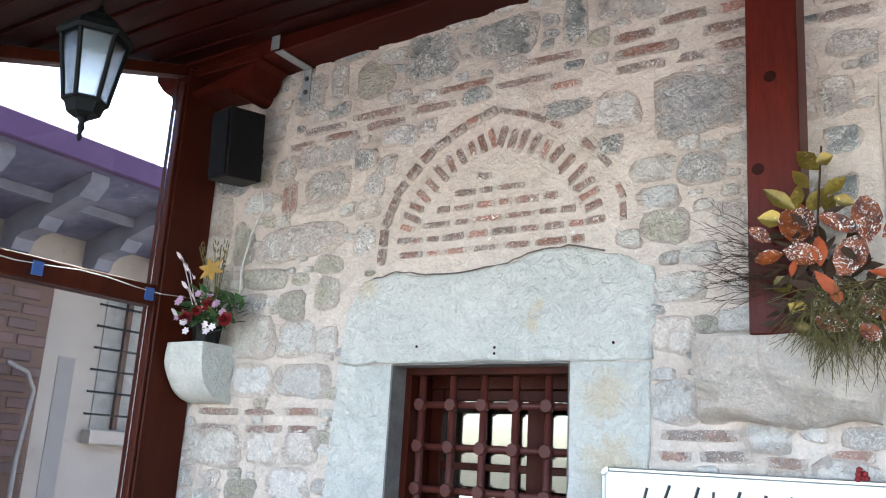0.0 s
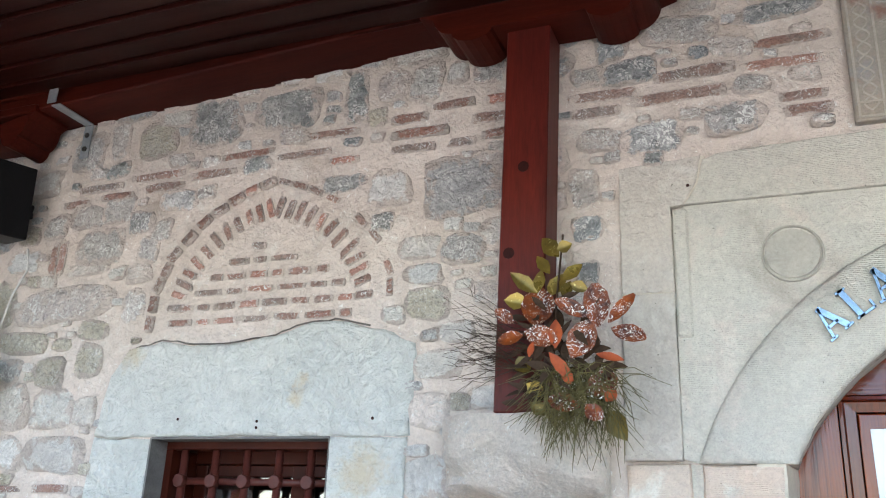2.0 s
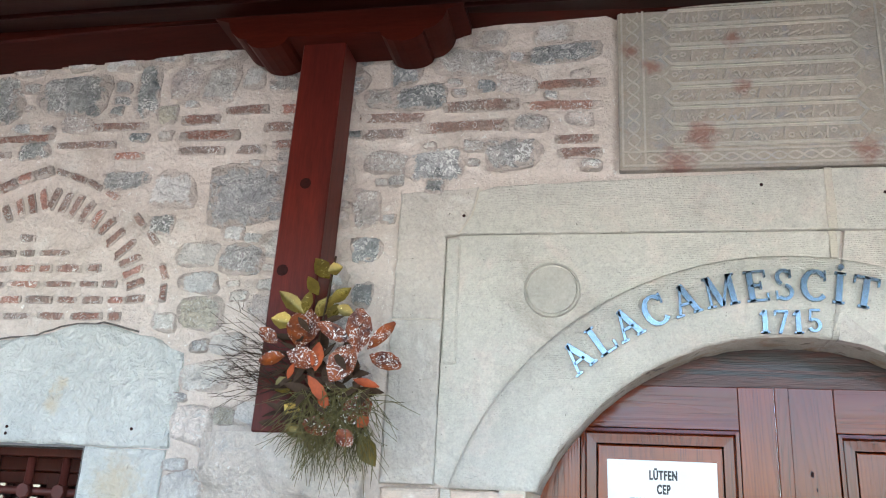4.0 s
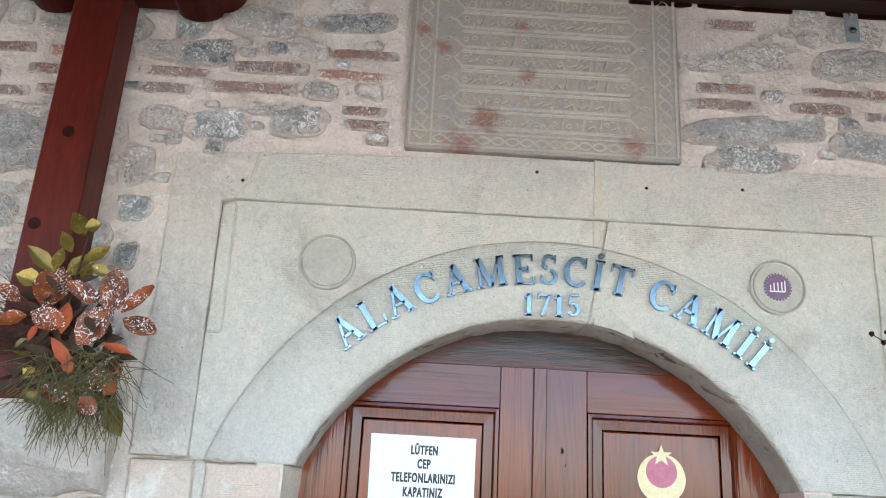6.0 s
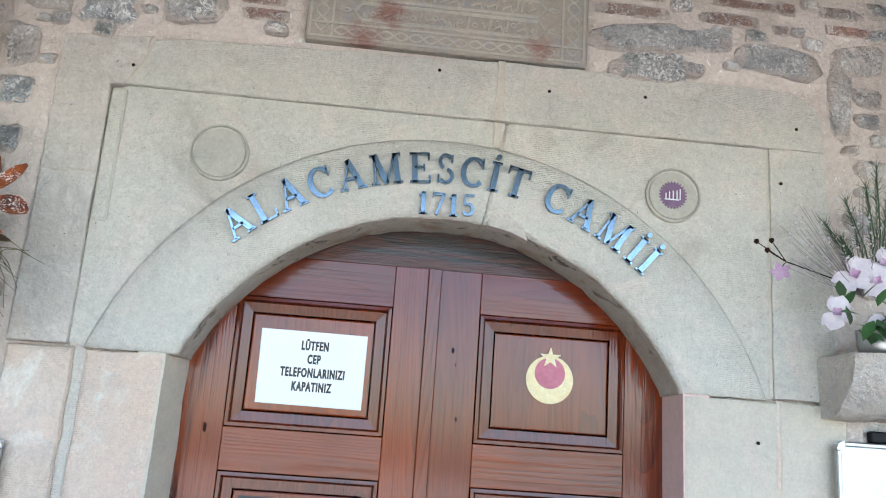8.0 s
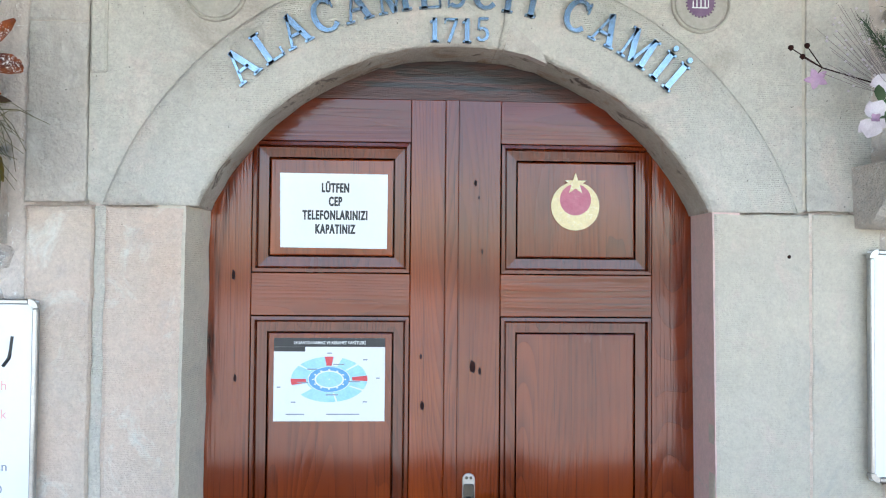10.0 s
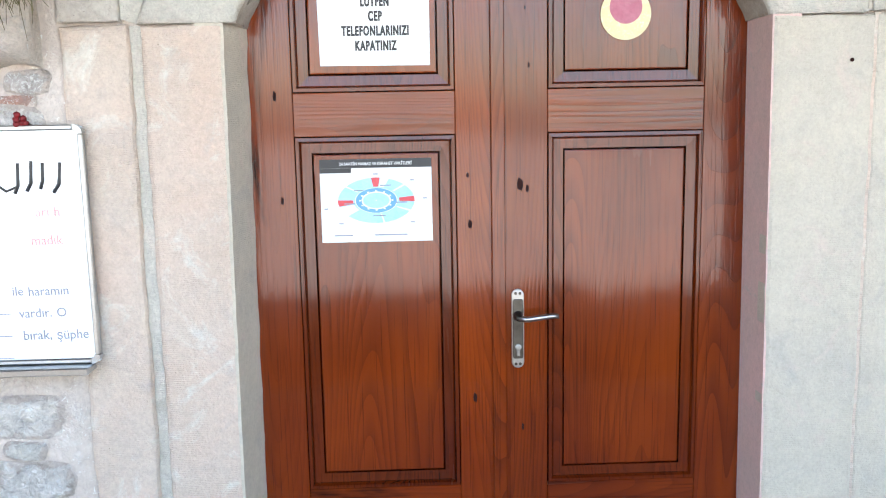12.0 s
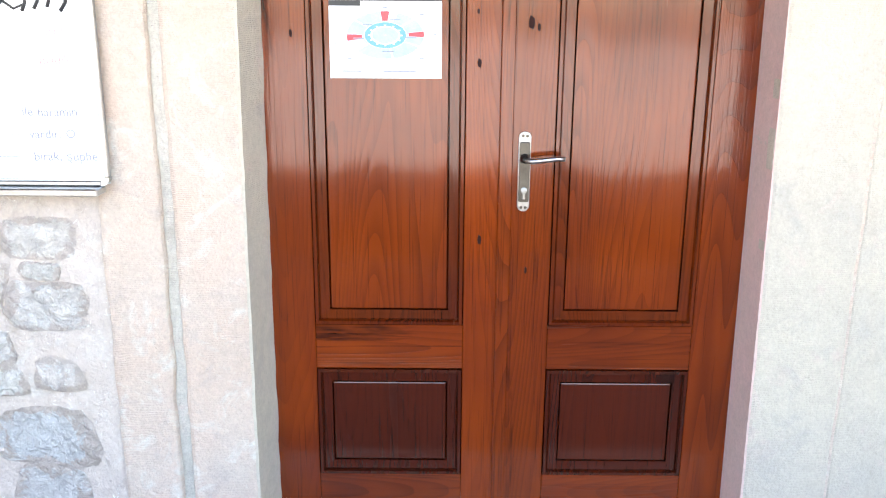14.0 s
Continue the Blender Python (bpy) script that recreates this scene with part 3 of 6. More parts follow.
# Front wall: a thick core round the two openings, with a rough lime-mortar skin.
WX0, WX1, WZ0, WZ1 = -2.66, -1.985, 0.85, 1.905
DX, DZ = 0.72, 2.3


def rough(x, z):
    p = Vector((x, 0, z))
    return 0.011 * noise.noise(p * 3.1) + 0.006 * noise.noise(p * 11) + 0.003 * noise.noise(p * 31)


def in_portal(x, z):
    return (-1.1 < x < 1.13 and z < 2.56) or (-1.09 < x < -0.8 and z < 2.7) or (-0.86 < x < 1.08 and z < 2.765) or (-0.46 < x < 0.4 and z > 2.6)


def build_wall():
    bm = bmesh.new()
    for x0, x1, z0, z1 in ((-3.8, WX0, FLOOR, 4), (WX0, WX1, FLOOR, WZ0), (WX0, WX1, WZ1, 4), (WX1, -DX, FLOOR, 4), (-DX, DX, DZ, 4), (DX, 3.2, FLOOR, 4)):
        box(x0, x1, 0.035, 0.62, z0, z1, bm=bm)
    xs = sorted({round(-3.8 + 0.03 * i, 4) for i in range(234)} | {WX0, WX1, -DX, DX})
    zs = sorted({round(FLOOR + 0.03 * i, 4) for i in range(118)} | {WZ0, WZ1, DZ})
    grid = {}
    for i, x in enumerate(xs):
        for j, z in enumerate(zs):
            y = 0.026 if in_portal(x, z) else rough(x, z)
            grid[i, j] = bm.verts.new((x, y, z))
    for i in range(len(xs) - 1):
        for j in range(len(zs) - 1):
            x, z = (xs[i] + xs[i + 1]) / 2, (zs[j] + zs[j + 1]) / 2
            if (WX0 < x < WX1 and WZ0 < z < WZ1) or (-DX < x < DX and z < DZ):
                continue
            f = bm.faces.new((grid[i, j], grid[i + 1, j], grid[i + 1, j + 1], grid[i, j + 1]))
            f.smooth = True
    me = bpy.data.meshes.new("wall_north")
    bm.to_mesh(me)
    bm.free()
    me.materials.append(MORTAR)
    return tagged(new("wall_north", me), "old rubble and thin-brick wall in pinkish lime mortar", "wall", kind="structure")


wall = build_wall()

# ---- door surround ----
portal = thing("door_surround", "dressed limestone portal with a round arch and carved mouldings", "door surround", kind="structure")
CZ, RI, RO, SPRING, JOINT = 1.535, 0.726, 0.949, 1.835, 0.128


def ragged(outline, amp):
    """The outline with points every few centimetres, worn by noise."""
    pts = []
    for (xa, za), (xb, zb) in zip(outline, outline[1:] + outline[:1]):
        n = max(1, int(math.hypot(xb - xa, zb - za) / 0.035))
        for k in range(n):
            x, z = xa + (xb - xa) * k / n, za + (zb - za) * k / n
            q = Vector((x * 17, 1.3, z * 17))
            pts.append((x + amp * noise.noise(q), z + amp * noise.noise(q + Vector((4, 9, 2)))))
    return pts


def chamfered(outline, y0, y1, inset=0.005, rag=0.003):
    """A dressed block with the outline (x, z), its front edges eased and slightly worn."""
    outline = ragged(outline, rag) if rag else outline
    bm = bmesh.new()
    n = len(outline)
    turn = sum(a[0] * c[1] - c[0] * a[1] for a, c in zip(outline, outline[1:] + outline[:1]))
    ring = []
    for y, k in ((y1, 0.0), (y0 + inset, 0.0), (y0 + inset * 0.3, inset * 0.35), (y0, inset)):
        loop = []
        for i, (x, z) in enumerate(outline):
            before, after = outline[i - 1], outline[(i + 1) % n]
            d = Vector((before[1] - after[1], after[0] - before[0])).normalized() * math.copysign(k, turn)
            loop.append(bm.verts.new((x + d.x, y, z + d.y)))
        ring.append(loop)
    for a, b in zip(ring, ring[1:]):
        for i in range(n):
            bm.faces.new((a[i], a[(i + 1) % n], b[(i + 1) % n], b[i]))
    bm.faces.new(ring[-1])
    return bm


def arc_pt(r, s):
    """Point on the arc of radius r above the springing; s from 0 (left) to 1 (right)."""
    lo = math.asin((SPRING - CZ) / r)
    a = math.pi - lo - s * (math.pi - 2 * lo)
    return r * math.cos(a), CZ + r * math.sin(a)


def archivolt(s0, s1):
    bm = bmesh.new()
    rows = []
    for k in range(65):
        s = s0 + (s1 - s0) * k / 64
        w = 0.005 * noise.noise(Vector((s * 9, 0, 3))) + 0.004 * noise.noise(Vector((s * 37, 2, 3)))
        pi, po, pk, pm, pn = arc_pt(RI + w, s), arc_pt(RO, s), arc_pt(RI + 0.006 + w * 1.3, s), arc_pt(RI + 0.02 + w * 1.6, s), arc_pt(RO - 0.01, s)
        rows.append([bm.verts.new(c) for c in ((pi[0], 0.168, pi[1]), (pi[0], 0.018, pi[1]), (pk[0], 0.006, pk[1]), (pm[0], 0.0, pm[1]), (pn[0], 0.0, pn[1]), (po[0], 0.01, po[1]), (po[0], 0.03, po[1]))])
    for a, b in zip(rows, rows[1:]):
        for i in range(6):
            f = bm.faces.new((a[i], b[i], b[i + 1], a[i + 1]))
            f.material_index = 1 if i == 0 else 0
            f.smooth = True
    for r in (rows[0], rows[-1]):
        bm.faces.new(r)
    return bm


S_J = 0.5 + JOINT / 2.1
# Faces in dressed stone, undersides in the darker, blotched soffit colour.
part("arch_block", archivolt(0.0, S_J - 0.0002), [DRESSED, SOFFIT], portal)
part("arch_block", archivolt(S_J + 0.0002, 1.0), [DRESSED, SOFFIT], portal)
FX0, FX1, FZ = -0.9375, 0.9195, 2.5545


def spandrel(s0, s1):
    bm = bmesh.new()
    rows = []
    lo = math.asin((SPRING - CZ) / RO)
    for k in range(41):
        s = s0 + (s1 - s0) * k / 40
        a = math.pi - lo - s * (math.pi - 2 * lo)
        c, sn = math.cos(a), math.sin(a)
        reach = min((FX1 if c > 0 else -FX0) / max(abs(c), 1e-6), (FZ - CZ) / max(sn, 1e-6))
        p, q = arc_pt(RO - 0.002, s), (reach * c, CZ + max(reach * sn, SPRING - CZ))
        rows.append([bm.verts.new((p[0], 0.03, p[1])), bm.verts.new((p[0], 0.019, p[1])), bm.verts.new((q[0], 0.011, q[1])), bm.verts.new((q[0], 0.03, q[1]))])
    for a, b in zip(rows, rows[1:]):
        for i in range(3):
            bm.faces.new((a[i], b[i], b[i + 1], a[i + 1]))
    for r in (rows[0], rows[-1]):
        bm.faces.new(r)
    return bm


part("spandrel", spandrel(0.0, S_J - 0.002), DRESSED, portal)
part("spandrel", spandrel(S_J + 0.002, 1.0), DRESSED, portal)
part("mortar_joint", box(0.912, 0.93, 0.0105, 0.03, 1.845, 2.552), PALE, portal)
part("mortar_joint", box(-0.912, -0.838, 0.0015, 0.03, 2.5575, 2.7), PALE, portal)
part("mortar_joint", box(-1.083, -0.945, 0.002, 0.03, 2.285, 2.31), PALE, portal)
part("mortar_joint", chamfered([(JOINT - 0.012, 2.556), (JOINT + 0.011, 2.556), (JOINT + 0.014, 2.64), (JOINT + 0.01, 2.737), (JOINT - 0.012, 2.737), (JOINT - 0.009, 2.62)], -0.0045, 0.03, 0.002, 0.008), PALE, portal, "pale mortar joint")
part("mortar_joint", chamfered([(JOINT - 0.01, 2.478), (JOINT + 0.008, 2.478), (JOINT + 0.01, 2.552), (JOINT - 0.01, 2.552)], 0.009, 0.03, 0.002, 0.006), PALE, portal, "pale mortar joint")
part("mortar_patch", prism([(JOINT - 0.012, 2.249), (JOINT + 0.05, 2.236), (JOINT + 0.1, 2.215), (JOINT + 0.085, 2.25), (JOINT + 0.045, 2.285), (JOINT + 0.012, 2.318), (JOINT - 0.004, 2.29)], -0.0015, 0.03), WORN, portal, "pale mortar patch in a broken arch edge")
for cx in (-0.628, 0.64):
    b = bmesh.new()
    lathe(b, [(0.08, -0.02), (0.08, 0.004), (0.0775, 0.0065), (0.0755, 0.0065), (0.073, -0.002), (0.07, -0.002), (0.068, 0.002), (0.0, 0.003)], (cx, 0.0135, 2.389), 40, "y")
    part("medallion", b, BOSS, portal, "plain round stone boss")
# Frame blocks above and beside the arch.
part("frame_block", chamfered([(-0.9, 2.556), (-0.862, 2.62), (-0.845, 2.69), (-0.8, 2.706), (JOINT - 0.0045, 2.735), (JOINT - 0.0045, 2.556)], -0.002, 0.03), DRESSED, portal)
part("frame_block", chamfered([(JOINT + 0.0045, 2.556), (JOINT + 0.0045, 2.737), (0.98, 2.737), (1.055, 2.7), (1.075, 2.66), (1.084, 2.556)], -0.002, 0.03, 0.003), DRESSED, portal)
part("frame_block", chamfered([(0.9205, 1.84), (0.9205, 2.5555), (1.0835, 2.5555), (1.098, 2.3), (1.1, 1.84)], 0.0035, 0.03, 0.002), DRESSED, portal)
part("frame_block", chamfered([(-1.085, 2.3), (-1.085, 2.69), (-0.849, 2.703), (-0.866, 2.62), (-0.903, 2.556), (-0.939, 2.553), (-0.939, 2.298)], -0.002, 0.03), WORN, portal)
part("frame_block", chamfered([(-1.09, 1.84), (-1.084, 2.2965), (-0.939, 2.2965), (-0.939, 1.84)], -0.002, 0.03), WORN, portal)
part("frame_rib", box(-0.936, -0.895, 0.002, 0.03, 2.17, 2.545, 0.006), DRESSED, portal)
# Jambs: pink on one side of the door, pale on the other.
part("jamb_block", chamfered([(-0.895, FLOOR), (-0.706, FLOOR), (-0.703, 0.85), (-0.693, SPRING - 0.003), (-0.893, SPRING - 0.003)], 0.0, 0.168, 0.014, 0.004), [PINK], portal, "pink tooled jamb stone")
part("jamb_block", chamfered([(-1.09, FLOOR), (-0.925, FLOOR), (-0.921, SPRING - 0.003), (-1.086, SPRING - 0.003)], -0.003, 0.05, 0.012, 0.006), [PINK], portal, "pink tooled jamb stone")
part("jamb_groove", box(-0.93, -0.89, 0.018, 0.05, FLOOR, SPRING - 0.003), DRESSED, portal)
part("jamb_block", chamfered([(0.694, FLOOR), (0.93, FLOOR), (0.93, SPRING - 0.003), (0.668, SPRING - 0.003), (0.676, 1.2)], 0.0, 0.05, 0.01, 0.004), [PALE], portal)
part("jamb_block", chamfered([(0.934, FLOOR), (1.125, FLOOR), (1.12, SPRING - 0.003), (0.934, SPRING - 0.003)], 0.001, 0.05), [PALE], portal)
part("jamb_joint", box(0.925, 0.94, 0.004, 0.04, FLOOR, SPRING), PINK, portal)
part("jamb_reveal", prism([(0.69, FLOOR), (0.76, FLOOR), (0.74, SPRING), (0.667, SPRING), (0.675, 1.2)], 0.004, 0.168), ROSY, portal, "rosy worn reveal stone")
b = prism(ragged([(-0.74, FLOOR), (-0.703, FLOOR), (-0.7, 0.85), (-0.69, SPRING), (-0.76, SPRING)], 0.002), 0.004, 0.168)
for v in b.verts:
    if v.co.y > 0.1 and v.co.x > -0.725:
        v.co.x += 0.026 + 0.004 * noise.noise(Vector((0, 3, v.co.z * 9)))
part("jamb_reveal", b, PALE, portal, "splayed grey reveal stone")
tagged(part("threshold", box(-0.74, 0.74, -0.15, 0.4, FLOOR, -0.035, 0.01), DRESSED), "worn stone door threshold", "threshold", kind="structure")


# ---- panelled double door ----
Y0 = 0.170


def nested(x0, x1, z0, z1, steps):
    """Mitred moulding round a rectangle: steps of (inset, depth)."""
    bm = bmesh.new()
    rings = []
    for i, y in steps:
        rings.append([bm.verts.new(p) for p in ((x0 + i, y, z0 + i), (x1 - i, y, z0 + i), (x1 - i, y, z1 - i), (x0 + i, y, z1 - i))])
    for a, b in zip(rings, rings[1:]):
        for k in range(4):
            bm.faces.new((a[k], a[(k + 1) % 4], b[(k + 1) % 4], b[k]))
    return bm


def door_leaf(name, x0, x1, px0, px1, label):
    leaf_ob = thing(name, label, "door", ((x0 + x1) / 2, Y0, 0), kind="structure")
    rows = ((0.06, 0.412), (0.55, 1.551), (1.667, 2.03))
    for a, b in ((x0, px0), (px1, x1)):
        put(part("stile", box(a, b, Y0, Y0 + 0.045, -0.03, 2.15, 0.0015), DOORV), leaf_ob)
    for a, b in zip((-0.03,) + tuple(r[1] for r in rows), tuple(r[0] for r in rows) + (2.15,)):
        put(part("rail", box(px0 + 0.0006, px1 - 0.0006, Y0, Y0 + 0.045, a, b, 0.0015), DOORH), leaf_ob)
    for z0, z1 in rows:
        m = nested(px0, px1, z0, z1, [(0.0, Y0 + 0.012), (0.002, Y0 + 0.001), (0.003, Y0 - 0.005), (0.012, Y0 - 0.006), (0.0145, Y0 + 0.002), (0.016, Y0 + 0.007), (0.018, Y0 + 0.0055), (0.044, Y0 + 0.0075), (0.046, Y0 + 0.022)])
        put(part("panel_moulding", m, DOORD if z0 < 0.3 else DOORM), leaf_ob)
        f = nested(px0 + 0.046, px1 - 0.046, z0 + 0.046, z1 - 0.046, [(0.001, Y0 + 0.022), (0.003, Y0 + 0.009), (0.006, Y0 + 0.008)])
        f.faces.new([v for v in f.verts][-4:])
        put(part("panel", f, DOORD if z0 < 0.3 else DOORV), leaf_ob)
    put(part("back_board", box(x0, x1, Y0 + 0.046, Y0 + 0.06, -0.03, 2.15), DOORV), leaf_ob)
    return leaf_ob


leaf_l = door_leaf("door_1", -0.765, -0.024, -0.553, -0.119, "closed varnished red-brown wooden door leaf with a glued notice")
leaf_r = door_leaf("door_2", 0.0125, 0.765, 0.130, 0.557, "closed varnished red-brown wooden door leaf with a lever handle")
put(part("meeting_bead", box(-0.0245, 0.0130, Y0 - 0.012, Y0 - 0.0005, -0.03, 2.1495, 0.002), DOORV), leaf_l)
tagged(part("transom_board", box(-0.7, 0.7, Y0 + 0.012, Y0 + 0.05, 2.1505, 2.4, 0.002), TARRED), "dark red-brown board filling the arch head", "transom", kind="structure")
# Lever handle on a long plate.
hx, hz = 0.0465, 1.008


def plate(w, h, r, y0, y1):
    pts = []
    for cx, cz, a0 in ((w - r, h - r, 0), (-w + r, h - r, 90), (-w + r, -h + r, 180), (w - r, -h + r, 270)):
        pts += [(hx + cx + r * math.cos(radians(a0 + k * 15)), hz + cz + r * math.sin(radians(a0 + k * 15))) for k in range(7)]
    return chamfered(pts, y0, y1, 0.002, 0)


handle = put(part("door_handle", plate(0.0175, 0.113, 0.0172, Y0 - 0.005, Y0), SILVER), leaf_r)
handle["label"] = "burnished steel lever handle on a long plate"
part("cover_plate", plate(0.0145, 0.085, 0.006, Y0 - 0.011, Y0 - 0.005), STEELDK, handle)
b = bmesh.new()
lathe(b, [(0.014, 0.0), (0.014, 0.006), (0.011, 0.012), (0.009, 0.04)], (hx, Y0 - 0.01, 1.047), 16, "y")
part("spindle_collar", b, STEELDK, handle, smooth=True)
b = bmesh.new()
tube(b, [(hx, Y0 - 0.045, 1.047), (hx + 0.02, Y0 - 0.052, 1.045), (hx + 0.05, Y0 - 0.053, 1.049), (hx + 0.085, Y0 - 0.052, 1.053), (hx + 0.106, Y0 - 0.05, 1.052)], 0.0078, 10, 0.85)
part("lever", b, SILVER, handle, smooth=True)
b = bmesh.new()
lathe(b, [(0.0085, 0.0), (0.0085, 0.008), (0.006, 0.009)], (hx, Y0 - 0.009, 0.957), 16, "y")
box(hx - 0.0048, hx + 0.0048, Y0 - 0.017, Y0 - 0.009, 0.932, 0.955, 0.002, bm=b)
part("lock_cylinder", b, SILVER, handle)
for dx in (-0.006, 0.006):
    for zz in (1.109, 0.907):
        b = bmesh.new()
        lathe(b, [(0.0042, 0), (0.0042, 0.002), (0.003, 0.003)], (hx + dx, Y0 - 0.005, zz), 10, "y")
        part("screw", b, STEELDK, handle)

for x, z, w, h, o in ((-0.083, 1.305, 0.008, 0.014, leaf_l), (-0.075, 0.81, 0.008, 0.016, leaf_l), (-0.088, 1.44, 0.005, 0.008, leaf_l), (-0.6, 1.66, 0.007, 0.016, leaf_l), (-0.592, 1.38, 0.006, 0.012, leaf_l), (0.055, 1.412, 0.012, 0.02, leaf_r), (0.075, 1.4, 0.006, 0.012, leaf_r), (0.06, 1.92, 0.006, 0.01, leaf_r), (0.08, 1.73, 0.004, 0.008, leaf_r), (0.06, 0.72, 0.005, 0.012, leaf_r), (0.07, 1.88, 0.003, 0.006, leaf_r)):
    w, h = w * 0.7, h * 0.9
    oval_k = [(x + w * math.cos(k * math.tau / 12), z + h * math.sin(k * math.tau / 12) * (1 + 0.2 * math.sin(k * 2.0))) for k in range(12)]
    put(part("knot", prism(oval_k, Y0 - 0.0006, Y0 + 0.002), KNOT), o)
# Notices glued to the leaf.
YP = Y0 + 0.0065
notice = thing("paper_notice", "white paper notice in bold black capitals glued to the door", "notice", (-0.335, YP, 1.84))
b = prism([(-0.479, 1.942), (-0.183, 1.941), (-0.184, 1.735), (-0.476, 1.737)], YP - 0.0008, YP)
put(part("sheet", b, PAPER), notice)
for line, z in (("LÜTFEN", 1.8905), ("CEP", 1.853), ("TELEFONLARINIZI", 1.815), ("KAPATINIZ", 1.7765)):
    for k in range(2):
        writing(line, -0.3275 + 0.001 * k, YP - 0.001 - 0.0002 * k, z, 0.0345, INK, notice, 0.55, 0.0013, spacing=1.18)
poster = thing("prayer_times_poster", "printed white poster with a blue oval hour chart", "poster", (-0.337, YP, 1.375))
px0, px1, pz0, pz1 = -0.489, -0.186, 1.262, 1.489
put(part("sheet", box(px0, px1, YP - 0.0008, YP, pz0, pz1), PAPER), poster)
put(part("title_bar", box(px0, px1, YP - 0.0016, YP - 0.0009, 1.465, pz1), INK), poster)
put(part("title_tab", box(px0, px0 + 0.085, YP - 0.0015, YP - 0.0009, 1.452, 1.4648), INK), poster)
writing("24 SAATİN NAMAZ VE KERAHET VAKİTLERİ", -0.337, YP - 0.002, 1.4725, 0.0115, PAPER, poster, 0.86, 0.0002)


def oval(cx, cz, rx, rz, y0, y1, a0=0, a1=360, inner=0.0):
    n = max(6, int((a1 - a0) / 8))
    an = [radians(a0 + (a1 - a0) * k / n) for k in range(n + 1)]
    bm = bmesh.new()
    o = [bm.verts.new((cx + rx * math.cos(a), y0, cz + rz * math.sin(a))) for a in an]
    i = [bm.verts.new((cx + rx * inner * math.cos(a), y0, cz + rz * inner * math.sin(a))) for a in an]
    for k in range(n):
        bm.faces.new((o[k], o[k + 1], i[k + 1], i[k]))
    g = bmesh.ops.extrude_face_region(bm, geom=bm.faces[:])
    for v in g["geom"]:
        if isinstance(v, bmesh.types.BMVert):
            v.co.y = y1
    return bm


put(part("chart_ring", oval(-0.338, 1.376, 0.104, 0.062, YP - 0.0015, YP - 0.001, 0, 360, 0.56), CYAN), poster)
put(part("chart_band", oval(-0.338, 1.376, 0.056, 0.034, YP - 0.0015, YP - 0.001, 0, 360, 0.72), BLUEP), poster)
for a0, a1, m in ((40, 44, PAPER), (70, 83, PAPER), (84, 97, REDP), (140, 143, PAPER), (178, 194, REDP), (196, 222, PAPER), (280, 283, PAPER), (330, 334, PAPER), (356, 370, REDP)):
    put(part("chart_sector", oval(-0.338, 1.376, 0.1045, 0.0625, YP - 0.0021, YP - 0.0016, a0, a1, 0.6), m), poster)
put(part("chart_centre", oval(-0.338, 1.376, 0.036, 0.021, YP - 0.0015, YP - 0.001, 0, 360, 0.05), CYAN), poster)
for k in range(12):
    a = k * math.tau / 12
    x, z = -0.338 + 0.044 * math.cos(a), 1.376 + 0.026 * math.sin(a)
    put(part("hour_mark", box(x - 0.0025, x + 0.0025, YP - 0.0021, YP - 0.0016, z - 0.0018, z + 0.0018), PAPER), poster)
for x, z, w in ((-0.312, 1.417, 0.03), (-0.385, 1.404, 0.026), (-0.33, 1.334, 0.034), (-0.27, 1.37, 0.032), (-0.41, 1.368, 0.03), (-0.24, 1.43, 0.012), (-0.24, 1.315, 0.012), (-0.435, 1.314, 0.012), (-0.338, 1.448, 0.014), (-0.43, 1.281, 0.05), (-0.3, 1.281, 0.09), (-0.475, 1.355, 0.01), (-0.205, 1.38, 0.01)):
    put(part("print_bar", box(x - w / 2, x + w / 2, YP - 0.0024, YP - 0.0018, z - 0.0015, z + 0.0015), BLUEINK), poster)
# Round gilt emblem: plain shapes only.
emblem = thing("door_emblem", "round gold and crimson emblem with a star stuck on the door", "emblem", (0.341, YP, 1.865))
put(part("disc", lathe(bmesh.new(), [(0.068, -0.001), (0.068, 0.0012), (0.0, 0.0013)], (0.341, YP - 0.001, 1.860), 40, "y"), GOLD), emblem)
put(part("inner_disc", lathe(bmesh.new(), [(0.044, 0.0), (0.044, 0.0012), (0.0, 0.0013)], (0.341, YP - 0.002, 1.878), 32, "y"), ROSE), emblem)
star = [(0.341 + (0.032 if k % 2 == 0 else 0.0125) * math.sin(k * math.pi / 5), 1.922 + (0.032 if k % 2 == 0 else 0.0125) * math.cos(k * math.pi / 5)) for k in range(10)]
put(part("star", prism(star, YP - 0.0048, YP - 0.0034), GOLD), emblem)


# ---- arch lettering: steel letters built from strokes with serifs ----
def stroke(bm, x0, z0, x1, z1, w, d=0.012):
    dx, dz = x1 - x0, z1 - z0
    n = math.hypot(dx, dz)
    ox, oz = -dz / n * w / 2, dx / n * w / 2
    prism([(x0 + ox, z0 + oz), (x1 + ox, z1 + oz), (x1 - ox, z1 - oz), (x0 - ox, z0 - oz)], -d, 0, bm)


def bow(bm, cx, cz, rx, rz, a0, a1, w, thin=0.45):
    n = 14
    inner, outer = [], []
    for k in range(n + 1):
        a = radians(a0 + (a1 - a0) * k / n)
        h = w * (thin + (1 - thin) * abs(math.cos(a))) / 2
        outer.append((cx + (rx + h) * math.cos(a), cz + (rz + h) * math.sin(a)))
        inner.append((cx + (rx - h) * math.cos(a), cz + (rz - h) * math.sin(a)))
    for k in range(n):
        prism([outer[k], outer[k + 1], inner[k + 1], inner[k]], -0.012, 0, bm)


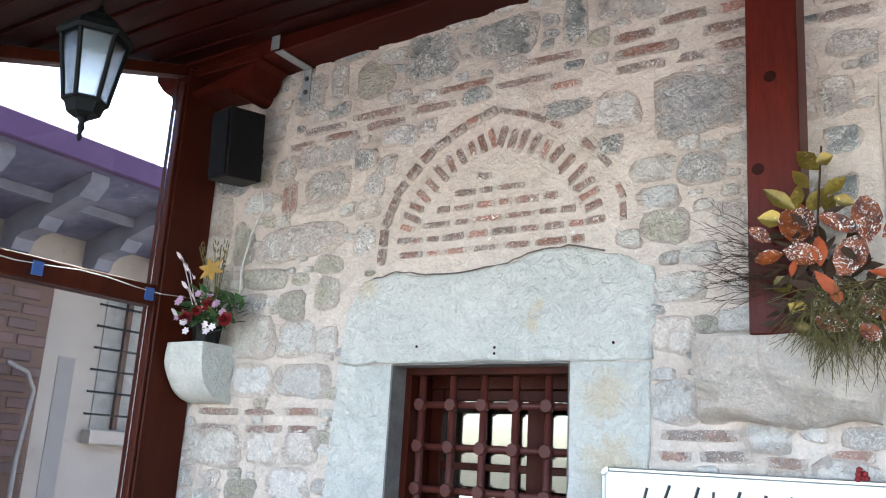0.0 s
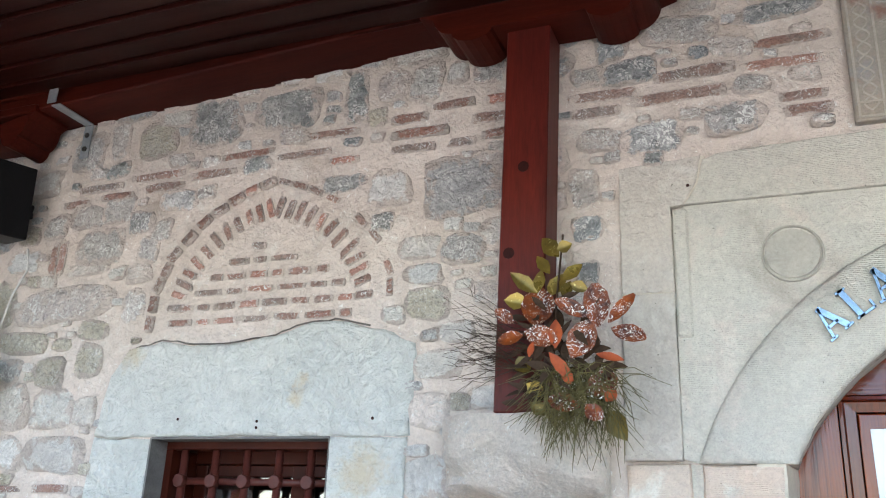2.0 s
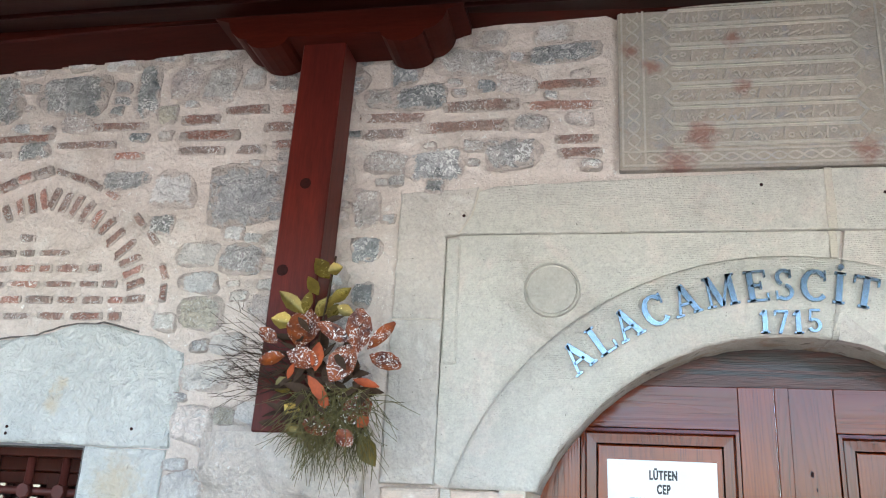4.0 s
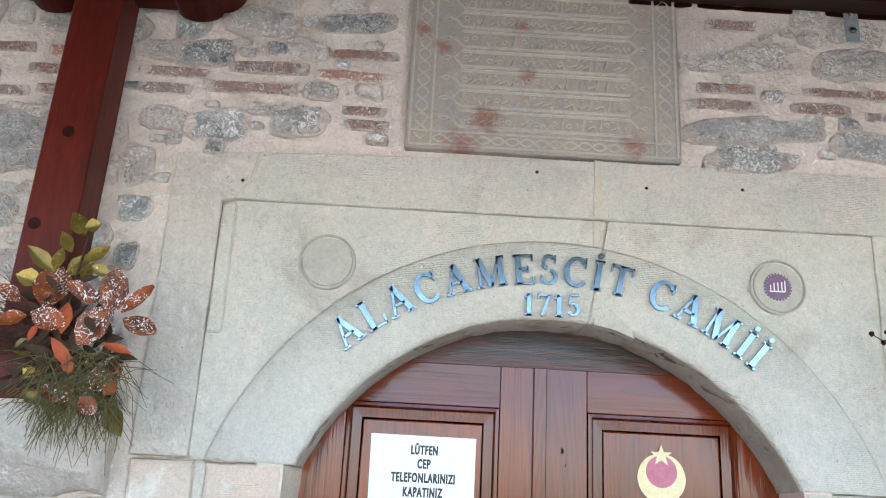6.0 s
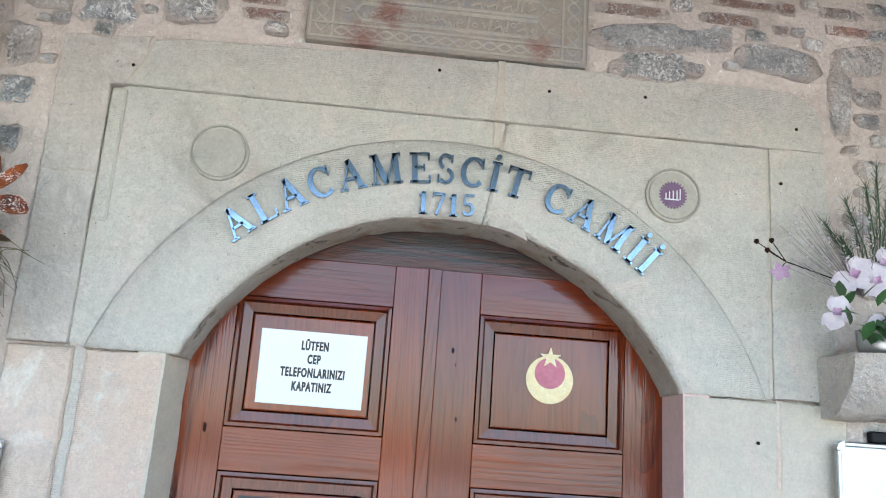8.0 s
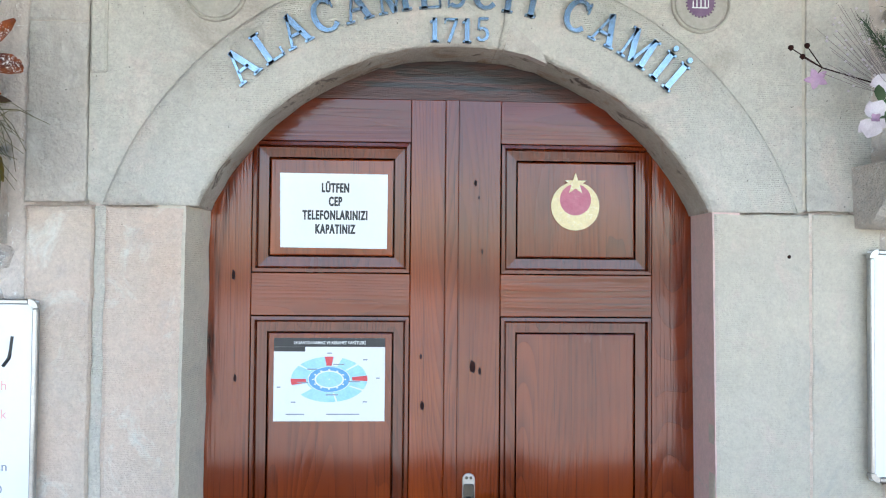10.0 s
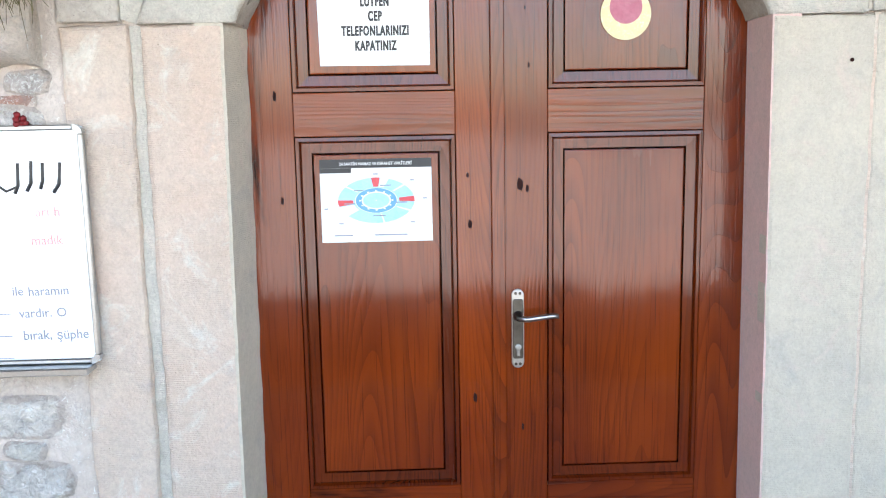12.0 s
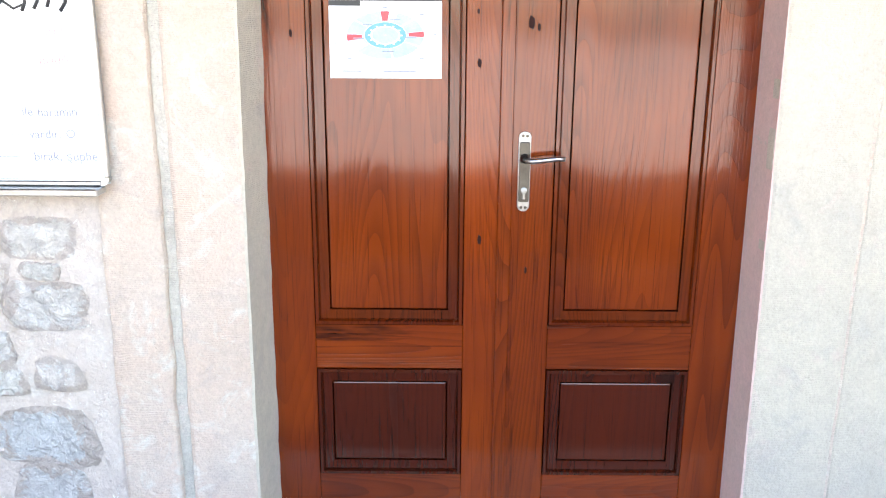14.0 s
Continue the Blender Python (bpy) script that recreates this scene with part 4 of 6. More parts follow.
def glyph(ch):
    """A unit-height serif capital or figure; returns its mesh and width."""
    bm = bmesh.new()
    T, t, s = 0.195, 0.085, 0.065
    if ch == "A":
        w = 0.92
        stroke(bm, 0.14, 0.03, 0.46, 0.99, t)
        stroke(bm, 0.44, 0.99, 0.78, 0.03, T)
        stroke(bm, 0.24, 0.36, 0.66, 0.36, t)
        stroke(bm, 0.0, s / 2, 0.28, s / 2, s)
        stroke(bm, 0.6, s / 2, 0.94, s / 2, s)
    elif ch == "L":
        w = 0.76
        stroke(bm, 0.22, 0, 0.22, 1, T)
        stroke(bm, 0.04, 1 - s / 2, 0.4, 1 - s / 2, s)
        stroke(bm, 0.04, s / 2, 0.74, s / 2, s)
        stroke(bm, 0.71, 0.0, 0.73, 0.28, s)
    elif ch == "C":
        w = 0.86
        bow(bm, 0.48, 0.5, 0.37, 0.46, 42, 318, T)
        stroke(bm, 0.78, 0.66, 0.78, 1.0, s)
    elif ch == "M":
        w = 1.16
        stroke(bm, 0.16, 0, 0.2, 1, t)
        stroke(bm, 0.2, 1, 0.56, 0.02, T)
        stroke(bm, 0.56, 0.02, 0.92, 1, t)
        stroke(bm, 0.94, 0, 0.94, 1, T)
        stroke(bm, 0.02, s / 2, 0.32, s / 2, s)
        stroke(bm, 0.78, s / 2, 1.12, s / 2, s)
        stroke(bm, 0.04, 1 - s / 2, 0.26, 1 - s / 2, s)
        stroke(bm, 0.9, 1 - s / 2, 1.12, 1 - s / 2, s)
    elif ch == "E":
        w = 0.8
        stroke(bm, 0.22, 0, 0.22, 1, T)
        stroke(bm, 0.04, 1 - s / 2, 0.74, 1 - s / 2, s)
        stroke(bm, 0.04, s / 2, 0.76, s / 2, s)
        stroke(bm, 0.22, 0.51, 0.56, 0.51, t)
        stroke(bm, 0.72, 0.76, 0.72, 1.0, s)
        stroke(bm, 0.74, 0.0, 0.74, 0.25, s)
        stroke(bm, 0.55, 0.39, 0.55, 0.63, s)
    elif ch == "S":
        w = 0.66
        bow(bm, 0.33, 0.74, 0.21, 0.22, 40, 250, 0.13, 0.7)
        bow(bm, 0.33, 0.26, 0.23, 0.22, -140, 80, 0.13, 0.7)
        stroke(bm, 0.54, 0.72, 0.54, 0.98, s)
        stroke(bm, 0.08, 0.02, 0.08, 0.3, s)
    elif ch in "İ1":
        w = 0.42
        stroke(bm, 0.21, 0, 0.21, 1, T)
        stroke(bm, 0.03, s / 2, 0.39, s / 2, s)
        if ch == "1":
            stroke(bm, 0.02, 0.8, 0.22, 0.97, 0.09)
        else:
            stroke(bm, 0.03, 1 - s / 2, 0.39, 1 - s / 2, s)
            bow(bm, 0.21, 1.17, 0.045, 0.045, 0, 360, 0.09, 1.0)
    elif ch == "T":
        w = 0.86
        stroke(bm, 0.43, 0, 0.43, 1, T)
        stroke(bm, 0.25, s / 2, 0.61, s / 2, s)
        stroke(bm, 0.03, 0.96, 0.83, 0.96, 0.08)
        stroke(bm, 0.05, 0.74, 0.05, 1.0, s)
        stroke(bm, 0.81, 0.74, 0.81, 1.0, s)
    elif ch == "7":
        w = 0.6
        stroke(bm, 0.03, 0.95, 0.58, 0.95, 0.1)
        stroke(bm, 0.54, 0.95, 0.22, 0.0, 0.13)
        stroke(bm, 0.05, 0.78, 0.05, 1.0, s)
    else:
        w = 0.6
        stroke(bm, 0.14, 0.95, 0.52, 0.95, 0.1)
        stroke(bm, 0.14, 0.98, 0.1, 0.5, 0.08)
        bow(bm, 0.26, 0.3, 0.22, 0.25, -150, 130, 0.14, 0.6)
    return bm, w


sign = thing("arch_lettering", "polished steel serif letters naming the mosque, fixed along the arch", "lettering", (0, 0, 2.3))
WORDS, CAP, RB = "ALACAMESCİT CAMİİ", 0.086, 0.818
wide = {c: glyph(c)[1] for c in "ALCMESİT"}
adv = [0.42 if c == " " else wide[c] + 0.1 for c in WORDS]
A0, A1 = -43.2, 42.4
run = 0.0
for ch, w in zip(WORDS, adv):
    ang = radians(A0 + (A1 - A0) * (run + w / 2) / sum(adv))
    run += w
    if ch == " ":
        continue
    bm, gw = glyph(ch)
    m = Matrix.Translation((RB * math.sin(ang), -0.003, CZ + RB * math.cos(ang))) @ Matrix.Rotation(ang, 4, "Y") @ Matrix.Diagonal((CAP * 0.91, 1, CAP, 1)) @ Matrix.Translation((-gw / 2, 0, 0))
    bmesh.ops.transform(bm, matrix=m, verts=bm.verts)
    put(part("letter", bm, CHROME), sign)
year = thing("year_figures", "small polished steel figures of the year above the arch", "lettering", (0.01, 0, 2.29))
run = 0.0
for ch in "1715":
    bm, gw = glyph(ch)
    bmesh.ops.transform(bm, matrix=Matrix.Translation((-0.078 + run, -0.003, 2.263 + 0.004 * (ch == "5"))) @ Matrix.Diagonal((0.062, 1, 0.062, 1)), verts=bm.verts)
    put(part("figure", bm, CHROME), year)
    run += (gw + 0.16) * 0.062
seal = thing("round_sticker", "small round purple sticker with pale script on the stone boss", "sticker", (0.64, 0.005, 2.389))
put(part("backing", lathe(bmesh.new(), [(0.036, 0.0), (0.036, 0.001), (0.0, 0.0012)], (0.638, 0.0098, 2.389), 32, "y"), PURPLE), seal)
for k in range(26):
    a = k * math.tau / 26
    box(0.638 + 0.038 * math.cos(a) - 0.002, 0.638 + 0.038 * math.cos(a) + 0.002, 0.008, 0.0102, 2.389 + 0.038 * math.sin(a) - 0.002, 2.389 + 0.038 * math.sin(a) + 0.002, bm=(b := bmesh.new()) if k == 0 else b)
put(part("border", b, PURPLE), seal)
b = bmesh.new()
for x, z0, z1 in ((0.616, 2.378, 2.394), (0.626, 2.376, 2.4), (0.637, 2.376, 2.402), (0.648, 2.376, 2.404), (0.657, 2.376, 2.408)):
    box(x, x + 0.003, 0.0078, 0.0084, z0, z1, bm=b)
box(0.614, 0.656, 0.0078, 0.0084, 2.374, 2.3775, bm=b)
put(part("script", b, PAPER), seal)

# ---- carved inscription slab above the portal ----
slab = thing("inscription_slab", "worn grey carved stone slab with a braided border and rust-red stains", "inscription", (-0.03, 0, 2.75), kind="structure")
SX0, SX1, SZ0, SZ1 = -0.436, 0.376, 2.745, 3.42
put(part("slab", box(SX0, SX1, -0.004, 0.04, SZ0, SZ1, 0.004), SLAB), slab)
b = bmesh.new()
for x in (SX0 + 0.075, SX1 - 0.075, SX0 + 0.012, SX1 - 0.012):
    box(x - 0.003, x + 0.003, -0.008, -0.0035, SZ0 + 0.01, SZ1 - 0.01, bm=b)
for z in (SZ0 + 0.012, SZ0 + 0.055):
    box(SX0 + 0.012, SX1 - 0.012, -0.008, -0.0035, z - 0.003, z + 0.003, bm=b)
put(part("border_fillet", b, RELIEF), slab)
b = bmesh.new()
for x in (SX0 + 0.044, SX1 - 0.044):
    for ph in (0, math.pi):
        tube(b, [(x + 0.018 * math.sin(k * 0.7 + ph), -0.0035, SZ0 + 0.03 + k * 0.0095) for k in range(66)], 0.0035, 4)
for ph in (0, math.pi):
    tube(b, [(SX0 + 0.08 + k * 0.0095, -0.0035, SZ0 + 0.034 + 0.012 * math.sin(k * 0.7 + ph)) for k in range(68)], 0.0035, 4)
put(part("braid", b, RELIEF), slab)
rnd = random.Random(4)
XA, XB = SX0 + 0.155, SX1 - 0.15
for row in range(9):
    z = SZ0 + 0.1 + row * 0.0665
    b = bmesh.new()
    for k, r in ((0.029, 0.0045), (0.0235, 0.003)):
        pts = [(XA, z - k), (XB, z - k), (XB + k * 0.9, z), (XB, z + k), (XA, z + k), (XA - k * 0.9, z), (XA, z - k)]
        tube(b, [(x + rnd.uniform(-0.002, 0.002), -0.0055, zz + rnd.uniform(-0.001, 0.001)) for x, zz in pts], r, 5)
    # Pointed finials between the rows of script and the border.
    for x, sgn in ((XA - 0.03, -1), (XB + 0.03, 1)):
        tube(b, [(x, -0.0055, z), (x + sgn * 0.012, -0.006, z + 0.007), (x + sgn * 0.034, -0.003, z), (x + sgn * 0.012, -0.006, z - 0.007), (x, -0.0055, z)], 0.0032, 4)
    x = XA + 0.004
    while x < XB - 0.012:
        w = rnd.uniform(0.012, 0.034)
        kind = rnd.randrange(4)
        up = rnd.uniform(-0.006, 0.006)
        if kind == 0:
            tube(b, [(x, -0.0055, z - 0.017), (x + w * 0.12, -0.0045, z), (x + w * 0.3, -0.0055, z + 0.018)], 0.0034, 4)
        elif kind == 1:
            tube(b, [(x + w * k / 7, -0.006, z - 0.008 + up + 0.009 * math.sin(k * 1.1 + w * 90)) for k in range(8)], 0.0034, 4)
        elif kind == 2:
            tube(b, [(x + 0.007 + 0.008 * math.cos(k), -0.006, z + up + 0.007 * math.sin(k)) for k in range(7)], 0.003, 4)
        else:
            tube(b, [(x + w * (1 - math.cos(k * 0.55)) / 2, -0.006, z - 0.014 + 0.003 * k) for k in range(6)], 0.0036, 4)
            tube(b, [(x, -0.006, z + 0.014), (x + 0.008, -0.006, z + 0.016)], 0.003, 4)
        x += w * 0.8 + 0.003
    put(part("carved_cartouche", b, RELIEF), slab)

# ---- grated window ----
lint = thing("window_surround", "whitewashed stone lintel and jambs round the small window", "window surround", kind="structure")
part("lintel", chamfered([(-2.915, 1.908), (-1.722, 1.908), (-1.708, 2.1), (-1.715, 2.19), (-1.83, 2.238), (-2.0, 2.277), (-2.12, 2.268), (-2.22, 2.236), (-2.4, 2.214), (-2.55, 2.218), (-2.68, 2.238), (-2.82, 2.212), (-2.885, 2.12)], -0.014, 0.04, 0.012, 0.009), LINTEL, lint, smooth=False)
part("jamb_stone", chamfered([(-2.96, 0.8), (-2.663, 0.8), (-2.663, 1.9), (-2.91, 1.9065)], -0.012, 0.3, 0.006, 0.005), LINTEL, lint)
part("jamb_stone", chamfered([(-1.983, 0.8), (-1.765, 0.8), (-1.735, 1.5), (-1.728, 1.904), (-1.983, 1.9065)], -0.012, 0.3, 0.006, 0.005), LINTEL, lint)
part("sill_stone", box(-2.9, -1.78, -0.03, 0.3, 0.78, WZ0, 0.01), LINTEL, lint)
b = bmesh.new()
top_edge = ((-2.8, 2.215), (-2.68, 2.242), (-2.55, 2.222), (-2.4, 2.218), (-2.22, 2.24), (-2.12, 2.272), (-2.0, 2.28), (-1.83, 2.242))
tube(b, [(x + 0.008 * noise.noise(Vector((k * 0.9, 2, 2))), -0.003, z + 0.008 * noise.noise(Vector((k * 0.77, 1, 4)))) for k, (x, z) in enumerate((top_edge[i][0] + (top_edge[i + 1][0] - top_edge[i][0]) * f / 4, top_edge[i][1] + (top_edge[i + 1][1] - top_edge[i][1]) * f / 4) for i in range(7) for f in range(4))], 0.003, 6)
part("open_crack", b, CRACK, lint, "dark crack along the top of the lintel")
b = bmesh.new()
for x, z in ((-2.56, 1.965), (-1.84, 1.96), (-2.25, 1.935), (-2.25, 1.955)):
    lathe(b, [(0.005, 0), (0.005, 0.002), (0.0, 0.003)], (x, -0.0135, z), 8, "y")
part("drill_hole", b, KNOT, lint)
# Thin dark linings over the whitewashed jambs put the recess's shade into colour.
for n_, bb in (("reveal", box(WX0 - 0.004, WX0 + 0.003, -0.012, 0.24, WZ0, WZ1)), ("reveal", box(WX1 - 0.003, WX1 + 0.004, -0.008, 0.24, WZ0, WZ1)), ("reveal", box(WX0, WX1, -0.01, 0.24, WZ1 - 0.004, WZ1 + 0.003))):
    part(n_, bb, RECESS, lint, "dark grey reveal lining with the recess's shade in its colour")
b = bmesh.new()
for x, z in ((-0.888, 2.612), (-0.048, 2.69), (0.55, 2.672), (0.27, 2.66), (1.0, 2.62), (0.95, 2.45), (0.87, 1.72)):
    lathe(b, [(0.005, 0), (0.005, 0.002), (0.0, 0.003)], (x, -0.0015, z), 8, "y")
part("drill_hole", b, KNOT, portal)
grate = thing("window_grate", "red-brown iron window grate of round bars with flat bosses", "window grate", (-2.32, 0.1, WZ0))
GX = (-2.60, -2.472, -2.347, -2.224, -2.105)
GZ = tuple(1.776 - 0.143 * k for k in range(6))
for x in GX:
    put(part("upright_bar", tube(bmesh.new(), [(x, 0.1, WZ0), (x, 0.1, WZ1 - 0.02)], 0.0135, 10), GRILLE, smooth=True), grate)
for z in GZ:
    put(part("cross_bar", tube(bmesh.new(), [(WX0 - 0.01, 0.108, z), (WX1 + 0.01, 0.108, z)], 0.0125, 10), GRILLE, smooth=True), grate)
boss = None
for x in GX:
    for z in GZ:
        if boss is None:
            boss = part("boss", lathe(bmesh.new(), [(0.023, -0.01), (0.0245, 0.012), (0.021, 0.018), (0.0, 0.019)], (0, 0, 0), 8, "y"), GRILLE)
            o = boss
        else:
            o = new("boss", boss.data)
        put(o, grate)
        o.location = (x, 0.095, z)
frame_w = thing("window_1", "red-brown wooden casement window with reflecting panes", "window", (-2.32, 0.2, WZ0), kind="structure")
put(part("head_board", box(WX0 + 0.002, WX1 - 0.002, 0.07, 0.14, WZ1 - 0.028, WZ1 - 0.002, 0.002), FRAME), frame_w)
put(part("side_board", box(WX0 + 0.004, WX0 + 0.03, 0.07, 0.24, WZ0, WZ1 - 0.029), FRAME), frame_w)
put(part("top_rail", box(WX0 + 0.03, WX1 - 0.002, 0.2, 0.25, 1.84, WZ1 - 0.002, 0.003), FRAME), frame_w)
put(part("transom_rail", box(WX0 + 0.03, WX1 - 0.002, 0.21, 0.25, 1.56, 1.585, 0.003), FRAME), frame_w)
for x0, x1 in ((WX0 + 0.031, WX0 + 0.08), (-2.235, -2.165), (WX1 - 0.04, WX1 - 0.003)):
    put(part("mullion", box(x0, x1, 0.205, 0.25, WZ0, 1.838, 0.003), FRAME), frame_w)
put(part("top_board", box(WX0 + 0.08, WX1 - 0.04, 0.212, 0.24, 1.80, 1.838, 0.003), FRAME), frame_w)
for x0, x1 in ((WX0 + 0.08, -2.235), (-2.165, WX1 - 0.04)):
    for z0, z1 in ((WZ0, 1.559), (1.586, 1.799)):
        put(part("pane", box(x0, x1, 0.228, 0.232, z0, z1), MIRRORY), frame_w)
# Assumed room behind the panes; its gloom is put into the dark plaster colour.
tagged(part("wall_inner_room", box(-3.2, -1.4, 1.8, 1.9, FLOOR, 3.0), DARK), "assumed wall inside the mosque, its lack of light put into a dark colour", "wall", kind="structure")
tagged(part("wall_inner_side", box(-3.3, -3.2, 0.62, 1.9, FLOOR, 3.0), DARK), "assumed wall inside the mosque, its lack of light put into a dark colour", "wall", kind="structure")
tagged(part("wall_inner_end", box(-1.4, -1.3, 0.62, 1.9, FLOOR, 3.0), DARK), "assumed wall inside the mosque, its lack of light put into a dark colour", "wall", kind="structure")
tagged(part("ceiling_inner_room", box(-3.3, -1.3, 0.62, 1.9, 3.0, 3.1), DARK), "assumed ceiling inside the mosque, its lack of light put into a dark colour", "ceiling", kind="structure")

# ---- porch timber ----
EAVE = -1.6
b = box(-4.05, 3.4, EAVE, 0.03, 0, 0.03)
n_board = 9
for k in range(n_board + 1):
    y = EAVE + k * 1.6 / n_board
    box(-3.78, 3.4, y - 0.006, y + 0.006, -0.018, 0.0, 0.003, bm=b)
for k in range(n_board):
    y = EAVE + (k + 0.5) * 1.6 / n_board
    box(-3.78, 3.4, y - 0.07, y + 0.07, -0.008, 0.0, 0.004, bm=b)
for v in b.verts:
    v.co.z += ceil_z(v.co.y)
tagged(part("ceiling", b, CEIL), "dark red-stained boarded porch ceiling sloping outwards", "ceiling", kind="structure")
BT = 0.042


def beam_z(x):
    return 3.218 + BT * (x + 1.7)


b = box(-3.74, 3.3, -0.185, 0.03, 0, 0.15, 0.006)
for v in b.verts:
    v.co.z += beam_z(v.co.x)
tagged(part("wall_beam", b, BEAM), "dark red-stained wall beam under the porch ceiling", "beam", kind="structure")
b = box(-3.74, 3.3, -0.215, -0.19, 0.06, 0.12, 0.004)
for v in b.verts:
    v.co.z += beam_z(v.co.x)
tagged(part("beam_moulding", b, BEAM), "dark red-stained moulding along the beam", "trim", kind="structure")


def ogee(x0, x1, z1, drop, both=True):
    """Outline of a scalloped saddle corbel that tapers at its ends."""
    pts = [(x0, z1), (x0, z1 - drop * 0.2)]
    n = 8
    w = (x1 - x0) * 0.17
    for k in range(1, n + 1):
        a = k / n * math.pi / 2
        pts.append((x0 + w * 0.35 + w * 0.5 * (1 - math.cos(a)), z1 - drop * 0.2 - drop * 0.55 * math.sin(a)))
    for k in range(n + 1):
        a = math.pi + k / n * math.pi
        pts.append((x0 + w * 0.85 + w * 0.5 + w * 0.5 * math.cos(a), z1 - drop * 0.75 + drop * 0.25 * math.sin(a)))
    left = pts[:]
    right = [(x0 + x1 - x, z) for x, z in reversed(left)] if both else [(x1, z1 - drop * 0.7), (x1, z1)]
    return left + right


def corbel(name, x0, x1, z1, drop, label, both=True, flip=False):
    pts = ogee(x0, x1, z1, drop, both)
    if flip:
        pts = [(x0 + x1 - x, z) for x, z in reversed(pts)]
    ob = thing(name, label, "corbel", ((x0 + x1) / 2, -0.1, z1))
    zc = z1 - drop * 0.2
    low = [(x, min(z, zc - 0.0005)) for x, z in pts if z < z1 - 0.001]
    put(part("scrolled_bracket", prism(low, -0.2, -0.035), BEAM), ob)
    put(part("bolster", box(x0, x1, -0.203, -0.033, zc, z1, 0.004), BEAM), ob)
    return ob


corbel("saddle_corbel", -1.675, -0.885, 3.24, 0.145, "dark red-stained scalloped saddle corbel on the wooden post")
post = thing("wall_post", "red-stained square wooden post standing on a stone corbel", "post", (-1.34, -0.1, 1.95))
b = box(-1.412, -1.275, -0.15, -0.025, 1.949, 3.17, 0.004)
for v in b.verts:
    v.co.x += 0.02 * (v.co.z - 1.95) / 1.2
put(part("shaft", b, POST), post)
for x, z in ((-1.335, 2.665), (-1.375, 2.4)):
    put(part("knot", lathe(bmesh.new(), [(0.017, 0), (0.017, 0.001), (0.0, 0.0012)], (x, -0.15, z), 12, "y"), KNOT), post)
# Post and corbel at the far side of the door.
corbel("saddle_corbel", 0.97, 1.78, 3.335, 0.15, "dark red-stained scalloped saddle corbel on the wooden post")
post2 = thing("wall_post", "red-stained square wooden post beside the orchid bracket", "post", (1.45, -0.1, 1.95))
put(part("shaft", box(1.34, 1.475, -0.15, -0.025, 1.95, 3.26, 0.004), POST), post2)
corbel("half_corbel", -3.78, -3.3, 3.17, 0.17, "dark red-stained scalloped half corbel in the porch corner", False, True)


def strap(x, z, group="steel straps"):
    s = thing("steel_strap", "galvanised angle strap bolted to wall and beam", "bracket", (x, 0, z), group)
    put(part("wall_leg", box(x - 0.022, x + 0.022, -0.021, -0.016, z - 0.06, z + 0.085, 0.001), GALV), s)
    put(part("arm", box(x - 0.022, x + 0.022, -0.2, -0.021, z + 0.085, z + 0.09, 0.001), GALV), s)
    put(part("beam_leg", box(x - 0.022, x + 0.022, -0.222, -0.217, z + 0.085, z + 0.22, 0.001), GALV), s)
    for dz in (-0.02, 0.04):
        put(part("bolt", lathe(bmesh.new(), [(0.011, 0), (0.011, 0.006), (0.006, 0.009)], (x, -0.021, z + dz), 6, "y"), STEELDK), s)


strap(-3.2, beam_z(-3.2) - 0.093)
strap(0.915, beam_z(0.915) - 0.093)

# ---- glazed porch end ----
glz = thing("glazed_screen", "brown-stained wooden porch screen with large glass panes", "screen", (-3.73, -1.5, FLOOR), kind="structure")


def screen_part(name, y0, y1, z0, z1, m=FRAME, x0=-3.775, x1=-3.695, slope=False, bevel=0.004):
    b = box(x0, x1, y0, y1, z0, z1, bevel)
    if slope:
        for v in b.verts:
            v.co.z += ceil_z(v.co.y)
    return put(part(name, b, m), glz)


HEAD = 0.078
screen_part("stile", -0.226, -0.012, FLOOR, 3.17, FRAME, -3.79, -3.69)
screen_part("glazing_bead", -0.243, -0.227, FLOOR, 3.1, FRAME, -3.75, -3.697)
screen_part("stile", -1.7, -1.58, FLOOR, 2.66)
screen_part("middle_rail", -1.579, -0.244, 2.122, 2.207, FRAME, -3.775, -3.69)
screen_part("bottom_rail", -1.579, -0.244, FLOOR, 0.4)
screen_part("head_rail", -1.579, -0.015, -HEAD, -0.03, FRAME, slope=True)
o = screen_part("pane", -1.579, -0.244, 0.4, 2.122, THIN, -3.737, -3.731, bevel=0)
o.visible_shadow = False
b = box(-3.737, -3.731, -1.579, -0.244, 0, 1)
for v in b.verts:
    v.co.z = 2.207 if v.co.z < 0.5 else ceil_z(v.co.y) - HEAD
o = put(part("pane", b, THIN), glz)
o.visible_shadow = False
b = bmesh.new()
prof = [(0.015, 3.315), (0.015, 3.115), (-0.025, 3.075), (-0.065, 3.095), (-0.085, 3.145), (-0.135, 3.155), (-0.175, 3.185), (-0.185, 3.255), (-0.245, 3.275), (-0.245, 3.315)]
a, c = [b.verts.new((-3.98, y, z)) for y, z in prof], [b.verts.new((-3.86, y, z)) for y, z in prof]
b.faces.new(a)
b.faces.new(c[::-1])
for i in range(len(prof)):
    b.faces.new((a[i], c[i], c[(i + 1) % len(prof)], a[(i + 1) % len(prof)]))
put(part("outer_corbel", b, BEAM), glz)
cable = thing("loose_cable", "thin white cable strung along the screen rail with blue tape", "cable", (-3.52, -0.6, 2.1))
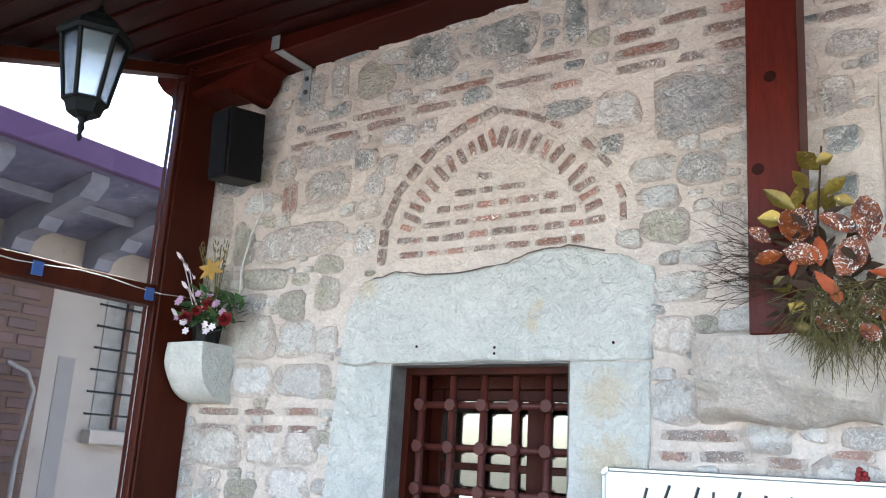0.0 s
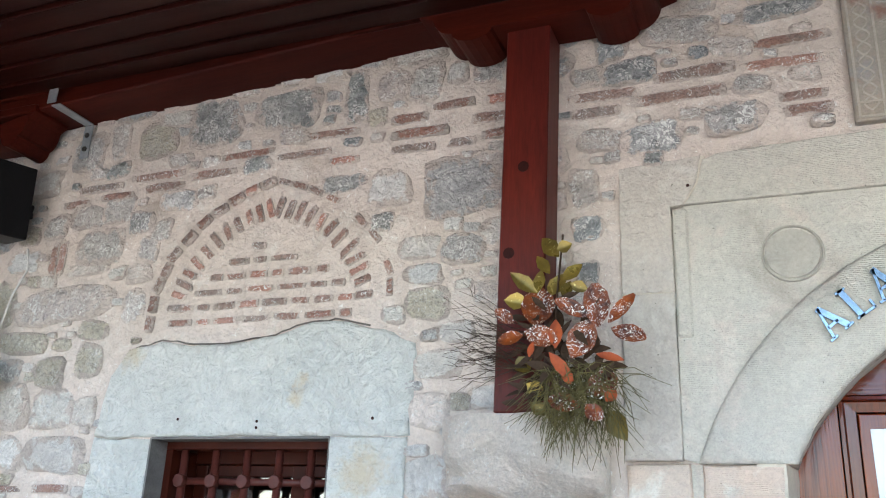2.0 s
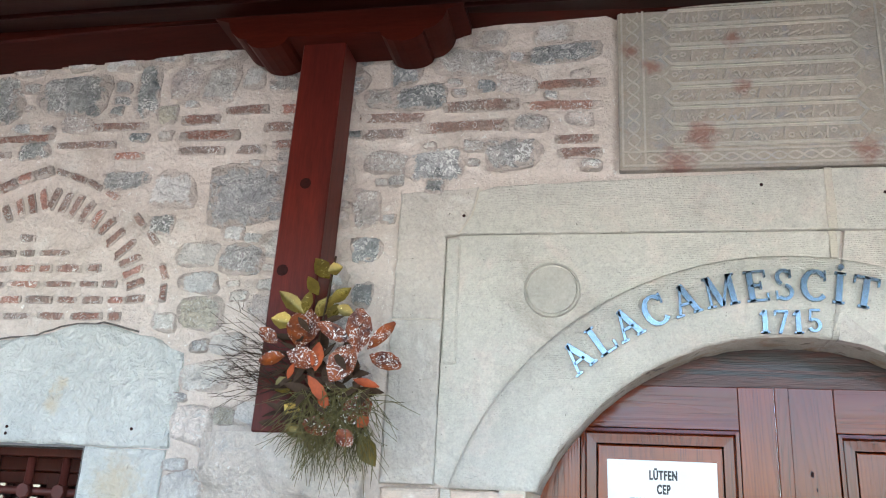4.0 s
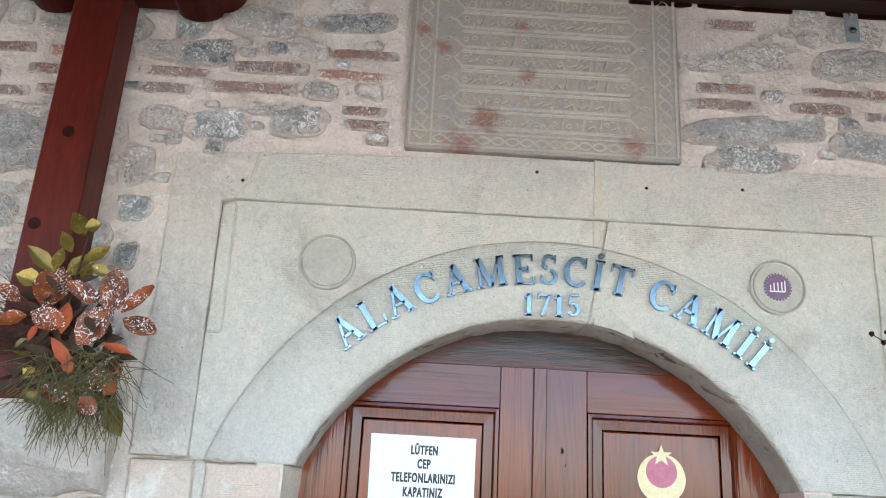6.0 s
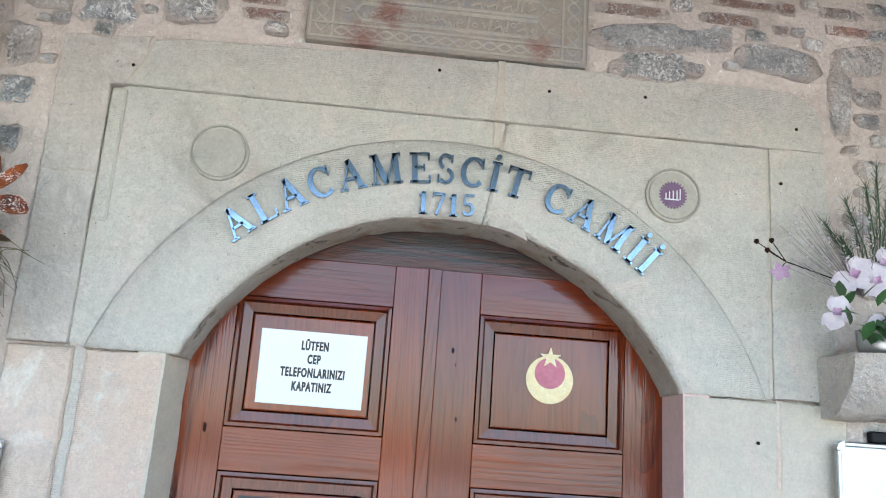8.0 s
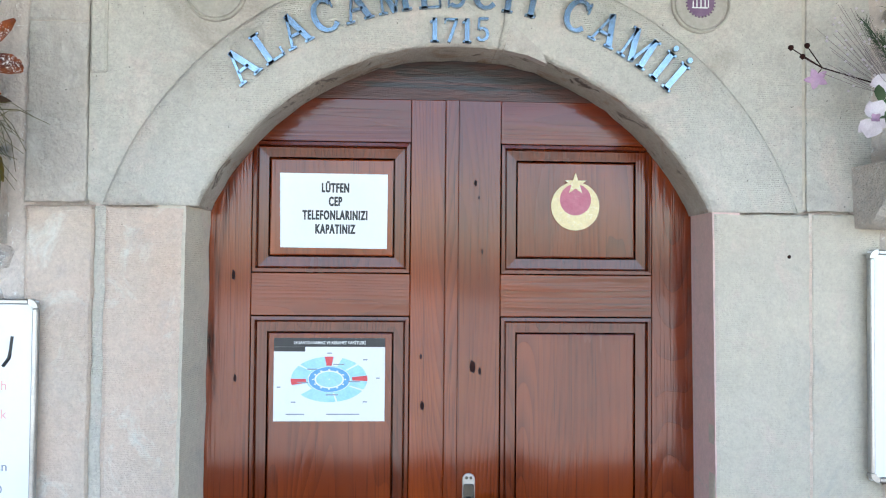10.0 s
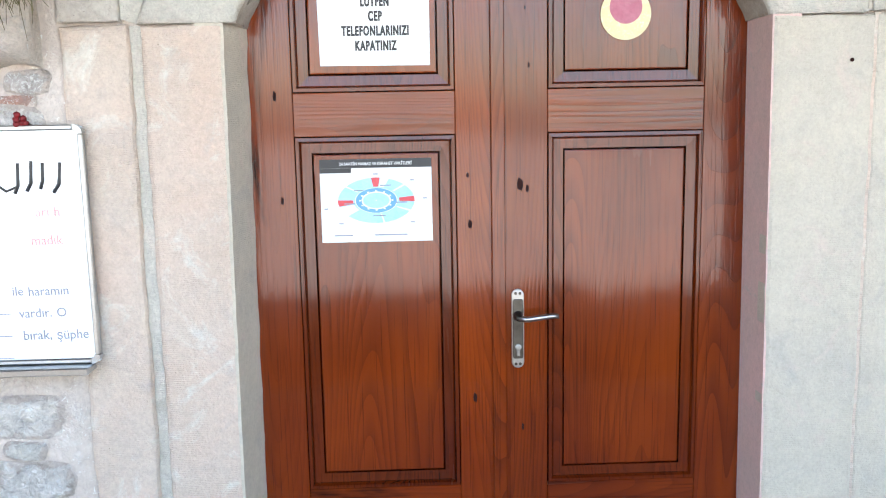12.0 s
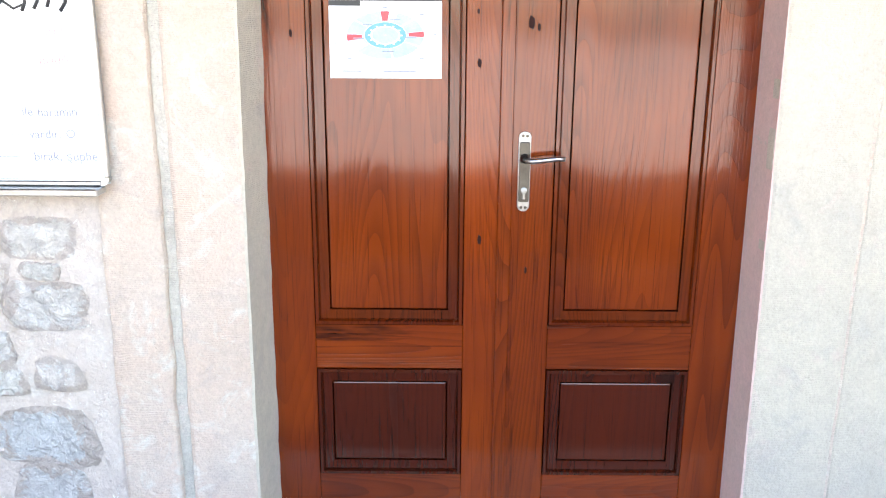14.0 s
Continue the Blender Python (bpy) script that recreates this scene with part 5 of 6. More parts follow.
put(part("wire", tube(bmesh.new(), [(-3.684, -0.1 - 0.125 * k, 2.185 - 0.01 * math.sin(k * 1.3)) for k in range(12)], 0.0018, 5), CABLE), cable)
for y in (-0.76, -0.28):
    put(part("tape", box(-3.689, -3.682, y - 0.02, y + 0.02, 2.14, 2.19), TAPE), cable)
tagged(part("wall_end", box(3.2, 3.35, -1.6, 0.6, FLOOR, 3.4), PLASTER), "plain cream porch end wall", "wall", kind="structure")
# Low wall across the forecourt, unseen; added to keep bright yard out of door reflections.
tagged(part("forecourt_wall", box(-6, 6, -3.05, -2.9, -0.35, 0.45, 0.01), UMBER), "unseen low dark brown wall added to darken the door's lower reflections", "wall", kind="structure")

# ---- neighbouring house seen through the glass ----
house = thing("neighbour_house", "cream plastered house with deep purple-edged eaves", "house", (-8, 3, 0))
# Wall and eave soffit are coloured darker to look dim through the panes.
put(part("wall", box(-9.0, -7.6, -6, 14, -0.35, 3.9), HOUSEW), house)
b = bmesh.new()
for y0, y1 in ((-6.5, 14.5),):
    pts = [(-7.6, 3.3), (-6.4, 3.58), (-6.4, 3.72), (-7.6, 3.9)]
    a = [b.verts.new((x, y0, z)) for x, z in pts]
    c = [b.verts.new((x, y1, z)) for x, z in pts]
    b.faces.new(a)
    b.faces.new(c[::-1])
    for i in range(4):
        b.faces.new((a[i], c[i], c[(i + 1) % 4], a[(i + 1) % 4]))
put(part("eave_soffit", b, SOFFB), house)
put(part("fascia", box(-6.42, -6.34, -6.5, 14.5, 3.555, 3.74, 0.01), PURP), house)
b = bmesh.new()
for k in range(60):
    y = -6.4 + k * 0.35
    tube(b, [(-6.4, y, 3.7), (-9.5, y, 4.0)], 0.07, 6)
put(part("roof", b, TILE), house)
put(part("soffit_board", box(-7.0, -6.96, -6.5, 14.5, 3.36, 3.44), SCROLL), house)
for k in range(16):
    y = -2.6 + k * 0.76
    # Scrolled timber bracket under the eave.
    prof = [(-7.6, 3.02), (-7.42, 3.04), (-7.38, 3.13), (-7.28, 3.17), (-7.1, 3.18), (-7.02, 3.27), (-6.85, 3.32), (-6.62, 3.38), (-6.5, 3.48), (-6.5, 3.56), (-7.6, 3.31)]
    b = bmesh.new()
    a = [b.verts.new((x, y, z)) for x, z in prof]
    c = [b.verts.new((x, y + 0.16, z)) for x, z in prof]
    b.faces.new(a)
    b.faces.new(c[::-1])
    for i in range(len(prof)):
        b.faces.new((a[i], c[i], c[(i + 1) % len(prof)], a[(i + 1) % len(prof)]))
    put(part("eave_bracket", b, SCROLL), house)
for y in (2.27, 5.2):
    w = put(part("window", box(-7.62, -7.59, y, y + 0.5, 1.68, 2.87), RECESS), house)
    part("window_frame", box(-7.61, -7.55, y + 0.2, y + 0.25, 1.69, 2.86), UMBER, w).matrix_parent_inverse = w.matrix_world.inverted()
    put(part("window_sill", box(-7.62, -7.48, y - 0.06, y + 0.58, 1.56, 1.675), HOUSEW), house)
    for k in range(6):
        z = 1.8 + k * 0.19
        put(part("window_bar", box(-7.5, -7.48, y - 0.14, y + 0.5, z, z + 0.018), IRON), house)
put(part("render_patch", box(-7.6, -7.594, 1.88, 2.04, -0.35, 2.27), DULLGREY), house)
put(part("brick_pier", box(-7.6, -7.46, -0.9, 1.655, -0.35, 2.95), UMBER), house)
for k in range(13):
    z = 1.3 + k * 0.125
    for j in range(3):
        y = 0.86 + j * 0.27 - 0.1 * (k % 2)
        put(part("brick", box(-7.46, -7.445, y, min(y + 0.24, 1.65), z, z + 0.085, 0.006), DULLBRICK), house)
put(part("downpipe", tube(bmesh.new(), [(-7.35, 1.3, 2.15), (-7.35, 1.48, 2.08), (-7.35, 1.55, 1.95), (-7.35, 1.5, 1.4), (-7.35, 1.5, -0.3)], 0.018, 8), DULLGREY, smooth=True), house)

# ---- stone brackets and what stands on them ----
def stone_bracket(name, x0, x1, y0, z0, z1, label, m, wear=0.006, ends=0.06):
    """A quarter-round stone console: its front curls back to the wall underneath."""
    bm = bmesh.new()
    n = 10
    prof = [(0.03, z1), (y0, z1), (y0, z1 - (z1 - z0) * 0.22)]
    for k in range(1, n + 1):
        a = k / n * math.pi / 2
        prof.append((y0 * (0.12 + 0.88 * math.cos(a)), z1 - (z1 - z0) * 0.22 - (z1 - z0) * 0.78 * math.sin(a)))
    prof.append((0.03, z0))
    cols = []
    for k in range(21):
        x = x0 + (x1 - x0) * k / 20
        e = abs(k - 10) / 10
        sh = 1 - ends * e ** 4
        cols.append([])
        for i, (y, z) in enumerate(prof):
            q = Vector((x * 9, y * 12, z * 9))
            cols[-1].append(bm.verts.new((x + wear * noise.noise(q), y * sh + (wear * 1.5 * noise.noise(q + Vector((3, 7, 1))) if 0 < i < len(prof) - 1 else 0), z + (wear * noise.noise(q * 0.8 + Vector((5, 2, 9))) if i > 2 else 0))))
    m_n = len(prof)
    for a, b in zip(cols, cols[1:]):
        for i in range(m_n):
            bm.faces.new((a[i], a[(i + 1) % m_n], b[(i + 1) % m_n], b[i]))
    bm.faces.new(cols[0])
    bm.faces.new(cols[-1][::-1])
    return tagged(part(name, bm, m), label, "console")


stone_bracket("stone_console", -3.672, -3.46, -0.185, 1.76, 1.985, "whitewashed quarter-round stone console on the wall", LINTEL)
stone_bracket("stone_console", 1.05, 1.5, -0.2, 1.795, 1.958, "rough ochre-grey stone console beside the door", CONSOLE, 0.015, 0.2)
stone_bracket("stone_console", -1.575, -1.125, -0.152, 1.735, 1.9485, "broad worn stone console that carries the wooden post", CONSOLE, 0.03, 0.45)

rf = random.Random(11)


def rvec(s=1.0):
    return Vector((rf.uniform(-s, s), rf.uniform(-s, s), rf.uniform(-s, s)))


# Pot of roses in the porch corner.
RX, RY, RZ = -3.53, -0.1, 1.985
roses = thing("rose_pot", "dark pot of artificial red roses, white sprays and a yellow lily", "flowers", (RX, RY, RZ))
b = bmesh.new()
lathe(b, [(0.048, 0.0), (0.05, 0.004), (0.058, 0.07), (0.06, 0.078), (0.054, 0.078), (0.05, 0.05)], (RX, RY, RZ), 8)
put(part("pot", b, BLACK), roses)


def rose(at, face, r, m, parent):
    bm = bmesh.new()
    f = Vector(face).normalized()
    for ring, (k, cup) in enumerate(((6, 0.25), (5, 0.9), (4, 1.8), (3, 4.0))):
        blossom(bm, Vector(at) + f * 0.004 * ring, f, k, r * (1 - 0.17 * ring), r * 0.95 * (1 - 0.12 * ring), cup, -0.25, ring * 0.6)
    put(part("rose", bm, m, smooth=True), parent)


for x, z, r in ((-3.446, 2.126, 0.036), (-3.576, 2.077, 0.036), (-3.348, 2.062, 0.036), (-3.516, 2.105, 0.026)):
    rose((x, -0.17, z), (0.35, -1, 0.25), r, REDROSE, roses)
for dx, dy, dz, m in ((-0.1, -0.07, 0.16, MAUVE), (-0.09, -0.06, 0.12, MAUVE), (0.02, -0.06, 0.18, MAUVE), (0.13, -0.06, 0.13, MAUVE), (-0.03, -0.08, 0.06, WHITEP), (0.1, -0.08, 0.05, WHITEP), (0.15, -0.07, 0.09, WHITEP)):
    b = bmesh.new()
    for k in range(3):
        blossom(b, Vector((RX + dx, RY + dy, RZ + dz)) + rvec(0.02), Vector((0.3, -1, 0.3)) + rvec(0.3), 6, 0.018, 0.011, 0.4)
    put(part("spray", b, m, smooth=True), roses)
for x, z in ((-3.656, 2.337), (-3.604, 2.283), (-3.6, 2.21), (-3.64, 2.1)):
    b = bmesh.new()
    tube(b, [(RX - 0.02, RY, RZ + 0.08), ((x + RX) / 2 - 0.02, RY - 0.04, (z + RZ) / 2 + 0.04), (x, -0.165, z)], 0.002, 4)
    for k in range(6):
        leaf(b, (x + 0.006 * k, -0.168, z - 0.006 * k), Vector((-0.9 + 0.36 * k, -0.5, 0.8 - 0.25 * k)), 0.038, 0.015, (0, -1, 0), 0.1)
    put(part("white_spray", b, WHITEP, smooth=True), roses)
b = bmesh.new()
blossom(b, (-3.48, -0.16, 2.274), (0.4, -1, 0.3), 6, 0.055, 0.026, 0.3, 0.25)
put(part("lily", b, YELLOWP, smooth=True), roses)
b = bmesh.new()
for k in range(150):
    leaf(b, (RX + rf.uniform(-0.11, 0.16), RY + rf.uniform(-0.06, 0.02), RZ + 0.05 + rf.uniform(0, 0.15)), (rf.uniform(-1, 1), rf.uniform(-1, 0.3), rf.uniform(-0.35, 0.9)), rf.uniform(0.04, 0.08), rf.uniform(0.018, 0.032), (0, -0.6, 1), 0.25)
put(part("foliage", b, LEAFG, smooth=True), roses)
b = bmesh.new()
for k in range(9):
    d = Vector((rf.uniform(-0.3, 0.35), rf.uniform(-0.3, 0), 1))
    p = Vector((RX + 0.03, RY, RZ + 0.1))
    tube(b, [p, p + d * 0.18, p + d * 0.3 + rvec(0.015)], 0.0015, 4)
    for j in range(4):
        leaf(b, p + d * (0.2 + 0.03 * j), d + rvec(0.8), 0.025, 0.008)
put(part("dry_stem", b, OLIVE), roses)

# Orchids on the console beside the door.
OX, OY, OZ = 1.16, -0.11, 1.958
orchid = thing("orchid_arrangement", "pale pink artificial orchids with pine twigs in a silver pot", "flowers", (OX, OY, OZ))
b = bmesh.new()
lathe(b, [(0.05, 0), (0.056, 0.005), (0.062, 0.07), (0.058, 0.072), (0.04, 0.05)], (OX, OY, OZ), 20)
put(part("pot", b, SILVER, smooth=True), orchid)
for x, y, z, s, tw in ((1.06, -0.16, 2.16, 0.066, 0.3), (1.01, -0.16, 2.056, 0.056, 0.7), (1.145, -0.17, 2.05, 0.062, 0.2), (1.15, -0.15, 2.2, 0.055, 0.5), (1.115, -0.17, 2.145, 0.056, 1.0)):
    b = bmesh.new()
    s *= 0.86
    blossom(b, (x, y, z), (-0.4, -1, 0.15), 3, s, s * 0.75, 0.2, 0.15, tw)
    blossom(b, (x, y - 0.003, z), (-0.4, -1, 0.15), 2, s * 1.05, s * 1.1, 0.15, 0.1, tw + 0.5)
    o = put(part("orchid_bloom", b, WHITEP, smooth=True), orchid)
    b = bmesh.new()
    blossom(b, (x - 0.004, y - 0.012, z), (-0.4, -1, 0.1), 4, s * 0.36, s * 0.25, 1.0, 0.1, tw)
    q = part("orchid_lip", b, MAUVE, o, "mauve lip")
b = bmesh.new()
for tip in ((0.806, -0.15, 2.23), (0.835, -0.15, 2.209), (0.847, -0.15, 2.236), (0.865, -0.14, 2.155)):
    tip = Vector(tip)
    root = Vector((1.06, -0.14, 2.14))
    mid = Vector((0.885, -0.15, 2.183))
    tube(b, [root, mid, tip + (mid - tip) * 0.3, tip], 0.0019, 5, 0.7)
    lathe(b, [(0.001, -0.007), (0.0075, 0), (0.006, 0.006), (0.001, 0.008)], tip, 7)
put(part("budding_twig", b, KNOT, smooth=True), orchid)
b = bmesh.new()
blossom(b, (0.87, -0.15, 2.153), (-0.5, -1, 0.2), 5, 0.03, 0.018, 0.5)
put(part("small_bloom", b, MAUVE, smooth=True), orchid)
for tip in ((1.151, -0.14, 2.477), (1.112, -0.15, 2.419), (1.059, -0.14, 2.372), (0.997, -0.14, 2.303), (1.036, -0.15, 2.259), (1.175, -0.15, 2.4), (1.22, -0.17, 2.46)):
    b = bmesh.new()
    tip, root = Vector(tip), Vector((1.143, -0.13, 2.1))
    tube(b, [root, (root + tip) / 2 + Vector((0.01, 0, 0.01)), tip], 0.003, 5, 0.5)
    d = (tip - root).normalized()
    for k in range(110):
        s = 0.35 + 0.65 * k / 110
        p = root.lerp(tip, s)
        v = (d * 0.9 + rvec(0.75)).normalized()
        tube(b, [p, p + v * 0.03], 0.0009, 3, 0.3)
    put(part("pine_twig", b, PINE), orchid)
b = bmesh.new()
for k in range(46):
    root = Vector((1.12, -0.1, 2.12))
    d = Vector((rf.uniform(-1, 0.15), rf.uniform(-0.4, 0.1), rf.uniform(0.05, 1.0))).normalized()
    ln = rf.uniform(0.14, 0.3)
    tube(b, [root, root + d * ln * 0.6, root + d * ln + Vector((0, 0, 0.01))], 0.0008, 3)
put(part("dried_stem_spray", b, HAZE), orchid)
b = bmesh.new()
for k in range(70):
    d = Vector((rf.uniform(-1, 0.3), rf.uniform(-0.5, 0.1), rf.uniform(0.0, 1.0))).normalized()
    lathe(b, [(0.001, -0.003), (0.004, 0), (0.001, 0.003)], Vector((1.1, -0.13, 2.12)) + d * rf.uniform(0.1, 0.28), 5)
put(part("bead_spray", b, WHITEP), orchid)["kind"] = "stuff"
b = bmesh.new()
for k in range(26):
    leaf(b, (OX - rf.uniform(0, 0.14), OY - 0.07 + rf.uniform(-0.04, 0.03), OZ + rf.uniform(0.04, 0.14)), (rf.uniform(-1, 0.6), rf.uniform(-1, 0), rf.uniform(-0.4, 0.7)), rf.uniform(0.05, 0.09), 0.03, (0, -0.5, 1))
put(part("foliage", b, LEAFG, smooth=True), orchid)

# Dried arrangement tied to the wooden post.
CX, CY, CZ2 = -1.23, -0.19, 2.13
dried = thing("dried_flower_arrangement", "copper flowers, gold leaves and dry grass tied to the post", "flowers", (CX, CY, CZ2))


def blade(x0, z0, x1, z1, width, out, curl, tip=0.7):
    """One broad petal or leaf between two places, standing out from the post."""
    bm = bmesh.new()
    y = -0.2 - out
    lean = rf.uniform(-0.35, 0.15)
    leaf(bm, (x0, y, z0), (x1 - x0, lean * math.hypot(x1 - x0, z1 - z0), z1 - z0), math.hypot(x1 - x0, z1 - z0) * 1.06, width, (rf.uniform(-0.25, 0.25), -1, rf.uniform(-0.1, 0.5)), curl, tip)
    bmesh.ops.subdivide_edges(bm, edges=bm.edges[:], cuts=1, use_grid_fill=True, smooth=0.6)
    return bm


PETALS = ((-1.274, 2.162, -1.27, 2.274, 0.083), (-1.305, 2.151, -1.219, 2.123, 0.054), (-1.179, 2.074, -1.128, 2.163, 0.07), (-1.106, 2.149, -1.111, 2.262, 0.065), (-1.121, 2.172, -1.204, 2.217, 0.038), (-1.076, 2.153, -1.016, 2.224, 0.041), (-1.069, 2.141, -0.984, 2.112, 0.051), (-1.138, 1.975, -1.071, 2.026, 0.067), (-1.156, 1.948, -1.228, 1.971, 0.049), (-1.135, 1.95, -1.095, 1.914, 0.04), (-1.333, 2.173, -1.377, 2.211, 0.036), (-1.3, 2.135, -1.364, 2.124, 0.041))
VELVET = ((-1.218, 2.1, -1.22, 2.176, 0.035), (-1.23, 2.085, -1.172, 2.018, 0.029), (-1.112, 2.079, -1.045, 2.066, 0.022), (-1.282, 2.074, -1.275, 2.116, 0.017), (-1.087, 1.958, -1.066, 1.986, 0.032), (-1.193, 2.044, -1.176, 2.007, 0.027))
LEAVES = ((-1.277, 2.262, -1.346, 2.32, 0.036), (-1.269, 2.258, -1.264, 2.32, 0.029), (-1.248, 2.253, -1.206, 2.316, 0.041), (-1.302, 2.235, -1.365, 2.246, 0.041), (-1.217, 2.361, -1.268, 2.423, 0.041), (-1.221, 2.38, -1.182, 2.391, 0.032), (-1.24, 2.311, -1.277, 2.367, 0.029), (-1.206, 2.291, -1.159, 2.336, 0.036), (-1.184, 2.28, -1.14, 2.26, 0.029), (-1.334, 2.053, -1.292, 2.083, 0.044), (-1.092, 1.943, -1.05, 1.871, 0.049), (-1.204, 2.242, -1.186, 2.289, 0.029), (-1.299, 2.014, -1.255, 1.985, 0.036), (-1.288, 1.963, -1.248, 1.938, 0.032))
# Dark brown leaves behind the petals put the shade between them into colour.
b = bmesh.new()
for k in range(70):
    leaf(b, (rf.uniform(-1.33, -1.1), -0.19 + rf.uniform(-0.02, 0.02), rf.uniform(1.95, 2.2)), (rf.uniform(-1, 1), rf.uniform(-0.4, 0.1), rf.uniform(-1, 1)), rf.uniform(0.04, 0.08), rf.uniform(0.012, 0.028), (0, -1, 0.3), 0.2)
put(part("shaded_foliage", b, TWIG, smooth=True), dried)
for x0, z0, x1, z1, w in PETALS:
    put(part("copper_petal", blade(x0, z0, x1, z1, w * 1.12, rf.uniform(0.02, 0.06), 0.12, 0.82), COPPER, smooth=True), dried)
for x0, z0, x1, z1, w in VELVET:
    put(part("orange_leaf", blade(x0, z0, x1, z1, w * 1.1, rf.uniform(0.03, 0.055), 0.2), ORANGE, smooth=True), dried)
for x0, z0, x1, z1, w in LEAVES:
    put(part("gold_leaf", blade(x0, z0, x1, z1, w * 1.2, rf.uniform(-0.01, 0.02), 0.2, 0.6), GOLDLEAF, smooth=True), dried)
b = bmesh.new()
tube(b, [(-1.23, -0.2, 2.1), (-1.225, -0.19, 2.25), (-1.21, -0.18, 2.43)], 0.003, 5)
put(part("stem", b, TWIG), dried)
b = bmesh.new()
for k in range(400):
    p = Vector((-1.15, CY - 0.02, 2.0)) + Vector((rf.uniform(-0.1, 0.09), rf.uniform(-0.04, 0.02), rf.uniform(-0.08, 0.06)))
    a = radians(rf.gauss(-78, 50) if k % 5 else rf.uniform(140, 230))
    d = Vector((math.cos(a), rf.uniform(-0.45, 0.05), math.sin(a)))
    ln = rf.uniform(0.05, 0.125)
    tube(b, [p, p + d * ln * 0.5, p + d * ln + Vector((rf.uniform(-0.02, 0.02), 0, -0.03))], 0.0014, 3, 0.5)
put(part("dry_grass", b, OLIVE), dried)
b = bmesh.new()
for k in range(34):
    leaf(b, (CX + rf.uniform(-0.08, 0.14), CY - 0.02 + rf.uniform(-0.03, 0.03), CZ2 + rf.uniform(-0.16, 0.13)), (rf.uniform(-1, 1), rf.uniform(-0.6, 0), rf.uniform(-1, 1)), rf.uniform(0.04, 0.09), rf.uniform(0.012, 0.03), (0, -1, 0.3), 0.2)
put(part("dark_foliage", b, TWIG, smooth=True), dried)
b = bmesh.new()
for k in range(46):
    p = Vector((-1.31, -0.18, 2.12 + rf.uniform(-0.08, 0.06)))
    a = radians(rf.uniform(140, 205))
    d = Vector((math.cos(a), rf.uniform(-0.35, 0.1), math.sin(a) * 0.8 + 0.08))
    ln = rf.uniform(0.13, 0.25)
    pts = [p + d * ln * s / 5 + Vector((0, rf.uniform(-0.008, 0.008), rf.uniform(-0.012, 0.012))) for s in range(6)]
    tube(b, pts, 0.0012, 3, 0.5)
    for s in (2, 3, 4):
        e = (d + rvec(0.7)).normalized()
        tube(b, [pts[s], pts[s] + e * 0.035], 0.0009, 3, 0.4)
put(part("twig_spray", b, TWIG), dried)

# Thin cable by the far post.
tagged(part("post_cable", tube(bmesh.new(), [(1.13, -0.022, 3.2), (1.19, -0.022, 3.16), (1.25, -0.022, 3.13), (1.29, -0.022, 3.08), (1.33, -0.026, 3.06)], 0.002, 5), TWIG), "thin grey cable looped along the wall by the post", "cable")

# ---- whiteboards ----
def whiteboard(x0, x1, z0, z1, label, tilt=0.0):
    y1 = -0.018
    wb = thing("whiteboard", label, "whiteboard", ((x0 + x1) / 2, y1, z0))
    put(part("panel", box(x0 + 0.004, x1 - 0.004, y1 - 0.014, y1, z0 + 0.004, z1 - 0.004), BOARD), wb)
    for n, a in (("top_rim", (x0 + 0.022, x1 - 0.022, z1 - 0.013, z1)), ("bottom_rim", (x0 + 0.022, x1 - 0.022, z0, z0 + 0.013)), ("side_rim", (x0, x0 + 0.013, z0 + 0.022, z1 - 0.022)), ("side_rim", (x1 - 0.013, x1, z0 + 0.022, z1 - 0.022))):
        put(part(n, box(a[0], a[1], y1 - 0.02, y1, a[2], a[3], 0.003), SILVER), wb)
    for cx, cz, a0 in ((x1 - 0.022, z1 - 0.022, 0), (x0 + 0.022, z1 - 0.022, 90), (x0 + 0.022, z0 + 0.022, 180), (x1 - 0.022, z0 + 0.022, 270)):
        an = [radians(a0 + 15 * k) for k in range(7)]
        pts = [(cx + 0.023 * math.cos(a), cz + 0.023 * math.sin(a)) for a in an] + [(cx + 0.0085 * math.cos(a), cz + 0.0085 * math.sin(a)) for a in reversed(an)]
        put(part("corner_cap", prism(pts, y1 - 0.0215, y1), SILVER), wb)
    put(part("pen_tray", box(x0 + 0.05, x1 - 0.018, y1 - 0.06, y1, z0 - 0.02, z0 - 0.001, 0.003), SILVER), wb)
    return wb


wb = whiteboard(-1.865, -1.035, 1.0, 1.597, "silver-framed whiteboard with handwritten lines in black and red")
YB = -0.0325
for body, x, z, size, m in (("arı h", -1.105, 1.375, 0.034, REDINK), ("madık", -1.105, 1.305, 0.034, REDINK), ("ile haramın", -1.1, 1.178, 0.033, BLUEINK), ("vardır. O", -1.11, 1.122, 0.033, BLUEINK), ("bırak, şüphe", -1.06, 1.065, 0.034, BLUEINK)):
    for word in reversed(body.split()):
        o = writing(word, x, YB, z, size, m, wb, 0.95, 0.0, "RIGHT", tilt=1.0)
        x = min(v.co.x for v in o.data.vertices) - 0.012
b = bmesh.new()
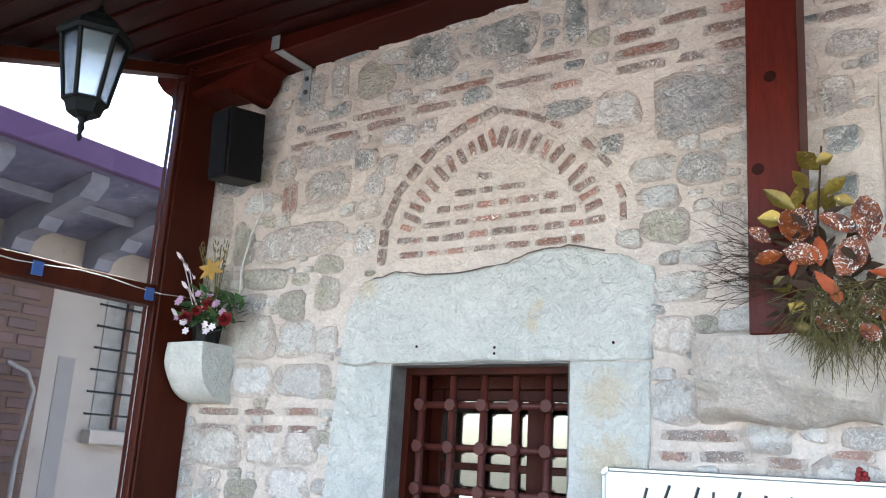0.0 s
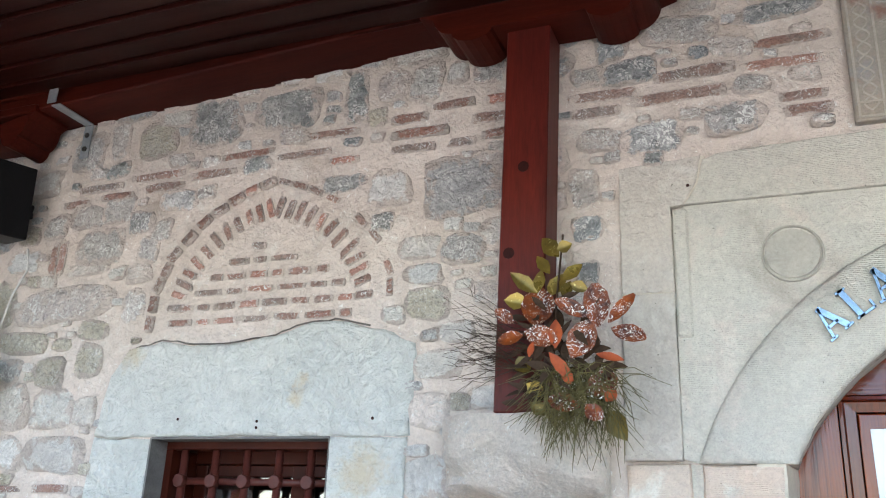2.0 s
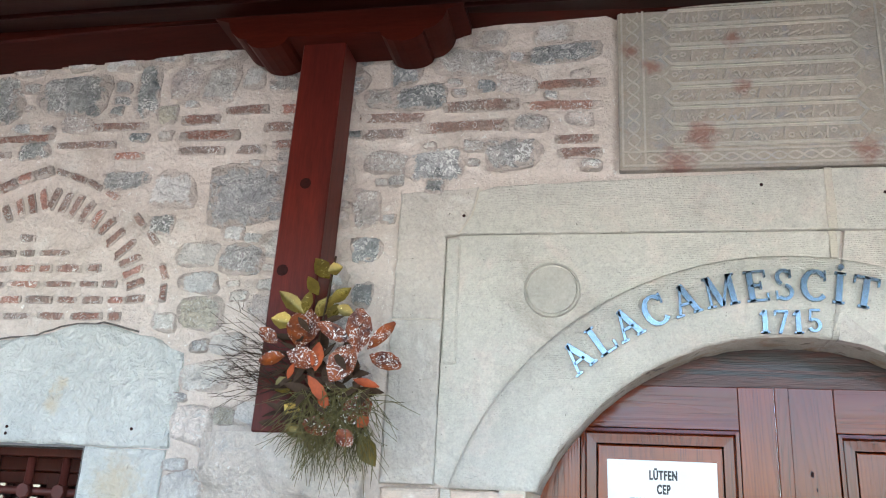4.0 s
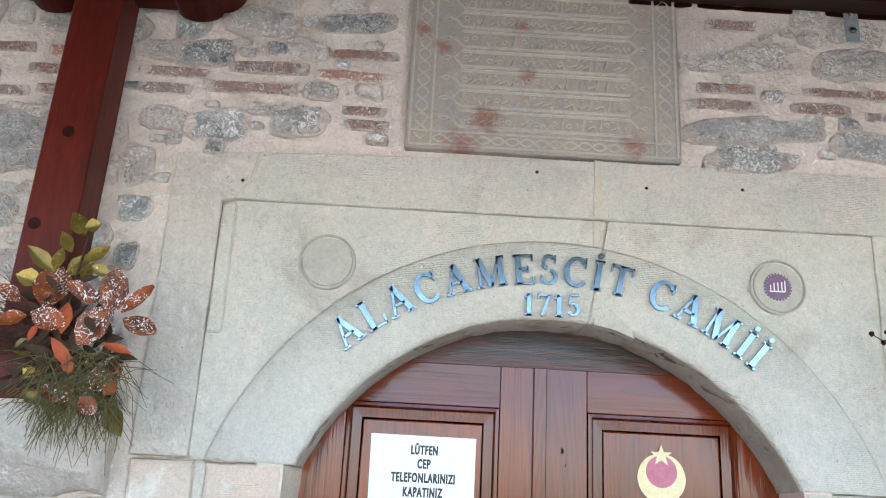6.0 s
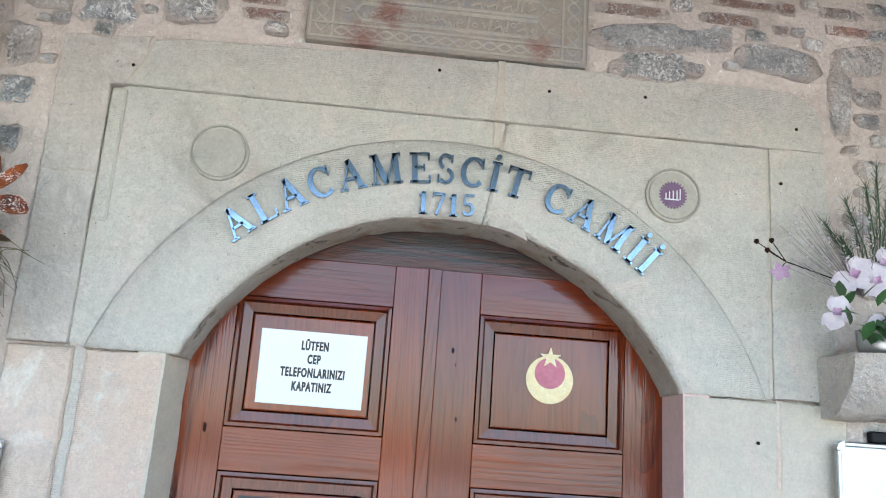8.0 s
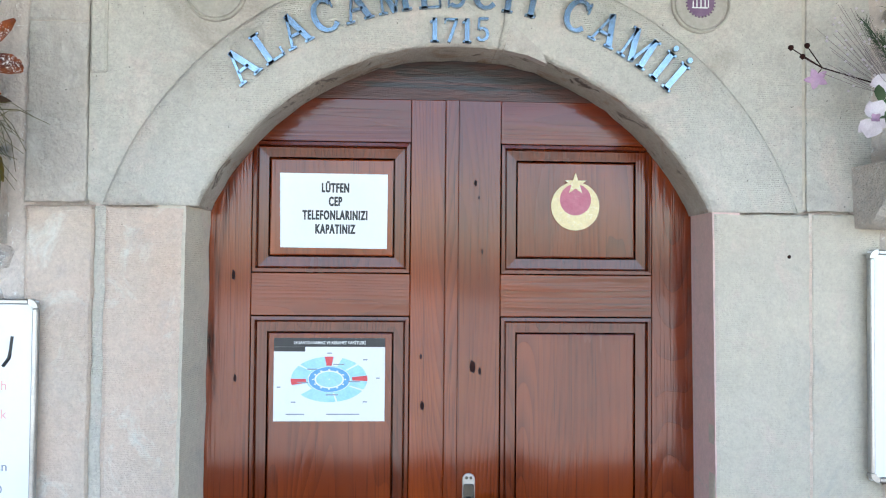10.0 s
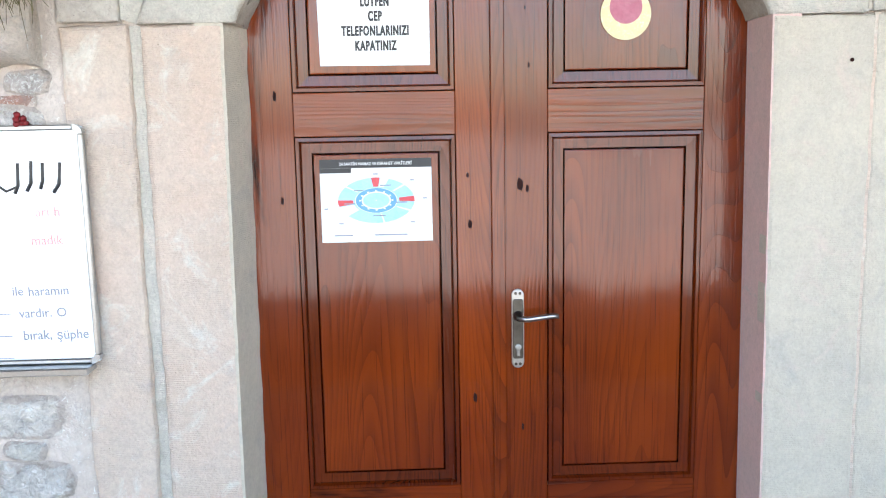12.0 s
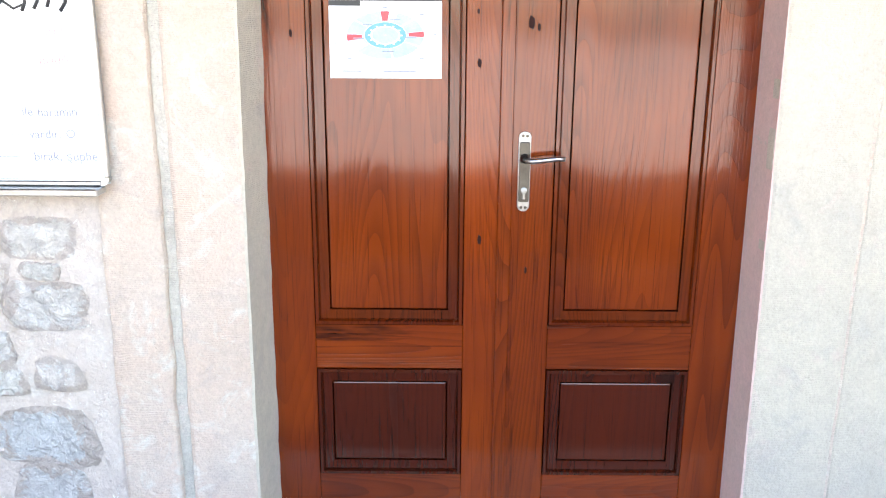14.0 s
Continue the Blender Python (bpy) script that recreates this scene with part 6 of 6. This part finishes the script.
for x, z0, z1, lean in ((-1.1, 1.44, 1.5, 0.008), (-1.14, 1.45, 1.5, 0.004), (-1.168, 1.445, 1.505, 0.006), (-1.2, 1.44, 1.5, 0.005), (-1.25, 1.45, 1.52, 0.01), (-1.3, 1.46, 1.53, 0.02), (-1.36, 1.46, 1.54, 0.03), (-1.42, 1.47, 1.54, 0.02), (-1.49, 1.47, 1.545, 0.03), (-1.55, 1.47, 1.54, 0.01), (-1.6, 1.47, 1.55, 0.03), (-1.68, 1.48, 1.55, 0.03), (-1.74, 1.48, 1.54, 0.02)):
    b = bmesh.new()
    tube(b, [(x - lean * 2, YB + 0.001, z0 - 0.008), (x - lean * 0.3, YB + 0.001, z0 + 0.012), (x, YB + 0.001, (z0 + z1) / 2), (x + lean * 0.5, YB + 0.001, z1 + 0.006)], 0.005, 4)
    put(part("script_stroke", b, INK), wb)
for x in (-1.2, -1.36, -1.55):
    b = bmesh.new()
    tube(b, [(x, YB + 0.001, 1.45), (x - 0.03, YB + 0.001, 1.438), (x - 0.06, YB + 0.001, 1.46)], 0.004, 4)
    put(part("script_stroke", b, INK), wb)
for k in range(3):
    put(part("writing_bar", box(-1.8, -1.25, YB, YB + 0.001, 1.13 - k * 0.057, 1.132 - k * 0.057), BLUEINK), wb)
whiteboard(1.068, 1.905, 1.14, 1.74, "silver-framed blank whiteboard hung beside the door")
ber = thing("red_pushpin_flower", "small red artificial berry cluster stuck above the whiteboard", "ornament", (-1.18, -0.03, 1.608))
for k in range(9):
    b = bmesh.new()
    bmesh.ops.create_icosphere(b, subdivisions=1, radius=0.009, matrix=Matrix.Translation(Vector((-1.18, -0.03, 1.612)) + rvec(0.013)))
    put(part("berry", b, REDROSE, smooth=True), ber)
clip = tagged(part("binder_clip", box(1.165, 1.27, -0.035, -0.012, 1.742, 1.772, 0.004), BLACK), "black clip hook above the whiteboard", "clip")

# ---- loudspeaker ----
spk = thing("loudspeaker", "black box loudspeaker on the wall in the porch corner", "loudspeaker", (-3.36, -0.17, 2.6))
SM = pose(-3.42, -0.17, 2.785, 4, 3, -14) @ Matrix.Scale(0.93, 4)


def spk_part(name, b, m):
    bmesh.ops.transform(b, matrix=SM, verts=b.verts)
    return put(part(name, b, m), spk)


spk_part("cabinet", box(-0.085, 0.075, -0.07, 0.1, -0.155, 0.155, 0.006, seg=2), BLACK)
spk_part("grille", box(-0.079, 0.069, -0.078, -0.0705, -0.146, 0.146, 0.003), MESHG)
spk_part("wall_bracket", box(-0.08, -0.04, 0.1, 0.17, -0.03, 0.03, 0.004), BLACK)
lead = tagged(part("speaker_lead", tube(bmesh.new(), [(-3.35, -0.06, 2.62), (-3.36, -0.03, 2.55), (-3.42, -0.025, 2.45), (-3.45, -0.03, 2.3), (-3.44, -0.03, 2.15)], 0.004, 6), CABLE), "white loudspeaker lead hanging down the wall", "cable")

# ---- lantern ----
LX, LY, LZ = -2.775, -1.25, 2.368
LK = 1.1
lantern = thing("hanging_lantern", "dark iron hexagonal porch lantern with frosted panes", "lantern", (LX, LY, LZ))


def hexa(prof, sides=6):
    return lathe(bmesh.new(), [(r * 0.82, h * LK) for r, h in prof], (LX, LY, LZ), sides)


put(part("finial", hexa([(0.004, -0.045), (0.009, -0.035), (0.006, -0.025), (0.012, -0.012), (0.008, 0.0), (0.02, 0.01)], 10), IRON, smooth=True), lantern)
put(part("base_cup", hexa([(0.02, 0.01), (0.05, 0.02), (0.056, 0.035), (0.064, 0.05)]), IRON), lantern)
put(part("roof", hexa([(0.112, 0.205), (0.118, 0.215), (0.1, 0.235), (0.055, 0.262), (0.028, 0.275), (0.012, 0.29), (0.008, 0.30)]), IRON), lantern)
for k in range(6):
    a, c = k * math.tau / 6, (k + 1) * math.tau / 6
    lo, hi = Vector((math.cos(a) * 0.064, math.sin(a) * 0.064, 0.05)), Vector((math.cos(a) * 0.1, math.sin(a) * 0.1, 0.21))
    lo2, hi2 = Vector((math.cos(c) * 0.064, math.sin(c) * 0.064, 0.05)), Vector((math.cos(c) * 0.1, math.sin(c) * 0.1, 0.21))
    lo, hi, lo2, hi2 = (Vector((p.x * 0.82, p.y * 0.82, p.z * LK)) for p in (lo, hi, lo2, hi2))
    o = Vector((LX, LY, LZ))
    put(part("rib", tube(bmesh.new(), [o + lo, o + hi], 0.0065, 6), IRON), lantern)
    put(part("rim_bar", tube(bmesh.new(), [o + lo, o + lo2], 0.006, 6), IRON), lantern)
    b = bmesh.new()
    q = [o + Vector((p.x * 0.95, p.y * 0.95, p.z)) for p in (lo, lo2, hi2, hi)]
    vs = [b.verts.new(p) for p in q]
    f = b.faces.new(vs)
    g = bmesh.ops.extrude_face_region(b, geom=[f])
    inn = Vector((-(q[0].x + q[1].x) / 2 + LX, -(q[0].y + q[1].y) / 2 + LY, 0)).normalized() * 0.003
    for v in g["geom"]:
        if isinstance(v, bmesh.types.BMVert):
            v.co += inn
    put(part("pane", b, FROST), lantern)
b = bmesh.new()
tube(b, [(LX, LY, LZ + 0.335), (LX, LY, ceil_z(LY) - 0.005)], 0.004, 6)
for k in range(4):
    lathe(b, [(0.004, -0.008), (0.008, 0), (0.004, 0.008)], (LX, LY, LZ + 0.36 + k * 0.03), 8)
put(part("chain", b, IRON), lantern)

# ---- rubble and bricks of the wall: each a piece of its own ----
rs = random.Random(7)


def cushion(name, n, rough_k, rnd):
    """A unit stone in the x-z plane: a blunt, uneven block with a broken face toward -y."""
    bm = bmesh.new()
    an = [(k + rnd.uniform(-0.2, 0.2)) * math.tau / n for k in range(n)]
    w1, w2, f1, f2 = rnd.uniform(0.3, 1) * rough_k, rnd.uniform(0.3, 1) * rough_k, rnd.uniform(0, 6), rnd.uniform(0, 6)
    pw = rnd.uniform(3.0, 5.0)
    rad = []
    for a in an:
        e = (abs(math.cos(a)) ** pw + abs(math.sin(a)) ** pw) ** (-1 / pw)
        rad.append(0.5 * e * (1 - rough_k * 0.5 + w1 * 0.5 * math.sin(2 * a + f1) + w2 * 0.4 * math.sin(3 * a + f2) + rnd.uniform(-0.03, 0.03)))
    tx, tz = rnd.uniform(-0.5, 0.5), rnd.uniform(-0.5, 0.5)
    rings = []
    for k, y, j in ((1.0, 2.2, 0), (1.0, 0.1, 0.1), (0.88, -0.7, 0.25), (0.45, -0.9, 0.35)):
        rings.append([bm.verts.new((r * k * math.cos(a), y + (rnd.uniform(-j, j) + (tx * math.cos(a) + tz * math.sin(a)) * k if j > 0.2 else rnd.uniform(-j, j)), r * k * math.sin(a))) for a, r in zip(an, rad)])
    return finish(name, bm, rings)


def slip(name, rnd):
    """A unit brick in the x-z plane, its long edges slightly uneven and its corners blunted."""
    bm = bmesh.new()
    top = [(-0.49, 0.3), (-0.47, 0.45), (-0.2, 0.5), (0.12, 0.5), (0.47, 0.45), (0.49, 0.3)]
    edge = [(x + rnd.uniform(-0.02, 0.012), z + rnd.uniform(-0.12, 0.03)) for x, z in top]
    edge += [(-x + rnd.uniform(-0.012, 0.02), -z + rnd.uniform(-0.03, 0.12)) for x, z in top]
    rings = [[bm.verts.new((x * k, y + rnd.uniform(-j, j), z * k2)) for x, z in edge] for k, k2, y, j in ((1, 1, 2.5, 0), (1, 1, -0.2, 0.1), (0.975, 0.8, -0.9, 0.25))]
    return finish(name, bm, rings)


def finish(name, bm, rings):
    n = len(rings[0])
    for a, b in zip(rings, rings[1:]):
        for k in range(n):
            bm.faces.new((a[k], a[(k + 1) % n], b[(k + 1) % n], b[k]))
    bm.faces.new(rings[-1])
    bmesh.ops.recalc_face_normals(bm, faces=bm.faces)
    for f in bm.faces:
        f.smooth = True
    me = bpy.data.meshes.new(name)
    bm.to_mesh(me)
    bm.free()
    return me


SHAPES = {}
for key, m in (("grey", GREY), ("blue", BLUE), ("white", WHITE), ("yellow", YELLOW)):
    SHAPES[key] = [cushion("stone", 16, 0.22, rs) for _ in range(7)]
    for me in SHAPES[key]:
        me.materials.append(m)
SHAPES["brick"] = [slip("brick", rs) for _ in range(12)]
for me in SHAPES["brick"]:
    me.materials.append(BRICK)
TAKEN = []


def piece(kind, x, z, w, h, tilt=0.0, proud=0.008, keep=True):
    ob = new("brick" if kind == "brick" else "stone", rs.choice(SHAPES[kind]))
    ob.parent = wall
    ob.location = (x, rough(x, z) - 0.001, z)
    ob.rotation_euler = (0, radians(tilt), 0)
    k = 1.02 if kind == "brick" else 1.2
    ob.scale = (w * k, proud, h * k)
    if keep:
        TAKEN.append((x, z, w / 2, h / 2))


def stones(kind, rows, proud=0.01):
    for x, z, w, h in rows:
        piece(kind, x, z, w, h, rs.uniform(-5, 5), proud * rs.uniform(0.7, 1.3))


stones("grey", [(-3.18, 3.03, 0.17, 0.16), (-3.03, 3.06, 0.09, 0.18), (-1.84, 3.1, 0.12, 0.13), (-1.72, 3.09, 0.12, 0.14), (-1.5, 3.1, 0.11, 0.09), (-2.46, 3.19, 0.13, 0.06), (-1.94, 3.22, 0.11, 0.06), (-3.13, 2.75, 0.18, 0.1), (-2.98, 2.76, 0.15, 0.11), (-2.7, 2.77, 0.16, 0.09), (-2.58, 2.79, 0.09, 0.06), (-3.04, 2.62, 0.23, 0.14), (-3.28, 2.72, 0.11, 0.1), (-2.81, 2.59, 0.1, 0.11), (-2.76, 2.66, 0.09, 0.08), (-3.17, 2.4, 0.45, 0.14), (-2.84, 2.37, 0.1, 0.15), (-1.58, 2.69, 0.27, 0.2), (-1.49, 2.76, 0.13, 0.09), (-1.57, 2.48, 0.14, 0.1), (-1.49, 2.33, 0.09, 0.09), (-1.67, 2.21, 0.06, 0.04)])
stones("blue", [(-2.59, 3.08, 0.23, 0.21), (-2.27, 3.08, 0.25, 0.17), (-1.99, 3.09, 0.09, 0.21), (-2.86, 2.7, 0.11, 0.09), (-2.02, 2.76, 0.17, 0.07), (-1.86, 2.6, 0.08, 0.07)])
stones("white", [(-1.61, 3.11, 0.08, 0.08), (-2.77, 3.12, 0.16, 0.07), (-2.1, 3.21, 0.14, 0.09), (-2.84, 2.5, 0.12, 0.07), (-3.09, 2.54, 0.21, 0.06), (-3.37, 2.02, 0.23, 0.17), (-3.13, 2.01, 0.21, 0.13), (-2.98, 2.0, 0.1, 0.1), (-3.08, 1.85, 0.26, 0.13), (-3.35, 1.85, 0.24, 0.12), (-3.54, 1.59, 0.29, 0.15), (-3.26, 1.6, 0.17, 0.14), (-3.06, 1.61, 0.16, 0.14), (-1.84, 2.72, 0.16, 0.12), (-1.72, 2.5, 0.15, 0.08), (-1.64, 2.12, 0.15, 0.09), (-1.66, 1.98, 0.12, 0.11)])
stones("yellow", [(-2.85, 3.04, 0.18, 0.15), (-1.9, 2.99, 0.08, 0.07), (-3.48, 2.42, 0.12, 0.19), (-3.34, 2.26, 0.26, 0.08), (-3.17, 2.14, 0.14, 0.11), (-3.0, 2.18, 0.12, 0.12), (-1.68, 2.31, 0.14, 0.11)])
stones("grey", [(-0.89, 3.13, 0.22, 0.1), (-1.19, 2.64, 0.09, 0.14), (0.58, 3.11, 0.37, 0.1), (0.93, 3.1, 0.27, 0.11), (0.62, 2.87, 0.45, 0.09), (0.95, 2.83, 0.23, 0.1), (1.16, 3.14, 0.11, 0.14), (0.79, 3.27, 0.11, 0.1), (1.14, 2.72, 0.07, 0.24), (1.2, 2.86, 0.16, 0.09)])
stones("blue", [(-1.18, 2.51, 0.09, 0.08), (-1.18, 2.37, 0.06, 0.08), (-1.1, 3.11, 0.1, 0.11), (-0.6, 3.15, 0.25, 0.07), (-0.98, 2.78, 0.17, 0.11), (-0.75, 2.81, 0.16, 0.1)])
stones("white", [(-1.25, 0.85, 0.2, 0.12), (-1.25, 0.66, 0.22, 0.14), (-1.3, 0.27, 0.27, 0.18), (-1.24, 0.46, 0.14, 0.09)])


def course(rows, h=0.036):
    for x, z, w in rows:
        piece("brick", x, z, w, h * rs.uniform(0.85, 1.15), rs.uniform(-1.2, 1.2), 0.006 * rs.uniform(0.7, 1.4))


course([(-1.46, 2.99, 0.09), (-1.62, 2.995, 0.15), (-1.78, 2.965, 0.14), (-2.07, 2.955, 0.2), (-2.42, 2.92, 0.23), (-2.82, 2.885, 0.26), (-3.09, 2.865, 0.22)])
course([(-1.48, 2.93, 0.16), (-1.74, 2.905, 0.21), (-2.2, 2.89, 0.25), (-2.02, 2.845, 0.12), (-2.56, 2.86, 0.2), (-2.78, 2.835, 0.18), (-3.0, 2.82, 0.16), (-3.2, 2.81, 0.14)])
course([(-1.47, 2.865, 0.1), (-1.6, 2.855, 0.12), (-1.76, 2.85, 0.16)])
course([(-1.13, 2.945, 0.22), (-0.85, 2.975, 0.24), (-0.58, 3.04, 0.22), (-1.15, 2.89, 0.16), (-0.9, 2.905, 0.28), (-0.6, 2.965, 0.24), (-0.56, 2.85, 0.13), (-0.55, 2.805, 0.13)], 0.04)
course([(0.54, 3.215, 0.16), (0.47, 3.0, 0.08), (0.56, 3.0, 0.1), (0.51, 2.945, 0.22), (0.86, 3.0, 0.22), (0.8, 2.945, 0.18), (1.15, 3.005, 0.14), (0.98, 3.0, 0.05), (1.17, 2.95, 0.14), (0.96, 2.93, 0.05)], 0.038)
course([(-3.52, 1.73, 0.22), (-3.28, 1.73, 0.19), (-3.07, 1.735, 0.16), (-3.53, 1.665, 0.24), (-3.26, 1.665, 0.2), (-3.06, 1.67, 0.14), (-1.59, 1.695, 0.22), (-1.66, 1.635, 0.09), (-1.52, 1.64, 0.14), (-1.2, 1.655, 0.1), (-1.36, 1.63, 0.1)], 0.032)
for x in (-3.265, -3.225):
    piece("brick", x, 2.59, 0.035, 0.15, 0, 0.006)

# Blind pointed arch of thin bricks over the window.
AX, AZ, HW, HH = -2.3, 2.265, 0.47, 0.535


def ogive(s, inset=0.0):
    """Point and tangent angle on the pointed arch; s from 0 (left foot) to 1 (right foot)."""
    def p(u):
        k = (1 - abs(2 * u - 1)) * 5
        path = ((1.0, 0.0), (0.985, 0.3), (0.86, 0.53), (0.6, 0.77), (0.29, 0.915), (0.0, 1.0))
        n = min(int(k), 4)
        f = k - n
        x, z = (path[n][c] * (1 - f) + path[n + 1][c] * f for c in (0, 1))
        return Vector((AX + 0.02 + math.copysign((HW - inset) * x, u - 0.5), AZ + (HH - inset) * z))
    a, b = p(max(s - 0.01, 0)), p(min(s + 0.01, 1))
    return p(s), math.degrees(math.atan2(b.y - a.y, b.x - a.x))


for k in range(22):
    q, a = ogive((k + 0.5) / 22)
    if k < 13 or k % 3:
        piece("brick", q.x, q.y, 0.06, 0.036 if k < 11 else 0.026, -a, 0.02 if k < 11 else 0.007)
for k in range(24):
    s = 0.05 + 0.9 * (k + 0.5) / 24
    q, a = ogive(s, 0.095)
    piece("brick", q.x, q.y, 0.026, 0.085 * rs.uniform(0.8, 1.1), -a, 0.007)
for row in range(7):
    z = AZ + 0.035 + row * 0.052
    half = 0.39 - 0.0062 * row * row - 0.03 * row
    if row < 2:
        half = 0.4
    x = AX + 0.02 - half
    while x < AX + half - 0.02:
        w = rs.uniform(0.06, 0.14)
        if x + w > AX + half + 0.03:
            break
        piece("brick", x + w / 2, z, w - 0.018, 0.027 * rs.uniform(0.8, 1.2), rs.uniform(-1.5, 1.5), 0.006)
        x += w
TAKEN.append((AX, AZ + 0.26, 0.5, 0.34))
TAKEN.append((-2.32, 1.6, 0.62, 0.7))
TAKEN.append((-1.35, 1.84, 0.23, 0.11))
TAKEN.append((-3.5, 1.85, 0.14, 0.1))
# The rest of the wall: paler, half-buried rubble.
for k in range(24000):
    x, z = rs.uniform(-3.72, 1.5), rs.uniform(-0.05, 3.22)
    w = rs.uniform(0.14, 0.26) if k < 7000 else rs.uniform(0.08, 0.15) if k < 16000 else rs.uniform(0.04, 0.08)
    if k > 16000 and z < 1.2:
        continue
    h = w * rs.uniform(0.5, 0.8)
    if in_portal(x, z) or in_portal(x + w / 2, z) or in_portal(x - w / 2, z) or (-0.5 < x < 0.45 and z > 2.6) or (x < -1.9 and z < 1.3):
        continue
    if any(abs(x - a) < (w / 2 + c) * 0.9 + 0.002 and abs(z - b) < (h / 2 + d) * 0.9 + 0.002 for a, b, c, d in TAKEN):
        continue
    if z < 1.25 and w < 0.1:
        continue
    kind = "white" if z < 1.25 else rs.choice(("white", "grey", "white", "yellow" if x < -1.5 else "grey", "white", "white") if z < 2.7 else ("grey", "white", "blue", "grey"))
    piece(kind, x, z, w, h, rs.uniform(-7, 7), 0.011)
